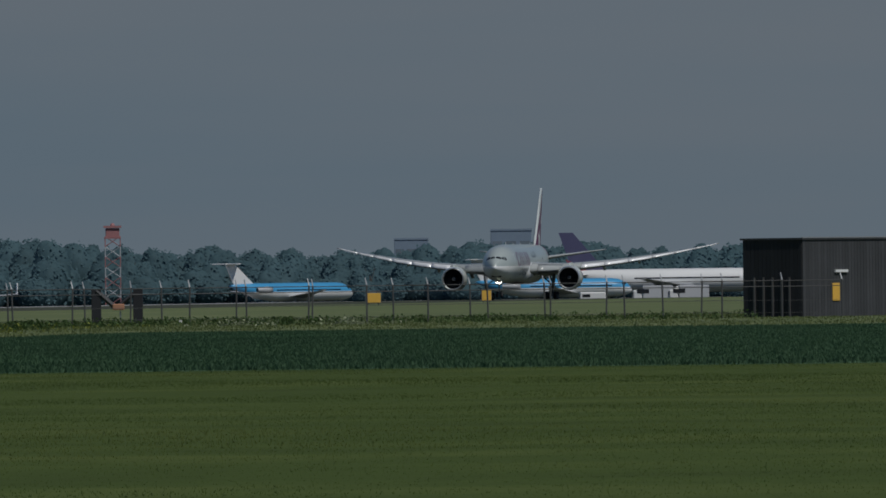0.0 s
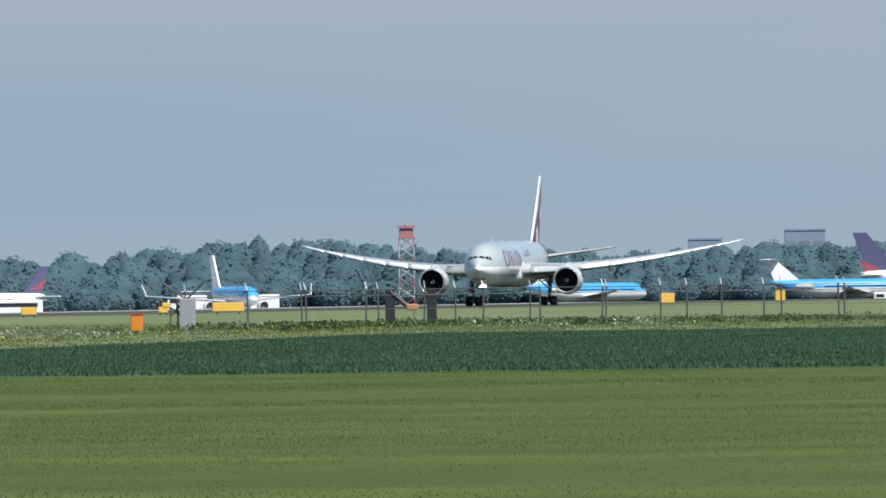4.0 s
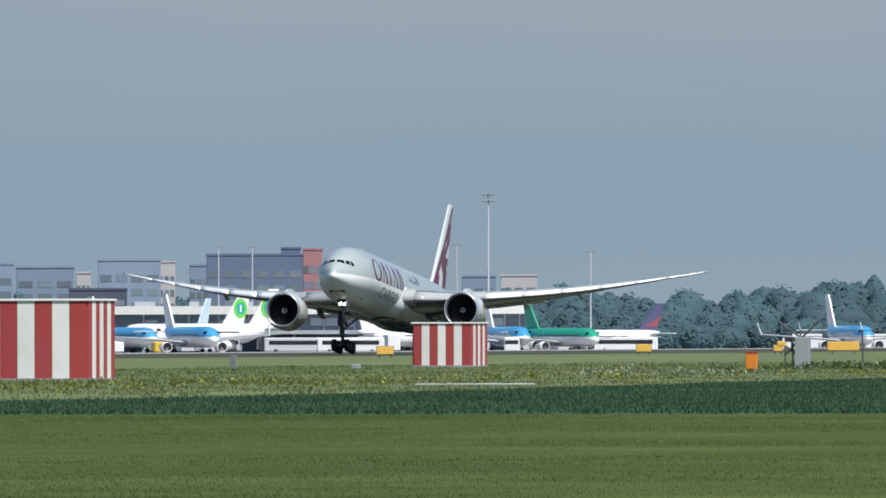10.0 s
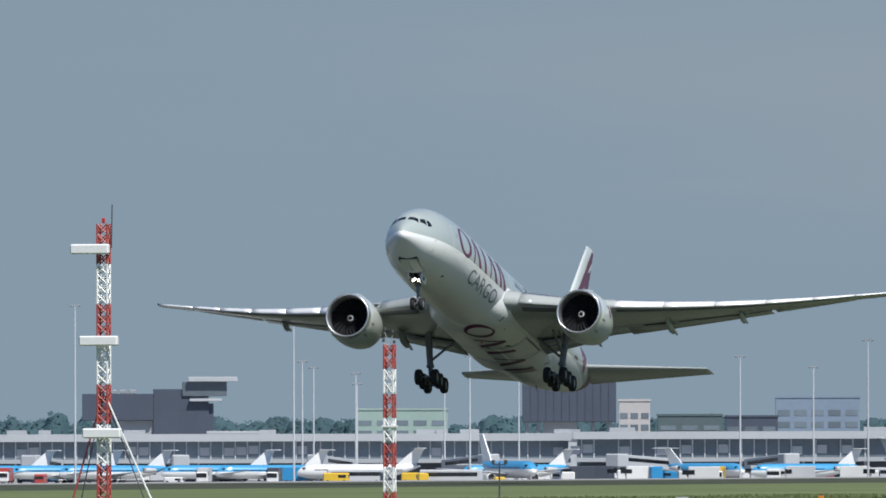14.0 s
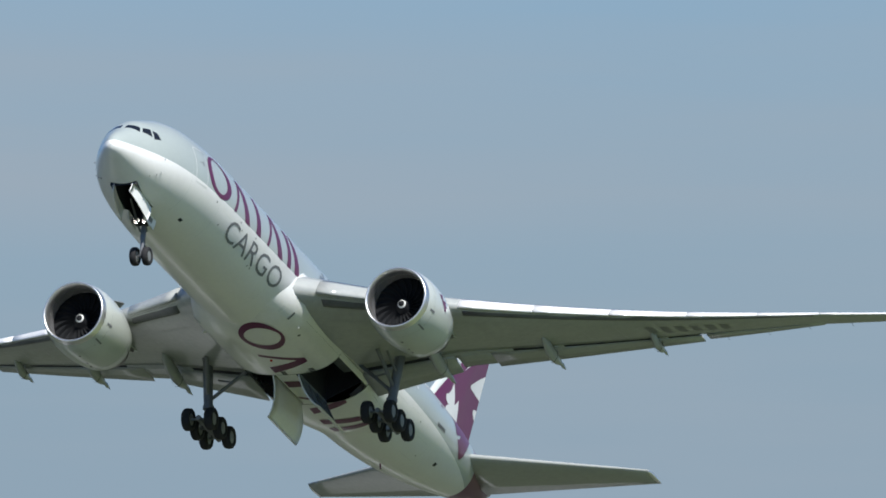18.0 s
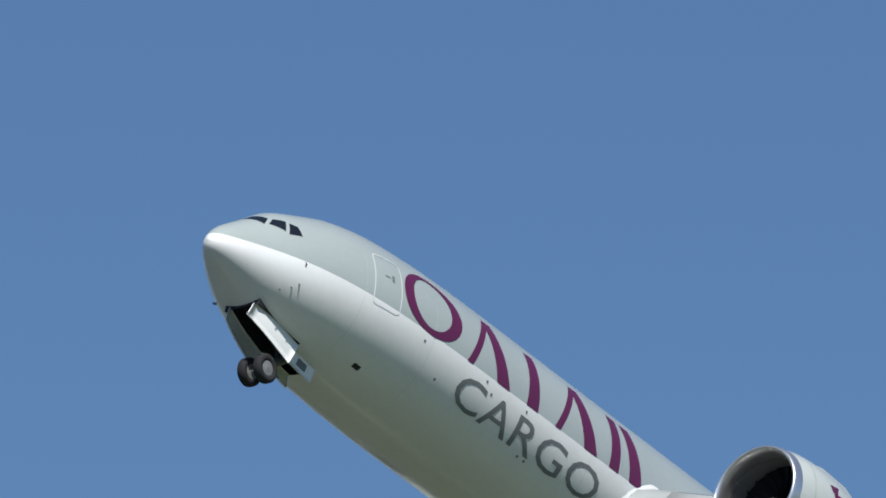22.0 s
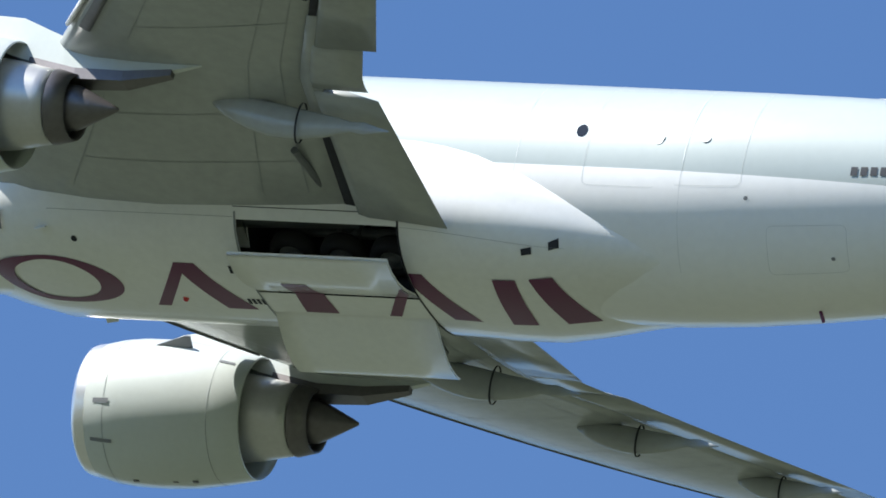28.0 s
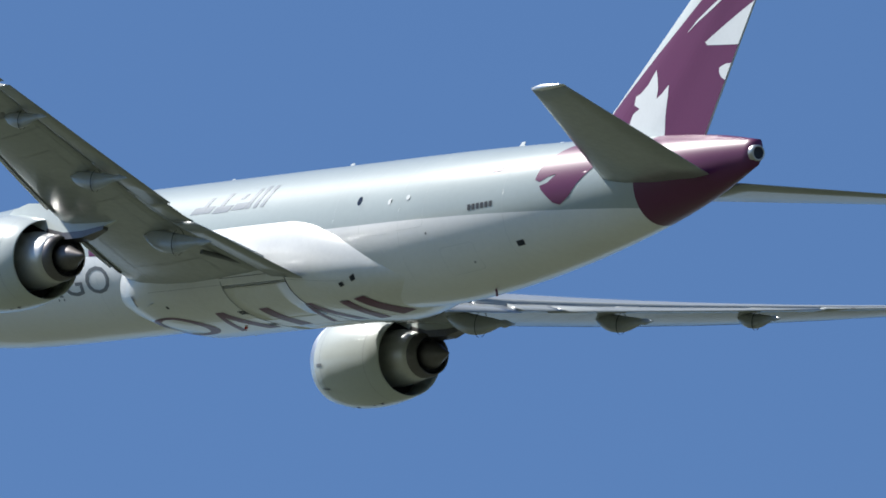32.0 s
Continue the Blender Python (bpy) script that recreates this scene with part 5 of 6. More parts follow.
def runway_sign(bearing, dist, w, h):
    ob = tagged(new("runway_sign"), "yellow lit guidance sign beside runway", "sign", "runway guidance signs")
    ob.matrix_basis = Matrix.Translation(polar(bearing, dist)) @ pose(0, 0, 0, 0, 0, bearing)
    box("sign_box", (0, 0, 0.35 + h / 2), (0.3, w, h), YELLOW, ob, bevel=0.04)
    box("sign_frame", (0.05, 0, 0.35 + h / 2), (0.32, w + 0.1, h + 0.1), MARK_GREY, ob)
    for y in (-0.35, 0.35):
        tube("leg", (0, w * y, 0), (0, w * y, 0.4), 0.06, POST, ob, seg=6)


for b, d, w, h in ((10.857, 1400, 1.5, 0.75), (10.03, 1450, 3.3, 0.95), (11.93, 1240, 1.5, 0.7), (8.21, 1790, 1.9, 1.25), (6.05, 2380, 1.8, 1.0), (10.30, 1420, 0.9, 0.6), (7.74, 1900, 1.3, 1.5)):
    runway_sign(b, d, w, h)


def lattice(ob, height, half, bands, z0=0.0, mats=None, thick=0.03):
    """A square lattice mast in colour bands, four legs with cross braces."""
    n = len(bands)
    for k, mat in enumerate(bands):
        za, zb = z0 + height * k / n, z0 + height * (k + 1) / n
        for x, y in ((-half, -half), (half, -half), (half, half), (-half, half)):
            tube("mast_leg", (x, y, za), (x, y, zb), thick, mat, ob, seg=5)
        steps = max(1, round((zb - za) / (half * 2.2)))
        for s in range(steps):
            zc, zd = za + (zb - za) * s / steps, za + (zb - za) * (s + 1) / steps
            for (xa, ya), (xb, yb) in (((-half, -half), (half, -half)), ((half, -half), (half, half)), ((half, half), (-half, half)), ((-half, half), (-half, -half))):
                tube("brace", (xa, ya, zc), (xb, yb, zd), thick * 0.7, mat, ob, seg=4)
                tube("brace", (xb, yb, zc), (xa, ya, zd), thick * 0.7, mat, ob, seg=4)


def wind_mast():
    ob = tagged(new("wind_mast"), "red and white lattice wind-measuring mast", "mast")
    ob.location = polar(16.07, 498)
    lattice(ob, 6.2, 0.17, [RED_MAST, WHITE_MAST, RED_MAST, WHITE_MAST, RED_MAST, WHITE_MAST, RED_MAST], thick=0.032)
    box("platform", (0, 0, 3.25), (0.5, 0.5, 0.06), WHITE_MAST, ob)
    for y, z in ((0.18, 6.75), (-0.12, 6.65), (0.22, 6.35), (-0.18, 6.3)):
        tube("probe_arm", (0, 0, 6.15), (0, y, z - 0.1), 0.015, GALV, ob, seg=5)
        box("sensor", (0, y, z), (0.09, 0.09, 0.12), POST, ob, bevel=0.02)
    box("base_cabinet", (0.1, -0.55, 0.14), (0.4, 0.4, 0.28), GALV, ob, bevel=0.02)
    for y in (1.5, 1.0, 0.7, -0.8):
        box("ground_stake", (0, y, 0.1), (0.15, 0.2, 0.2), POST, ob)
    return ob


wind_mast()


def glide_mast():
    ob = tagged(new("glide_path_mast"), "red and white lattice mast with three white antenna boxes", "mast")
    ob.location = polar(17.255, 640)
    lattice(ob, 13.0, 0.24, [RED_MAST, WHITE_MAST, RED_MAST, WHITE_MAST, RED_MAST, WHITE_MAST, RED_MAST], thick=0.045)
    for z in (11.83, 7.58, 3.3):
        box("antenna_box", (-0.45, 0.52 if z > 9 else (0.1 if z > 5 else -0.05), z), (0.35, 1.85, 0.46), WHITE_MAST, ob, bevel=0.06, label="white long antenna box")
        tube("bracket", (-0.3, 0, z), (0.2, 0, z), 0.05, POST, ob, seg=6)
    tube("lightning_rod", (0.2, -0.32, 11.9), (0.2, -0.36, 13.9), 0.03, POST, ob, seg=6)
    box("mast_lamp", (0, 0, 13.15), (0.14, 0.14, 0.25), LAMP_RED, ob, bevel=0.03)
    for y in (1.6, -2.4):
        tube("stay", (0, 0, 5.2), (0, y, 0.0), 0.045, RED_MAST if y > 0 else WHITE_MAST, ob, seg=6)
        tube("stay", (0, 0.0, 5.2), (0.4, y * 0.8, 0.0), 0.03, POST, ob, seg=6)
    return ob


glide_mast()


def weather_post():
    ob = tagged(new("weather_post"), "small instrument post with white box in grass", "instrument")
    ob.location = polar(15.615, 524)
    tube("post", (0, 0, 0), (0, 0, 1.95), 0.035, POST, ob, seg=6)
    tube("cross_arm", (0, -0.25, 1.85), (0, 0.25, 1.85), 0.02, POST, ob, seg=5)
    for y in (-0.25, 0.25):
        box("sensor", (0, y, 1.95), (0.1, 0.12, 0.16), POST, ob, bevel=0.02)
    box("white_box", (-0.1, 0, 0.2), (0.4, 0.55, 0.4), WHITE_MAST, ob, bevel=0.04, label="white instrument box")
    return ob


weather_post()


def thin_masts():
    for b, lat in ((13.828, False), (13.775, True)):
        ob = tagged(new("field_mast"), "slim red lattice mast with red lamp" if lat else "slim pole with white tube antenna", "mast")
        ob.location = polar(b, 610)
        if lat:
            lattice(ob, 4.9, 0.09, [DARK_MAST] * 3, thick=0.013)
            box("mast_lamp", (0, 0, 5.02), (0.2, 0.2, 0.26), LAMP_RED, ob, bevel=0.05, label="red obstruction lamp")
        else:
            tube("pole", (0, 0, 0), (0, 0, 3.0), 0.05, POST, ob, seg=8)
            tube("antenna_tube", (0, 0, 2.8), (0, 0, 4.2), 0.15, WHITE_MAST, ob, seg=12, label="white tube antenna")
            tube("spike", (0, 0, 4.2), (0, 0, 5.2), 0.02, POST, ob, seg=5)
    rail = tagged(new("pipe_rail"), "low grey pipe rail in grass", "rail")
    rail.location = polar(13.75, 605)
    tube("bar", (0, -1.0, 0.55), (0, 1.4, 0.55), 0.04, GALV, rail, seg=6)
    for y in (-0.95, 0.2, 1.35):
        tube("leg", (0, y, 0), (0, y, 0.55), 0.04, GALV, rail, seg=6)


thin_masts()


def weeds():
    """Clumps of weeds and flower heads along the verge."""
    rng = random.Random(21)
    for name, mat, n, hh, spots, label in (
            ("yellow_weeds", FLOWER, 300, 0.4, [(11.55, 640, 14), (11.2, 620, 10), (15.9, 470, 9), (15.1, 460, 7), (14.9, 480, 8), (12.2, 600, 12), (13.3, 520, 9), (14.3, 500, 12), (10.0, 700, 8), (9.6, 770, 8), (16.2, 470, 8), (12.4, 560, 8)], "loose drifts of small yellow flowers"),
            ("white_weeds", UMBEL, 190, 0.55, [(10.75, 690, 4), (10.6, 690, 5), (9.96, 820, 3), (8.75, 800, 4), (8.3, 790, 3), (10.95, 700, 3)], "pale umbel flower heads"),
            ("dark_weeds", WEED, 750, 0.6, [(9.75, 800, 9), (9.5, 815, 9), (9.35, 820, 7), (8.7, 815, 6), (8.55, 815, 5), (9.72, 760, 3), (8.2, 820, 7), (7.8, 820, 7), (7.4, 830, 8), (10.1, 790, 8), (9.1, 815, 6), (6.9, 830, 8)], "dark tangled weeds and brambles")):
        verts, faces = [], []
        for _ in range(n):
            b, d, spread = rng.choice(spots)
            c = polar(b, d)
            x, y = c.x + rng.gauss(0, spread * 1.6), c.y + rng.gauss(0, spread * 0.28)
            h = hh * rng.uniform(0.35, 1.0)
            for _k in range(10):
                s = rng.uniform(0.03, 0.09)
                q = Vector((x + rng.gauss(0, 0.22), y + rng.gauss(0, 0.22), h * rng.uniform(0.25, 1.0)))
                t = Vector((rng.uniform(-1, 1), rng.uniform(-1, 1), rng.uniform(-1, 1))).normalized()
                w = t.cross(Vector((0.3, 0.5, 0.8))).normalized()
                i = len(verts)
                verts += [q - t * s - w * s * 0.6, q + t * s - w * s * 0.6, q + t * s + w * s * 0.6, q - t * s + w * s * 0.6]
                faces.append((i, i + 1, i + 2, i + 3))
            i = len(verts)
            verts += [(x - 0.02, y, 0), (x + 0.02, y + 0.02, 0), (x, y, h)]
            faces.append((i, i + 1, i + 2))
        tagged(mesh_object(name, verts, faces, mat), label, "weeds", kind="stuff")


weeds()

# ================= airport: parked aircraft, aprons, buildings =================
# livery blue kept a little muted for the hazy distance
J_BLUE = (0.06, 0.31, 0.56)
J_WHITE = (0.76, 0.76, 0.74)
FIN_COLOURS = {}


def paint(name, colour):
    if name not in FIN_COLOURS:
        FIN_COLOURS[name] = material(name, colour, 0.4, vary=0.05)
    return FIN_COLOURS[name]


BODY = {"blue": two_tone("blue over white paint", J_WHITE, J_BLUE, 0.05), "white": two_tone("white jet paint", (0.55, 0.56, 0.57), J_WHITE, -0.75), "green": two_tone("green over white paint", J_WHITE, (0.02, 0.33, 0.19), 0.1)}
JET_GREY = paint("grey jet wing", (0.45, 0.46, 0.47))
J_DARK = paint("dark engine intake", (0.03, 0.03, 0.035))


def parked_jet(bearing, dist, heading, size, body, fin_mat, label, ttail=False, disc=None, winglets=False):
    """A parked airliner; size is its length, heading the way its nose points (degrees left of +x)."""
    k = size / 33.0
    p = polar(bearing, dist)
    ob = tagged(new("parked_jet"), label, "aircraft", "parked jets")
    ob.matrix_basis = pose(p.x, p.y, ground_z(p.x, p.y) + 0.05, 0, 0, heading)
    r, zc, ln = 1.95 * k, 3.25 * k, size

    def fwd(s):
        return ln * (0.5 - s)
    rings = []
    for s, rr, dz in ((0.0, 0.02, -0.35), (0.012, 0.35, -0.25), (0.04, 0.68, -0.12), (0.09, 0.93, -0.02), (0.14, 1.0, 0), (0.66, 1.0, 0), (0.78, 0.86, 0.13), (0.88, 0.58, 0.38), (0.96, 0.28, 0.62), (1.0, 0.06, 0.72)):
        rings.append([(fwd(s), r * rr * math.cos(w), dz * r + r * rr * math.sin(w)) for w in [2 * math.pi * j / 24 for j in range(24)]])
    v, f = loft(rings)
    fus = mesh_object("fuselage", v, f, BODY[body], ob, True)
    fus.location = (0, 0, zc)
    for side in (1, -1):
        bm = bmesh.new()
        for s in (0.06,):
            add_box(bm, (fwd(s), side * r * 0.62, zc + 0.45 * r), (0.7 * k, 0.5 * k, 0.4 * k), rz=-side * 38)
        from_bm("cockpit_window", bm, PANE, ob)
        rr = []
        for y, s0, s1, z in ((0.8 * r, 0.36, 0.56, -0.55 * r), (5.5 * k, 0.44, 0.56, -0.3 * r), (16.2 * k, 0.585, 0.63, 0.15 * r)):
            th = (s1 - s0) * ln * 0.055
            rr.append([(fwd(s0), side * y, zc + z), (fwd(s0 + (s1 - s0) * 0.3), side * y, zc + z + th), (fwd(s1), side * y, zc + z + 0.02), (fwd(s0 + (s1 - s0) * 0.4), side * y, zc + z - th)])
        v, f = loft(rr)
        wing = mesh_object("wing", v, f, JET_GREY, ob)
        if winglets:
            c = [(fwd(0.585), side * 16.2 * k, zc + 0.1 * r), (fwd(0.63), side * 16.2 * k, zc + 0.1 * r), (fwd(0.66), side * 16.7 * k, zc + 0.1 * r + 2.3 * k), (fwd(0.645), side * 16.7 * k, zc + 0.1 * r + 2.3 * k)]
            c += [(x, y + side * 0.09, z) for x, y, z in c]
            mesh_object("winglet", c, [(0, 1, 2, 3), (7, 6, 5, 4), (0, 4, 5, 1), (1, 5, 6, 2), (2, 6, 7, 3), (3, 7, 4, 0)], fin_mat, wing)
        ey, es, ez = (r + 1.25 * k, 0.74, zc + 0.25 * r) if ttail else (5.3 * k, 0.40, zc - 0.95 * r)
        er = 0.72 * k if ttail else 0.98 * k
        eng = lathe("engine", [(fwd(es) + 0.1 * k, er * 0.86), (fwd(es) + 0.2 * k, er * 0.95), (fwd(es) - 1.0 * k, er * 1.03), (fwd(es) - 2.6 * k, er * 0.85), (fwd(es) - 3.6 * k, er * 0.6)], BODY["white"] if not ttail else JET_GREY, ob, 20, "x", (0, side * ey, ez))
        lathe("intake", [(fwd(es) + 0.08 * k, er * 0.86), (fwd(es) - 0.3 * k, 0.0)], J_DARK, eng, 16, "x", (0, side * ey, ez))
        zt = zc + (6.1 * k if ttail else 0.55 * r)
        s0 = 0.93 if ttail else 0.88
        rr = []
        for y, a, b in ((0.05 * r, s0, s0 + 0.1), ((4.6 if ttail else 6.4) * k, s0 + 0.075, s0 + 0.115)):
            rr.append([(fwd(a), side * y, zt), (fwd((a + b) / 2), side * y, zt + 0.12 * k), (fwd(b), side * y, zt), (fwd((a + b) / 2), side * y, zt - 0.12 * k)])
        v, f = loft(rr)
        mesh_object("tailplane", v, f, BODY["white"], ob)
    hfin = 6.2 * k if ttail else 8.0 * k
    c = [(fwd(0.80), 0, zc + 0.8 * r), (fwd(0.965), 0, zc + 0.8 * r), (fwd(1.035), 0, zc + hfin), (fwd(0.965), 0, zc + hfin)]
    v = [Vector((x, y + d * 0.16 * k, z)) for d in (1, -1) for x, y, z in c]
    finp = mesh_object("fin", v, [(0, 1, 2, 3), (7, 6, 5, 4), (0, 4, 5, 1), (1, 5, 6, 2), (2, 6, 7, 3), (3, 7, 4, 0)], fin_mat, ob)
    if disc:
        for d in (1, -1):
            lathe("fin_disc", [(d * 0.2 * k, 1.75 * k), (d * 0.22 * k, 1.1 * k)], paint("lime green paint", (0.16, 0.55, 0.06)), finp, 24, "y", (fwd(0.945), 0, zc + 0.58 * hfin), "lime green round emblem")
            lathe("fin_core", [(d * 0.21 * k, 1.1 * k), (d * 0.24 * k, 0.0)], paint("teal paint", (0.02, 0.35, 0.30)), finp, 20, "y", (fwd(0.945), 0, zc + 0.58 * hfin))
            box("fin_stroke", (fwd(0.945), d * 0.24 * k, zc + 0.58 * hfin), (0.4 * k, 0.05 * k, 1.3 * k), BODY["white"], finp)
    for x, y in ((fwd(0.10), 0), (fwd(0.53), 2.7 * k), (fwd(0.53), -2.7 * k)):
        tube("gear_leg", (x, y, 0.5 * k), (x, y, zc - 0.5 * r), 0.14 * k, GALV, ob, seg=6)
        lathe("gear_wheel", [(-0.3 * k, 0.2 * k), (-0.3 * k, 0.55 * k), (0.3 * k, 0.55 * k), (0.3 * k, 0.2 * k)], RUBBER, ob, 14, "y", (x, y, 0.55 * k))
    for side in (1, -1):
        bm = bmesh.new()
        add_box(bm, (fwd(0.40), side * r * 0.985, zc + 0.22 * r), (0.52 * ln, 0.06 * k, 0.2 * k))
        from_bm("window_band", bm, PANE, ob)
    return ob


W_FIN, G_FIN = paint("white fin", J_WHITE), paint("green fin", (0.02, 0.33, 0.19))
# navy and red are dulled in colour to imitate distance haze
NAVY, REDF = paint("haze-muted navy fin", (0.085, 0.085, 0.16)), paint("haze-muted red fin", (0.27, 0.07, 0.09))
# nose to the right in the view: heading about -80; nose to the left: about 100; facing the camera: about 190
j1 = parked_jet(6.99, 3350, -84, 49, "white", NAVY, "large white jet with haze-muted navy and red tail")
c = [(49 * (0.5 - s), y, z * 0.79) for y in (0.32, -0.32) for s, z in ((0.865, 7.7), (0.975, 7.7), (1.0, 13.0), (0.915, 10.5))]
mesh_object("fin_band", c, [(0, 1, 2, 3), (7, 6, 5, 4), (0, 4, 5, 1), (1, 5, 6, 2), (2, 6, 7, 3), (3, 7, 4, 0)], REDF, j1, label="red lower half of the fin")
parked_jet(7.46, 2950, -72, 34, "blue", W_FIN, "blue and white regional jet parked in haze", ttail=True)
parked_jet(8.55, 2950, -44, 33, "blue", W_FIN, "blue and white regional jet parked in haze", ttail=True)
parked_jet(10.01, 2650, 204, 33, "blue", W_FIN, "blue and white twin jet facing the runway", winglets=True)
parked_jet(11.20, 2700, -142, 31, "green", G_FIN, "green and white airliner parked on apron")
j2 = parked_jet(11.02, 2800, 140, 29, "white", NAVY, "white airliner with haze-muted navy and red tail on apron")
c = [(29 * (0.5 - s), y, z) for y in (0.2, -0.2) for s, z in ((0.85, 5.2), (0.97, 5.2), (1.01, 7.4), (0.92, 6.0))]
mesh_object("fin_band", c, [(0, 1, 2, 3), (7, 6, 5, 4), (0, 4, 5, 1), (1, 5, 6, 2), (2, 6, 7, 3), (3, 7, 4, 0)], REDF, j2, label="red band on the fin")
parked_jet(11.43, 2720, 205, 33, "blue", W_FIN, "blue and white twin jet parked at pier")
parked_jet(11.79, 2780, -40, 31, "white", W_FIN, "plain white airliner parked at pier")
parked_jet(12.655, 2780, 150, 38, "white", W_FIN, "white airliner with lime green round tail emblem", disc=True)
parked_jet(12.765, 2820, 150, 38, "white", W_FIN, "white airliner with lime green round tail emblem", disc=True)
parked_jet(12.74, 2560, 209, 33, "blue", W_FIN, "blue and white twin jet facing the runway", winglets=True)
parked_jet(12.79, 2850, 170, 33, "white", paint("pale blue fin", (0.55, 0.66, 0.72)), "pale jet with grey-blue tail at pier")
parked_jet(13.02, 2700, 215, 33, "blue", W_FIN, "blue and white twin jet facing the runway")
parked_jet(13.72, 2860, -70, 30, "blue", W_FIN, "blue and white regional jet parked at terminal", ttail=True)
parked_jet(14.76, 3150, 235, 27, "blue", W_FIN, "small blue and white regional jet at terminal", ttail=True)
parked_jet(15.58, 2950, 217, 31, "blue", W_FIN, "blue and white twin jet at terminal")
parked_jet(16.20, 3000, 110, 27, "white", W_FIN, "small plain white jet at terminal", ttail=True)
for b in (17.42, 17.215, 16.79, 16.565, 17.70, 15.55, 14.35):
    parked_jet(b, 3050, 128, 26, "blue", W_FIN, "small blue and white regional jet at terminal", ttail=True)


# ---- buildings ----
FASCIA = material("pale roof fascia", (0.42, 0.44, 0.46), 0.6, vary=0.06, scale=0.2)
# glass base lifted to blue-grey for haze and reflected sky
HAZE_GLASS = material("haze-toned blue-grey facade glass", (0.15, 0.185, 0.215), 0.25, vary=0.15, scale=0.15, objvar=0.25)
CONC2 = material("grey concrete slab", (0.36, 0.38, 0.40), 0.8, vary=0.08, scale=0.2)
DARKW = material("dark blue-black cladding", (0.065, 0.08, 0.11), 0.5, vary=0.12, scale=0.2)
MULL = material("pale facade mullion", (0.45, 0.47, 0.49), 0.6)


def facing(bearing, dist, z=0.0):
    """A frame at a place whose x axis looks away from the standpoint and y to the left."""
    p = polar(bearing, dist)
    return Matrix.Translation((p.x, p.y, ground_z(p.x, p.y) + z)) @ pose(0, 0, 0, 0, 0, bearing)


def pier(b0, b1, dist, height, name, label, mullion, roof, deep=24):
    """A long two-storey airport building between two bearings: slabs, glazed bands, roof."""
    bc = (b0 + b1) / 2
    ob = tagged(new(name), label, "terminal")
    ob.matrix_basis = facing(bc, dist)
    w = dist * 2 * math.tan(radians(abs(b1 - b0) / 2))
    h = height
    box("roof", (deep / 2, 0, h - 0.9), (deep + 2.4, w + 1, 1.8), roof, ob, label="pale thick roof edge")
    box("upper_glazing", (deep / 2 + 0.6, 0, h * 0.66), (deep - 1, w - 1, h * 0.38), HAZE_GLASS, ob)
    box("floor_slab", (deep / 2 - 1, 0, h * 0.43), (deep + 2, w, h * 0.085), CONC2, ob)
    box("ground_storey", (deep / 2 + 1.5, 0, h * 0.2), (deep - 3, w - 2, h * 0.40), DARKW, ob)
    n = int(w / mullion)
    rng = random.Random(int(b0 * 10))
    for k in range(n):
        y = -w / 2 + w * (k + 0.5) / n
        if rng.random() < 0.85:
            box("mullion", (0.95, y, h * 0.65), (0.3, 0.32, h * 0.37), MULL, ob)
        if k % 5 == 0:
            box("column", (0.2, y, h * 0.2), (0.6, 0.6, h * 0.4), CONC2, ob)
        if rng.random() < 0.3:
            box("blind", (1.02, y + w / n * 0.5, h * (0.60 + 0.08 * rng.random())), (0.12, w / n * 0.8, h * 0.17), FASCIA, ob)
    for k in range(n // 6):
        y = rng.uniform(-w / 2, w / 2)
        box("roof_unit", (rng.uniform(4, deep - 4), y, h + 0.5), (3, rng.uniform(2, 7), 1.0), CONC2, ob)
    return ob


pier(11.34, 13.15, 3000, 10.0, "pier_building", "long white-roofed airport pier with dark window band", 3.2, WHITE)
pier(13.05, 15.3, 3300, 11.8, "terminal_building", "long grey terminal with glazed upper floor", 2.9, FASCIA)
pier(15.32, 17.95, 3320, 11.5, "terminal_building", "long grey terminal with glazed upper floor", 2.9, FASCIA)


def office_block(b0, b1, top, dist, mat, label, rows=5, base=0.0):
    """A far office building: body, roof plant and window bands; top is its elevation angle in degrees."""
    bc = (b0 + b1) / 2
    ob = tagged(new("office_block"), label, "building", "far office buildings")
    ob.matrix_basis = facing(bc, dist)
    w = dist * math.tan(radians(abs(b1 - b0)))
    g = ob.matrix_basis.translation.z
    h = 2.05 + dist * math.tan(radians(top)) - g
    box("body", (9, 0, h / 2), (18, w, h), mat, ob, bevel=0.15)
    box("parapet", (9, 0, h + 0.25), (18.4, w + 0.4, 0.6), mat, ob)
    for r in range(rows):
        z = h * (0.36 + 0.6 * r / rows)
        n = max(3, int(w / 4.5))
        for k in range(n):
            box("window", (-0.02, -w / 2 + w * (k + 0.5) / n, z), (0.16, w / n * 0.72, h * 0.6 / rows * 0.5), HAZE_GLASS, ob)
    return ob


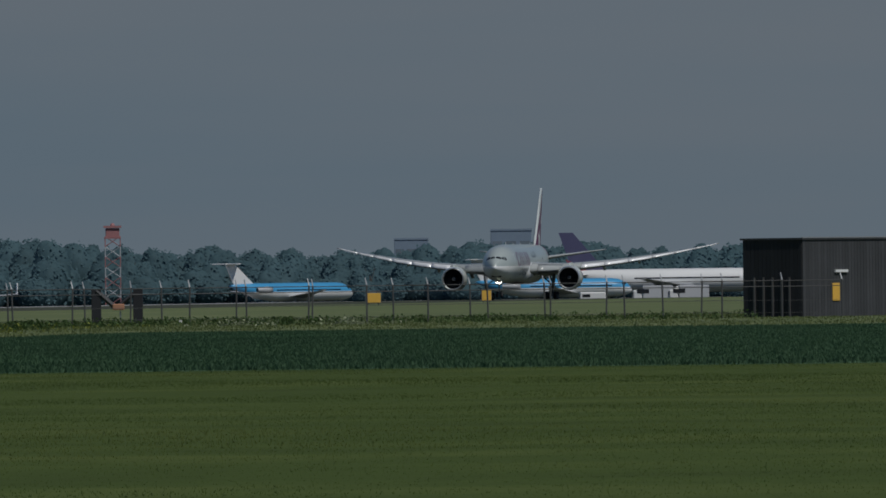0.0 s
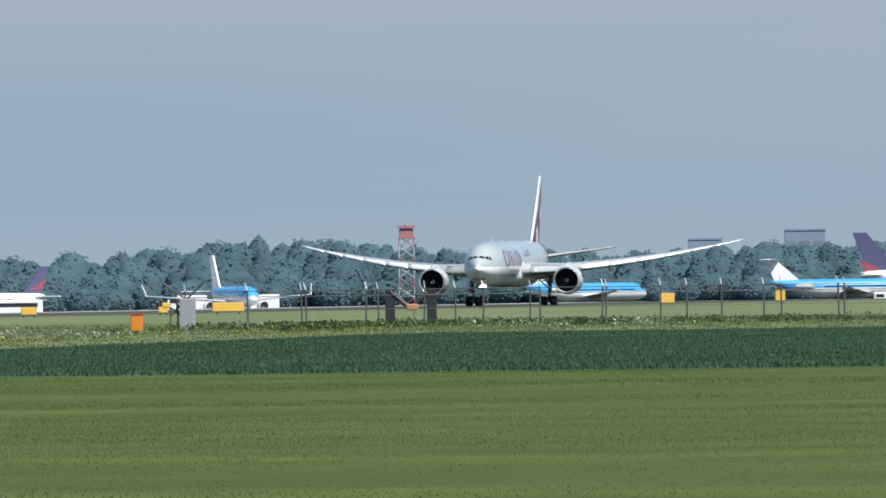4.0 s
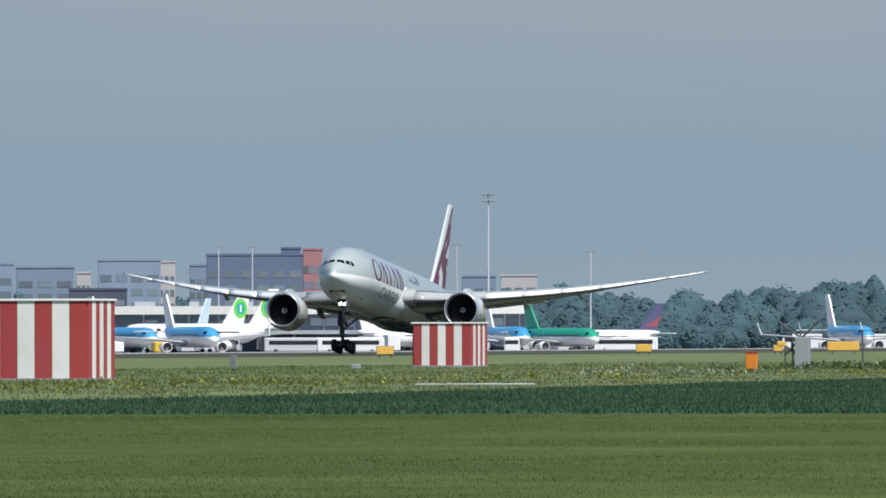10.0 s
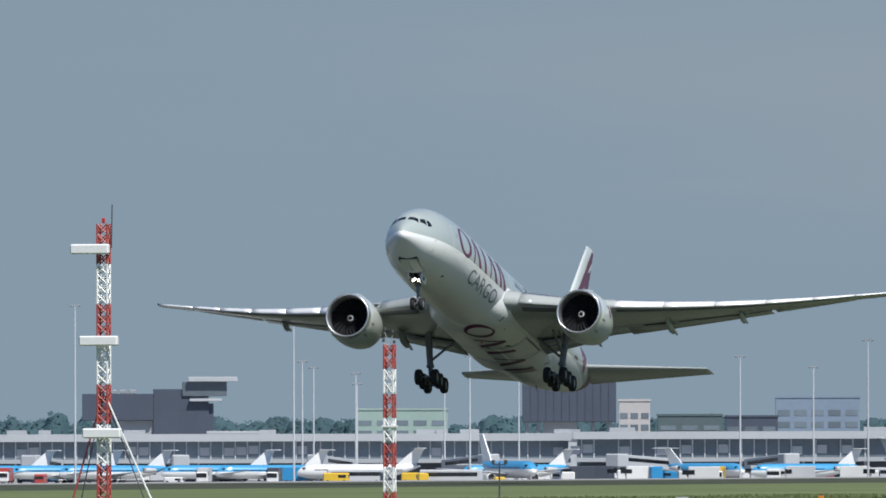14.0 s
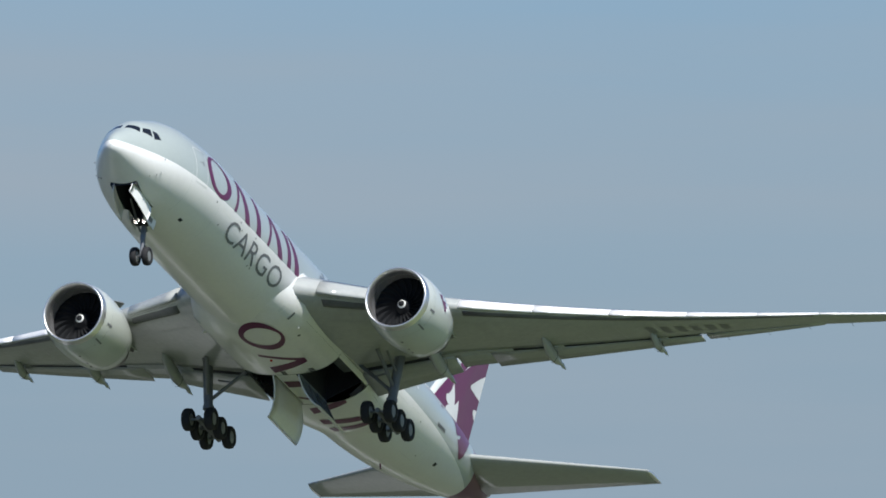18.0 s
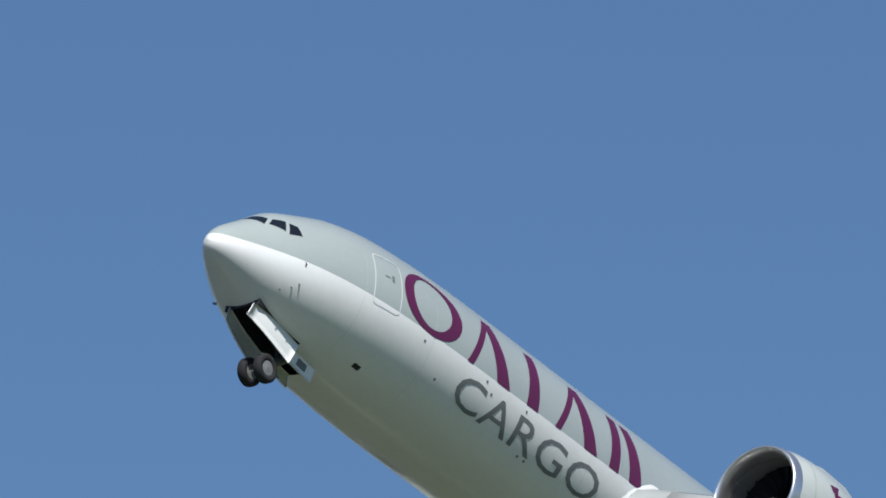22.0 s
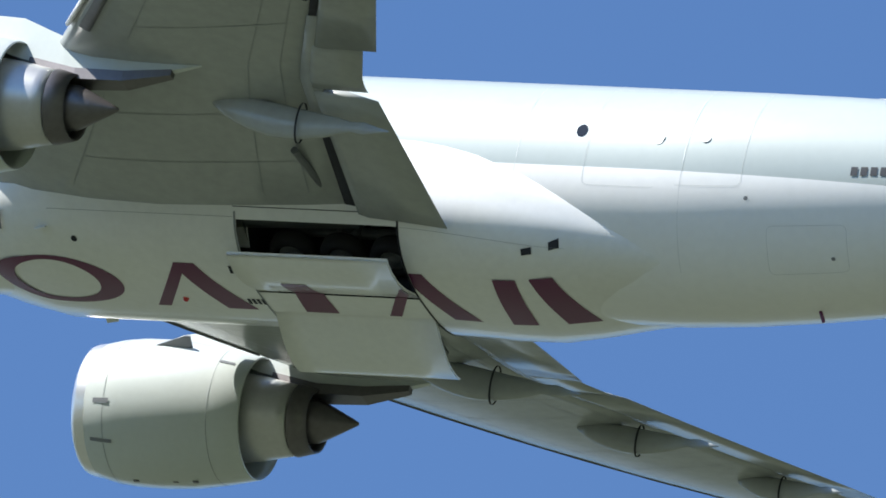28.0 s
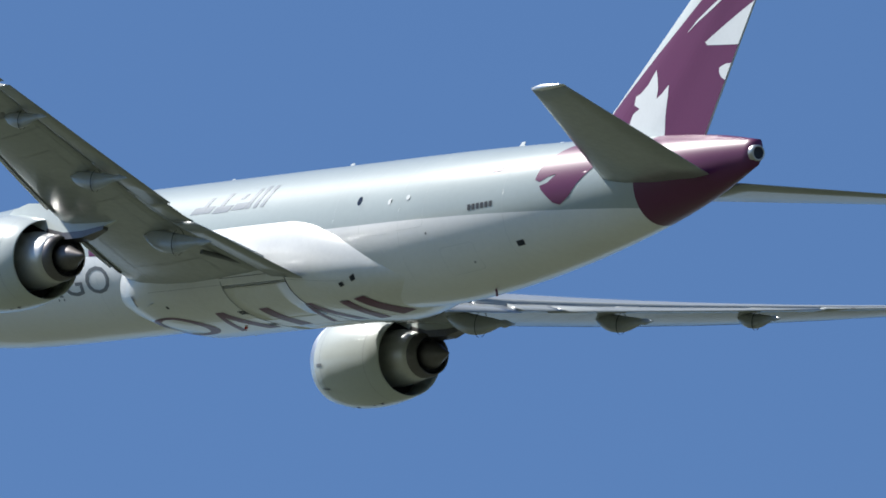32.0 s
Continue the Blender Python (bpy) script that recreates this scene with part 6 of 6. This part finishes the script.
# facade colours are set paler and bluer to hold the distance haze
B_HAZE_NAVY = material("haze-toned navy facade", (0.10, 0.135, 0.20), 0.6, vary=0.1, scale=0.1)
B_HAZE_BLUE = material("haze-toned blue-grey facade", (0.19, 0.25, 0.32), 0.6, vary=0.1, scale=0.1)
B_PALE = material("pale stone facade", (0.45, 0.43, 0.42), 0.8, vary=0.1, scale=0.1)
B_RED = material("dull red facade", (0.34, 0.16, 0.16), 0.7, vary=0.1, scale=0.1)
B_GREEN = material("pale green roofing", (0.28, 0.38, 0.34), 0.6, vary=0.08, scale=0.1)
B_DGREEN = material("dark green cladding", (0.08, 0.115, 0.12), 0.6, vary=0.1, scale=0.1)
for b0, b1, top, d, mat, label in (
        (12.27, 12.67, 0.333, 4100, B_HAZE_NAVY, "haze-toned navy office block beyond the airport"), (12.19, 12.27, 0.355, 4150, B_RED, "dull red tower block beyond the airport"),
        (12.66, 12.74, 0.29, 4150, B_HAZE_BLUE, "haze-toned blue-grey office block beyond the airport"), (12.80, 12.87, 0.305, 4200, B_PALE, "pale office block beyond the airport"),
        (12.86, 13.12, 0.312, 4100, B_HAZE_BLUE, "haze-toned blue-grey office block beyond the airport"), (13.22, 13.46, 0.282, 4200, B_HAZE_BLUE, "haze-toned blue-grey office block beyond the airport"),
        (13.15, 13.21, 0.26, 4250, B_PALE, "pale office block beyond the airport"), (13.47, 13.68, 0.297, 4120, B_HAZE_BLUE, "haze-toned blue-grey office block beyond the airport"),
        (14.12, 14.47, 0.252, 4000, B_HAZE_BLUE, "haze-toned blue-grey office block beyond the airport"), (14.69, 14.96, 0.178, 3700, B_DGREEN, "dark green hangar beyond the terminal"),
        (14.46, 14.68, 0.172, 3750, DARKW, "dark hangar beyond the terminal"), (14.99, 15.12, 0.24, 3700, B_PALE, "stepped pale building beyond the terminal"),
        (15.83, 16.21, 0.205, 4000, B_GREEN, "pale green hangar roof beyond the terminal"), (11.47, 11.61, 0.242, 4300, B_HAZE_BLUE, "striped blue-white office block in haze"),
        (11.30, 11.45, 0.245, 4300, B_PALE, "striped pale office block in haze"), (7.98, 8.12, 0.205, 4500, B_HAZE_BLUE, "haze-toned blue-grey block among far trees"),
        (7.55, 7.72, 0.238, 4500, B_HAZE_BLUE, "haze-toned blue-grey block among far trees"), (13.0, 13.24, 0.19, 3500, DARKW, "long dark hangar behind the pier"),
        (12.28, 12.36, 0.36, 4140, B_HAZE_NAVY, "narrow navy roof tower on office block")):
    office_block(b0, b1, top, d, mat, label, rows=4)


def raised_block(b0, b1, z0, z1, dist):
    """A dark boxy control room on stilts above the terminal roof."""
    ob = tagged(new("control_building"), "dark boxy control building raised on pale stilts", "building")
    ob.matrix_basis = facing((b0 + b1) / 2, dist)
    w = dist * math.tan(radians(abs(b1 - b0)))
    box("body", (8, 0, (z0 + z1) / 2), (16, w, z1 - z0), DARKW, ob, bevel=0.2)
    for k in range(12):
        box("cladding_panel", (-0.05, -w / 2 + w * (k + 0.5) / 12, (z0 + z1) / 2), (0.2, w / 12 - 0.15, z1 - z0 - 0.3), DARKW, ob)
    box("stem", (8, 0.1 * w, z0 / 2), (10, w * 0.36, z0), FASCIA, ob, label="pale concrete stem")
    for y in (-0.42, -0.25, 0.33, 0.45):
        tube("stilt", (2, y * w, 0), (2, y * w, z0), 0.5, CONC2, ob, seg=8)
    for y, s in ((-0.42, 2.6), (0.42, 2.8)):
        box("roof_box", (5, y * w, z1 + 1.0), (3, s, 2.0), DARKW, ob)
    for y in (-0.1, 0.0, 0.12):
        box("roof_plant", (5, y * w, z1 + 0.4), (2, 1.6, 0.8), GALV, ob)
    return ob


raised_block(15.13, 15.52, 14.9, 25.3, 3600)


def tower_block():
    d = 3600
    ob = tagged(new("apron_tower"), "dark apron control tower with white overhanging roof", "building")
    ob.matrix_basis = facing(17.0, d)
    k = d * math.tan(radians(1.0))
    def y(b):
        return (b - 17.0) * k
    def z(e):
        return 2.05 + d * math.tan(radians(e)) + 3.2
    def slabbox(name, b0, b1, e0, e1, mat, deep=12, x=6.0, label=""):
        box(name, (x, (y(b0) + y(b1)) / 2, (z(e0) + z(e1)) / 2), (deep, abs(y(b1) - y(b0)), z(e1) - z(e0)), mat, ob, bevel=0.1, label=label)
    slabbox("main_block", 17.05, 17.345, 0.165, 0.276, DARKW)
    slabbox("tower_shaft", 16.82, 17.05, -0.0835, 0.295, DARKW, 10)
    slabbox("cab", 16.745, 16.93, 0.265, 0.325, HAZE_GLASS, 9, 5, "dark glazed control cab")
    slabbox("cab_roof", 16.70, 16.905, 0.325, 0.345, FASCIA, 12, 5, "white overhanging cab roof")
    slabbox("gallery", 16.765, 16.90, 0.243, 0.255, FASCIA, 11, 5)
    slabbox("lower_block", 16.80, 16.94, 0.10, 0.235, DARKW, 9)
    slabbox("stem", 17.02, 17.2, -0.0835, 0.165, CONC2, 8)
    slabbox("low_roof", 16.55, 16.83, 0.108, 0.12, FASCIA, 12)
    for b in (17.12, 17.16, 17.2):
        slabbox("roof_plant", b, b + 0.03, 0.276, 0.292, GALV, 4)
    return ob


tower_block()


def flood_mast(bearing, dist, top, head):
    """A tall apron light mast; top is its elevation angle in degrees."""
    ob = tagged(new("flood_mast"), "tall slim white apron floodlight mast", "mast", "apron light masts")
    p = polar(bearing, dist)
    g = ground_z(p.x, p.y)
    ob.matrix_basis = facing(bearing, dist)
    h = 2.05 + dist * math.tan(radians(top)) - g
    tube("pole", (0, 0, 0), (0, 0, h), 0.24, PALE_MAST, ob, r1=0.14, seg=8)
    if head:
        for zz in (0, -1.3):
            box("lamp_rack", (0, 0, h + zz), (0.8, 2.3, 0.16), GALV, ob)
        for yy in (-0.9, -0.3, 0.3, 0.9):
            for zz in (-0.3, -1.55):
                box("flood_lamp", (-0.3, yy, h + zz), (0.5, 0.42, 0.36), MARK_GREY, ob, bevel=0.05)
    else:
        box("lamp_rack", (0, 0, h), (0.5, 2.2, 0.22), GALV, ob)
        for yy in (-0.9, 0.9):
            box("flood_lamp", (-0.2, yy, h - 0.25), (0.5, 0.5, 0.3), MARK_GREY, ob)
    return ob


for b, d, top, head in ((11.501, 2750, 0.588, True), (11.632, 3400, 0.377, False), (11.077, 3300, 0.349, False), (14.086, 2900, 0.493, False), (13.957, 2950, 0.477, False),
                        (14.312, 3200, 0.381, False), (13.839, 3200, 0.419, False), (13.687, 3200, 0.42, False), (15.737, 2950, 0.431, False), (15.534, 3200, 0.387, False),
                        (15.842, 3300, 0.323, False), (16.205, 3300, 0.317, False), (17.374, 2900, 0.644, False), (16.467, 2950, 0.598, False), (16.432, 3100, 0.41, False),
                        (16.385, 3200, 0.384, False), (16.21, 3250, 0.36, False), (14.616, 3000, 0.427, False), (18.756, 2900, 0.678, False), (18.046, 2900, 0.655, False),
                        (17.758, 3000, 0.562, False), (18.203, 3200, 0.386, False), (12.48, 3400, 0.37, False), (12.62, 3400, 0.37, False), (12.05, 3500, 0.33, False)):
    flood_mast(b, d, top, head)


def radar_tower():
    ob = tagged(new("lattice_tower"), "red and white lattice tower with red cabin", "tower")
    d = 2480
    ob.matrix_basis = facing(9.288, d)
    g = ob.matrix_basis.translation.z
    h = 2.05 + d * math.tan(radians(0.235)) - g
    lattice(ob, h, 1.35, [HAZED_RED, FASCIA, HAZED_RED, FASCIA, HAZED_RED, FASCIA, HAZED_RED], thick=0.1)
    box("cabin", (0, 0, h + 0.6), (2.6, 2.5, 1.7), HAZED_RED, ob, bevel=0.1, label="red cabin")
    box("platform", (0, 0, h - 0.3), (3.1, 3.0, 0.25), HAZED_RED, ob)
    box("top_platform", (0, 0, h + 1.7), (3.2, 3.2, 0.4), HAZED_RED, ob)
    lathe("dome", [(0.0, 0.4), (0.25, 0.36), (0.42, 0.2), (0.5, 0.0)], HAZED_RED, ob, 16, "z", (0, 0, h + 1.9), "small red dome")
    return ob


radar_tower()


# ---- service vehicles on the apron ----
VAN_COLOURS = [paint("white van paint", (0.72, 0.72, 0.70)), paint("pale grey van paint", (0.5, 0.51, 0.52)), paint("yellow van paint", (0.7, 0.45, 0.04)), paint("blue van paint", (0.03, 0.25, 0.5)), paint("dark van paint", (0.06, 0.07, 0.09)), paint("red van paint", (0.4, 0.06, 0.05))]
VAN_NAMES = ("white", "pale grey", "yellow", "blue", "dark", "red")


def service_vehicle(bearing, dist, heading, kind, colour):
    ln, wd, ht = {"van": (5.5, 2.1, 2.4), "truck": (8.5, 2.5, 3.6), "bus": (13.0, 3.0, 3.1), "tug": (4.0, 2.2, 1.6)}[kind]
    p = polar(bearing, dist)
    ob = tagged(new("service_" + kind), "%s airport service %s on the apron" % (VAN_NAMES[colour], kind), kind, "service vehicles")
    ob.matrix_basis = pose(p.x, p.y, ground_z(p.x, p.y) + 0.06, 0, 0, heading)
    mat = VAN_COLOURS[colour]
    if kind == "truck":
        box("body", (-1.0, 0, 2.1), (6.3, wd, 3.0), mat, ob, bevel=0.1)
        box("cab", (3.3, 0, 1.6), (1.9, wd, 2.2), VAN_COLOURS[0], ob, bevel=0.25)
    else:
        box("body", (0, 0, 0.35 + (ht - 0.35) / 2), (ln, wd, ht - 0.35), mat, ob, bevel=0.22)
    for s in (1, -1):
        box("side_window", (0.25 * ln if kind != "bus" else 0, s * wd / 2, ht * 0.68), (ln * (0.85 if kind == "bus" else 0.3), 0.06, ht * 0.26), PANE, ob)
    box("windscreen", (ln / 2 - 0.05 if kind != "truck" else 4.26, 0, ht * (0.68 if kind != "truck" else 0.55)), (0.12, wd * 0.86, ht * 0.25), PANE, ob)
    for x in (-0.32 * ln, 0.32 * ln):
        for s in (1, -1):
            lathe("wheel", [(-0.15, 0.1), (-0.15, 0.42), (0.15, 0.42), (0.15, 0.1)], RUBBER, ob, 12, "y", (x, s * wd * 0.45, 0.42))
    return ob


vrng = random.Random(5)
for k in range(46):
    b = 13.2 + 4.7 * (k + vrng.uniform(0.0, 0.9)) / 46
    service_vehicle(b, vrng.uniform(2800, 3180), vrng.choice((100, -80, 105, 190, 20)), vrng.choice(("van", "van", "truck", "bus", "tug", "truck")), vrng.choice((0, 0, 0, 0, 1, 1, 2, 3, 4, 5)))
for k in range(18):
    b = 10.9 + 2.2 * (k + vrng.uniform(0.1, 0.9)) / 18
    service_vehicle(b, vrng.uniform(2600, 2850), vrng.choice((100, -80, 190, 20)), vrng.choice(("van", "truck", "tug", "bus")), vrng.choice((0, 0, 1, 2, 4)))
for b in (6.9, 7.3, 7.05, 9.9, 10.2):
    service_vehicle(b, 2900, 100, vrng.choice(("van", "truck")), vrng.choice((0, 1, 0)))


def jet_bridge(bearing, dist, heading):
    p = polar(bearing, dist)
    ob = tagged(new("jet_bridge"), "white passenger boarding bridge at terminal", "boarding bridge", "boarding bridges")
    ob.matrix_basis = pose(p.x, p.y, ground_z(p.x, p.y), 0, 0, heading)
    box("tunnel", (0, 0, 4.4), (22, 2.6, 2.7), FASCIA, ob, bevel=0.1, tilt=(0, 3))
    box("head", (-11.5, 0, 4.9), (4.0, 4.0, 3.2), FASCIA, ob, bevel=0.3)
    for s in (1, -1):
        box("window_strip", (0, s * 1.32, 4.7), (18, 0.05, 0.8), PANE, ob, tilt=(0, 3))
    tube("column", (-6, 0, 0), (-6, 0, 3.4), 0.5, CONC2, ob, seg=10)
    box("drive_truck", (-6, 0, 0.5), (1.6, 2.8, 1.0), MARK_GREY, ob)
    return ob


for b in (13.35, 13.95, 14.5, 15.0, 15.75, 16.3, 16.95, 17.5):
    jet_bridge(b, 3230, b + vrng.uniform(-50, 50))


# ---- far woods ----

def far_wood():
    rng = random.Random(9)
    tops = ((4.5, 0.17), (6.2, 0.175), (7.06, 0.16), (7.3, 0.19), (7.7, 0.20), (8.05, 0.175), (8.4, 0.155), (8.6, 0.165), (8.85, 0.185), (9.2, 0.20), (9.5, 0.222), (9.97, 0.222), (10.2, 0.205), (10.7, 0.178), (11.2, 0.195), (11.8, 0.18), (12.4, 0.175), (13.0, 0.16), (14.0, 0.17), (15.0, 0.18), (16.0, 0.175), (17.5, 0.19), (19.0, 0.18), (24.0, 0.18))
    verts, faces = [], []
    tv, tf = [], []
    b = 4.6
    while b < 23.5:
        b += rng.uniform(0.03, 0.06) if b < 17.8 else 0.12
        for row in range(2):
            bb = b + rng.uniform(-0.02, 0.02)
            d = 4230 + row * 180 + rng.uniform(-60, 60)
            p = polar(bb, d)
            g = ground_z(p.x, p.y)
            top = hermite([t for t, _ in tops], [e for _, e in tops], min(bb, 23.9))
            h = (2.05 + d * math.tan(radians(top)) - g) * rng.uniform(0.84, 1.03)
            wide = h * rng.uniform(0.26, 0.42)
            # trunk and two limbs
            for dx, z0, z1, r in ((0.0, 0.0, 0.55, 0.35), (0.35, 0.3, 0.7, 0.16), (-0.35, 0.34, 0.72, 0.16)):
                i = len(tv)
                q0 = Vector((p.x, p.y, g + h * z0))
                q1 = Vector((p.x, p.y + dx * wide, g + h * z1))
                for q, rr in ((q0, r), (q1, r * 0.5)):
                    tv.extend([(q.x + rr, q.y, q.z), (q.x - rr * 0.5, q.y + rr * 0.87, q.z), (q.x - rr * 0.5, q.y - rr * 0.87, q.z)])
                tf.extend([(i, i + 1, i + 4, i + 3), (i + 1, i + 2, i + 5, i + 4), (i + 2, i, i + 3, i + 5)])
            # three stands deep: low edge bushes, young trees and the full height behind
            for back, part_h, girth in ((-24.0, 0.48, 0.9), (-11.0, 0.76, 0.9), (0.0, 1.0, 0.85)):
                ch, cw = h * part_h * rng.uniform(0.9, 1.04), wide * girth * rng.uniform(0.85, 1.15)
                cx, cy = p.x + back + rng.uniform(-4, 4), p.y + rng.uniform(-1.5, 1.5)
                i, seed = len(verts), rng.uniform(0, 90)
                for m in range(13):
                    lat = radians(-60 + 150 * m / 12)
                    for k in range(13):
                        w = radians(92 + 176 * k / 12)
                        n = Vector((math.cos(lat) * math.cos(w), math.cos(lat) * math.sin(w), math.sin(lat)))
                        f = 0.97 + 0.16 * noise.noise(n * 1.7 + Vector((seed, 0, 0))) + 0.10 * noise.noise(n * 4.5 + Vector((0, seed, 0))) + rng.uniform(-0.025, 0.025)
                        verts.append((cx + n.x * cw * f, cy + n.y * cw * f, g + ch * 0.46 + n.z * ch * 0.54 * f))
                faces.extend([(i + m * 13 + k, i + m * 13 + k + 1, i + m * 13 + k + 14, i + m * 13 + k + 13) for m in range(12) for k in range(12)])
                # sprays of leaves all over the crown's near side and its edge, leaning to the light
                for _k in range(150):
                    lat, w = math.asin(rng.uniform(-0.75, 1.0)), radians(rng.uniform(84, 276))
                    n = Vector((math.cos(lat) * math.cos(w), math.cos(lat) * math.sin(w), math.sin(lat)))
                    f = rng.uniform(0.98, 1.06)
                    q = Vector((cx + n.x * cw * f, cy + n.y * cw * f, g + ch * 0.46 + n.z * ch * 0.54 * f))
                    if q.z > g + h * 1.06 or q.z < g:
                        continue
                    face = Vector((rng.gauss(-0.6, 0.1), rng.gauss(-0.35, 0.1), rng.gauss(0.55, 0.1))).normalized()
                    s = rng.uniform(0.25, 0.6)
                    t = face.cross(Vector((rng.uniform(-1, 1), rng.uniform(-1, 1), rng.uniform(-1, 1)))).normalized()
                    w = face.cross(t)
                    i = len(verts)
                    verts.extend([q - t * s, q - w * s * 0.8, q + t * s, q + w * s * 0.8])
                    faces.append((i, i + 1, i + 2, i + 3))
    wood = tagged(mesh_object("far_wood", verts, faces, HAZED_LEAF, None, True), "belt of far broadleaf trees, haze blue in the leaf colour", "trees", kind="stuff")
    mesh_object("trunks", tv, tf, WOOD_TRUNK, wood)


far_wood()


# ================= motion =================
LANE = 308.97
FLIGHT = (
    (0, 2315.1, 6.05, -0.17, -0.01, -0.01), (1, 2234.5, 6.07, -0.20, -0.00, -0.01), (2, 2152.5, 6.09, -0.16, -0.02, -0.01), (3,
    2068.6, 6.06, -0.20, -0.00, -0.01), (4, 1983.1, 6.02, -0.24, 0.03, -0.01), (5, 1896.8, 6.00, -0.21, 0.08, 0.00), (6, 1810.5, 6.02,
    -0.03, 0.09, 0.02), (7, 1725.2, 6.00, 0.16, 0.07, 0.02), (8, 1640.7, 6.11, 0.66, 0.05, 0.00), (8.5, 1598.2, 6.29, 1.62, 0.03,
    -0.00), (9, 1555.1, 6.39, 2.84, 0.00, -0.00), (9.5, 1511.4, 6.29, 4.02, 0.00, -0.00), (10, 1467.0, 6.17, 5.06, 0.00, -0.00), (11,
    1377.1, 6.52, 6.82, -0.06, 0.00), (12, 1286.1, 7.58, 8.41, -0.13, 0.05), (13, 1195.6, 9.70, 10.35, 0.14, 0.56), (14, 1105.2,
    13.83, 12.71, 0.71, 1.03), (15, 1013.1, 20.53, 14.76, 0.93, 1.49), (16, 918.2, 30.03, 15.99, 0.83, 1.74), (17.5, 777.7, 47.90,
    17.03, 0.97, 1.88), (19, 645.1, 67.66, 17.68, 1.75, 1.93), (20, 559.9, 81.46, 17.79, 2.20, 1.92), (21, 476.2, 95.49, 17.41, 2.16,
    1.57), (22, 393.6, 109.49, 16.48, 1.96, 1.13), (23, 311.0, 123.32, 15.41, 1.80, 0.72), (24, 228.1, 136.79, 14.35, 1.60, 0.49),
    (25, 144.5, 149.71, 13.32, 0.80, 0.49), (26, 60.4, 162.26, 12.66, -0.35, 0.64), (27, -24.6, 174.56, 12.65, -0.95, 0.83), (28,
    -110.2, 186.54, 13.24, -1.42, 1.19), (29, -196.0, 198.50, 13.60, -1.85, 1.70), (30, -282.5, 210.45, 14.06, -2.15, 2.14), (31,
    -369.5, 222.53, 14.32, -1.77, 2.36), (32, -456.3, 234.60, 14.59, -1.11, 2.50),
)


def ramp_at(t, pts):
    """Value at t along eased steps of (seconds, value)."""
    for (t0, v0), (t1, v1) in zip(pts, pts[1:]):
        if t <= t1:
            return v0 + (v1 - v0) * ease((t - t0) / (t1 - t0))
    return pts[-1][1]


def swing(ob, hinge, pts, axis):
    """Turns a part about its hinge through (seconds, degrees)."""
    ts = sorted({t for t, _ in pts} | {t0 + (t1 - t0) * k / 4 for (t0, v0), (t1, v1) in zip(pts, pts[1:]) if v0 != v1 for k in (1, 2, 3)})
    rows = []
    for t in ts:
        v = ramp_at(t, pts)
        rows.append((t, Matrix.Translation(hinge) @ Matrix.Rotation(radians(v), 4, Vector((1, 0, 0)) if axis == "x" else axis)))
    walk(ob, rows)


def motions():
    walk(jet, [(t, pose(x, LANE, z, b, -p, 180 + h)) for t, x, z, p, b, h in FLIGHT])
    for side in (1, -1):
        swing(*wings[side], [(0, -2.9 * side), (7.5, -2.7 * side), (12.5, -0.8 * side), (18, -1.0 * side), (32, -1.0 * side)], "x")
        # the leg swings up and draws inboard as its brace folds
        leg, pivot = gears[side]
        walk(leg, [(t, pose(pivot.x, pivot.y - 0.65 * side * k, pivot.z + 0.2 * k, -76 * side * k, 0, 0)) for t, k in ((0, 0), (20.6, 0), (21.6, 0.156), (22.6, 0.5), (23.6, 0.844), (24.6, 1), (32, 1))])
        swing(*braces[side], [(0, 0), (20.6, 0), (24.4, 39 * side), (32, 39 * side)], "x")
        opened = -74 if side > 0 else 108
        swing(*main_doors[side], [(0, 0), (15.7, 0), (17.3, opened), (26.7, opened), (28.8, 0), (32, 0)], "x")
    leg, pivot = gears[0]
    walk(leg, [(t, pose(*pivot, 0, v, 0)) for t, v in ((0, 0), (19.4, 0), (20.2, -6), (21, -24), (22, -50), (23, -67), (24, -92), (24.7, -104), (32, -104))])
    for door, hinge, side, a0, axis in nose_doors:
        if a0 < 4:
            swing(door, hinge, [(0, 0), (15.8, 0), (17.2, 76 * side), (24.6, 76 * side), (26.0, 0), (32, 0)], axis)
        else:
            swing(door, hinge, [(0, 76 * side), (24.4, 76 * side), (25.8, 0), (32, 0)], axis)


motions()
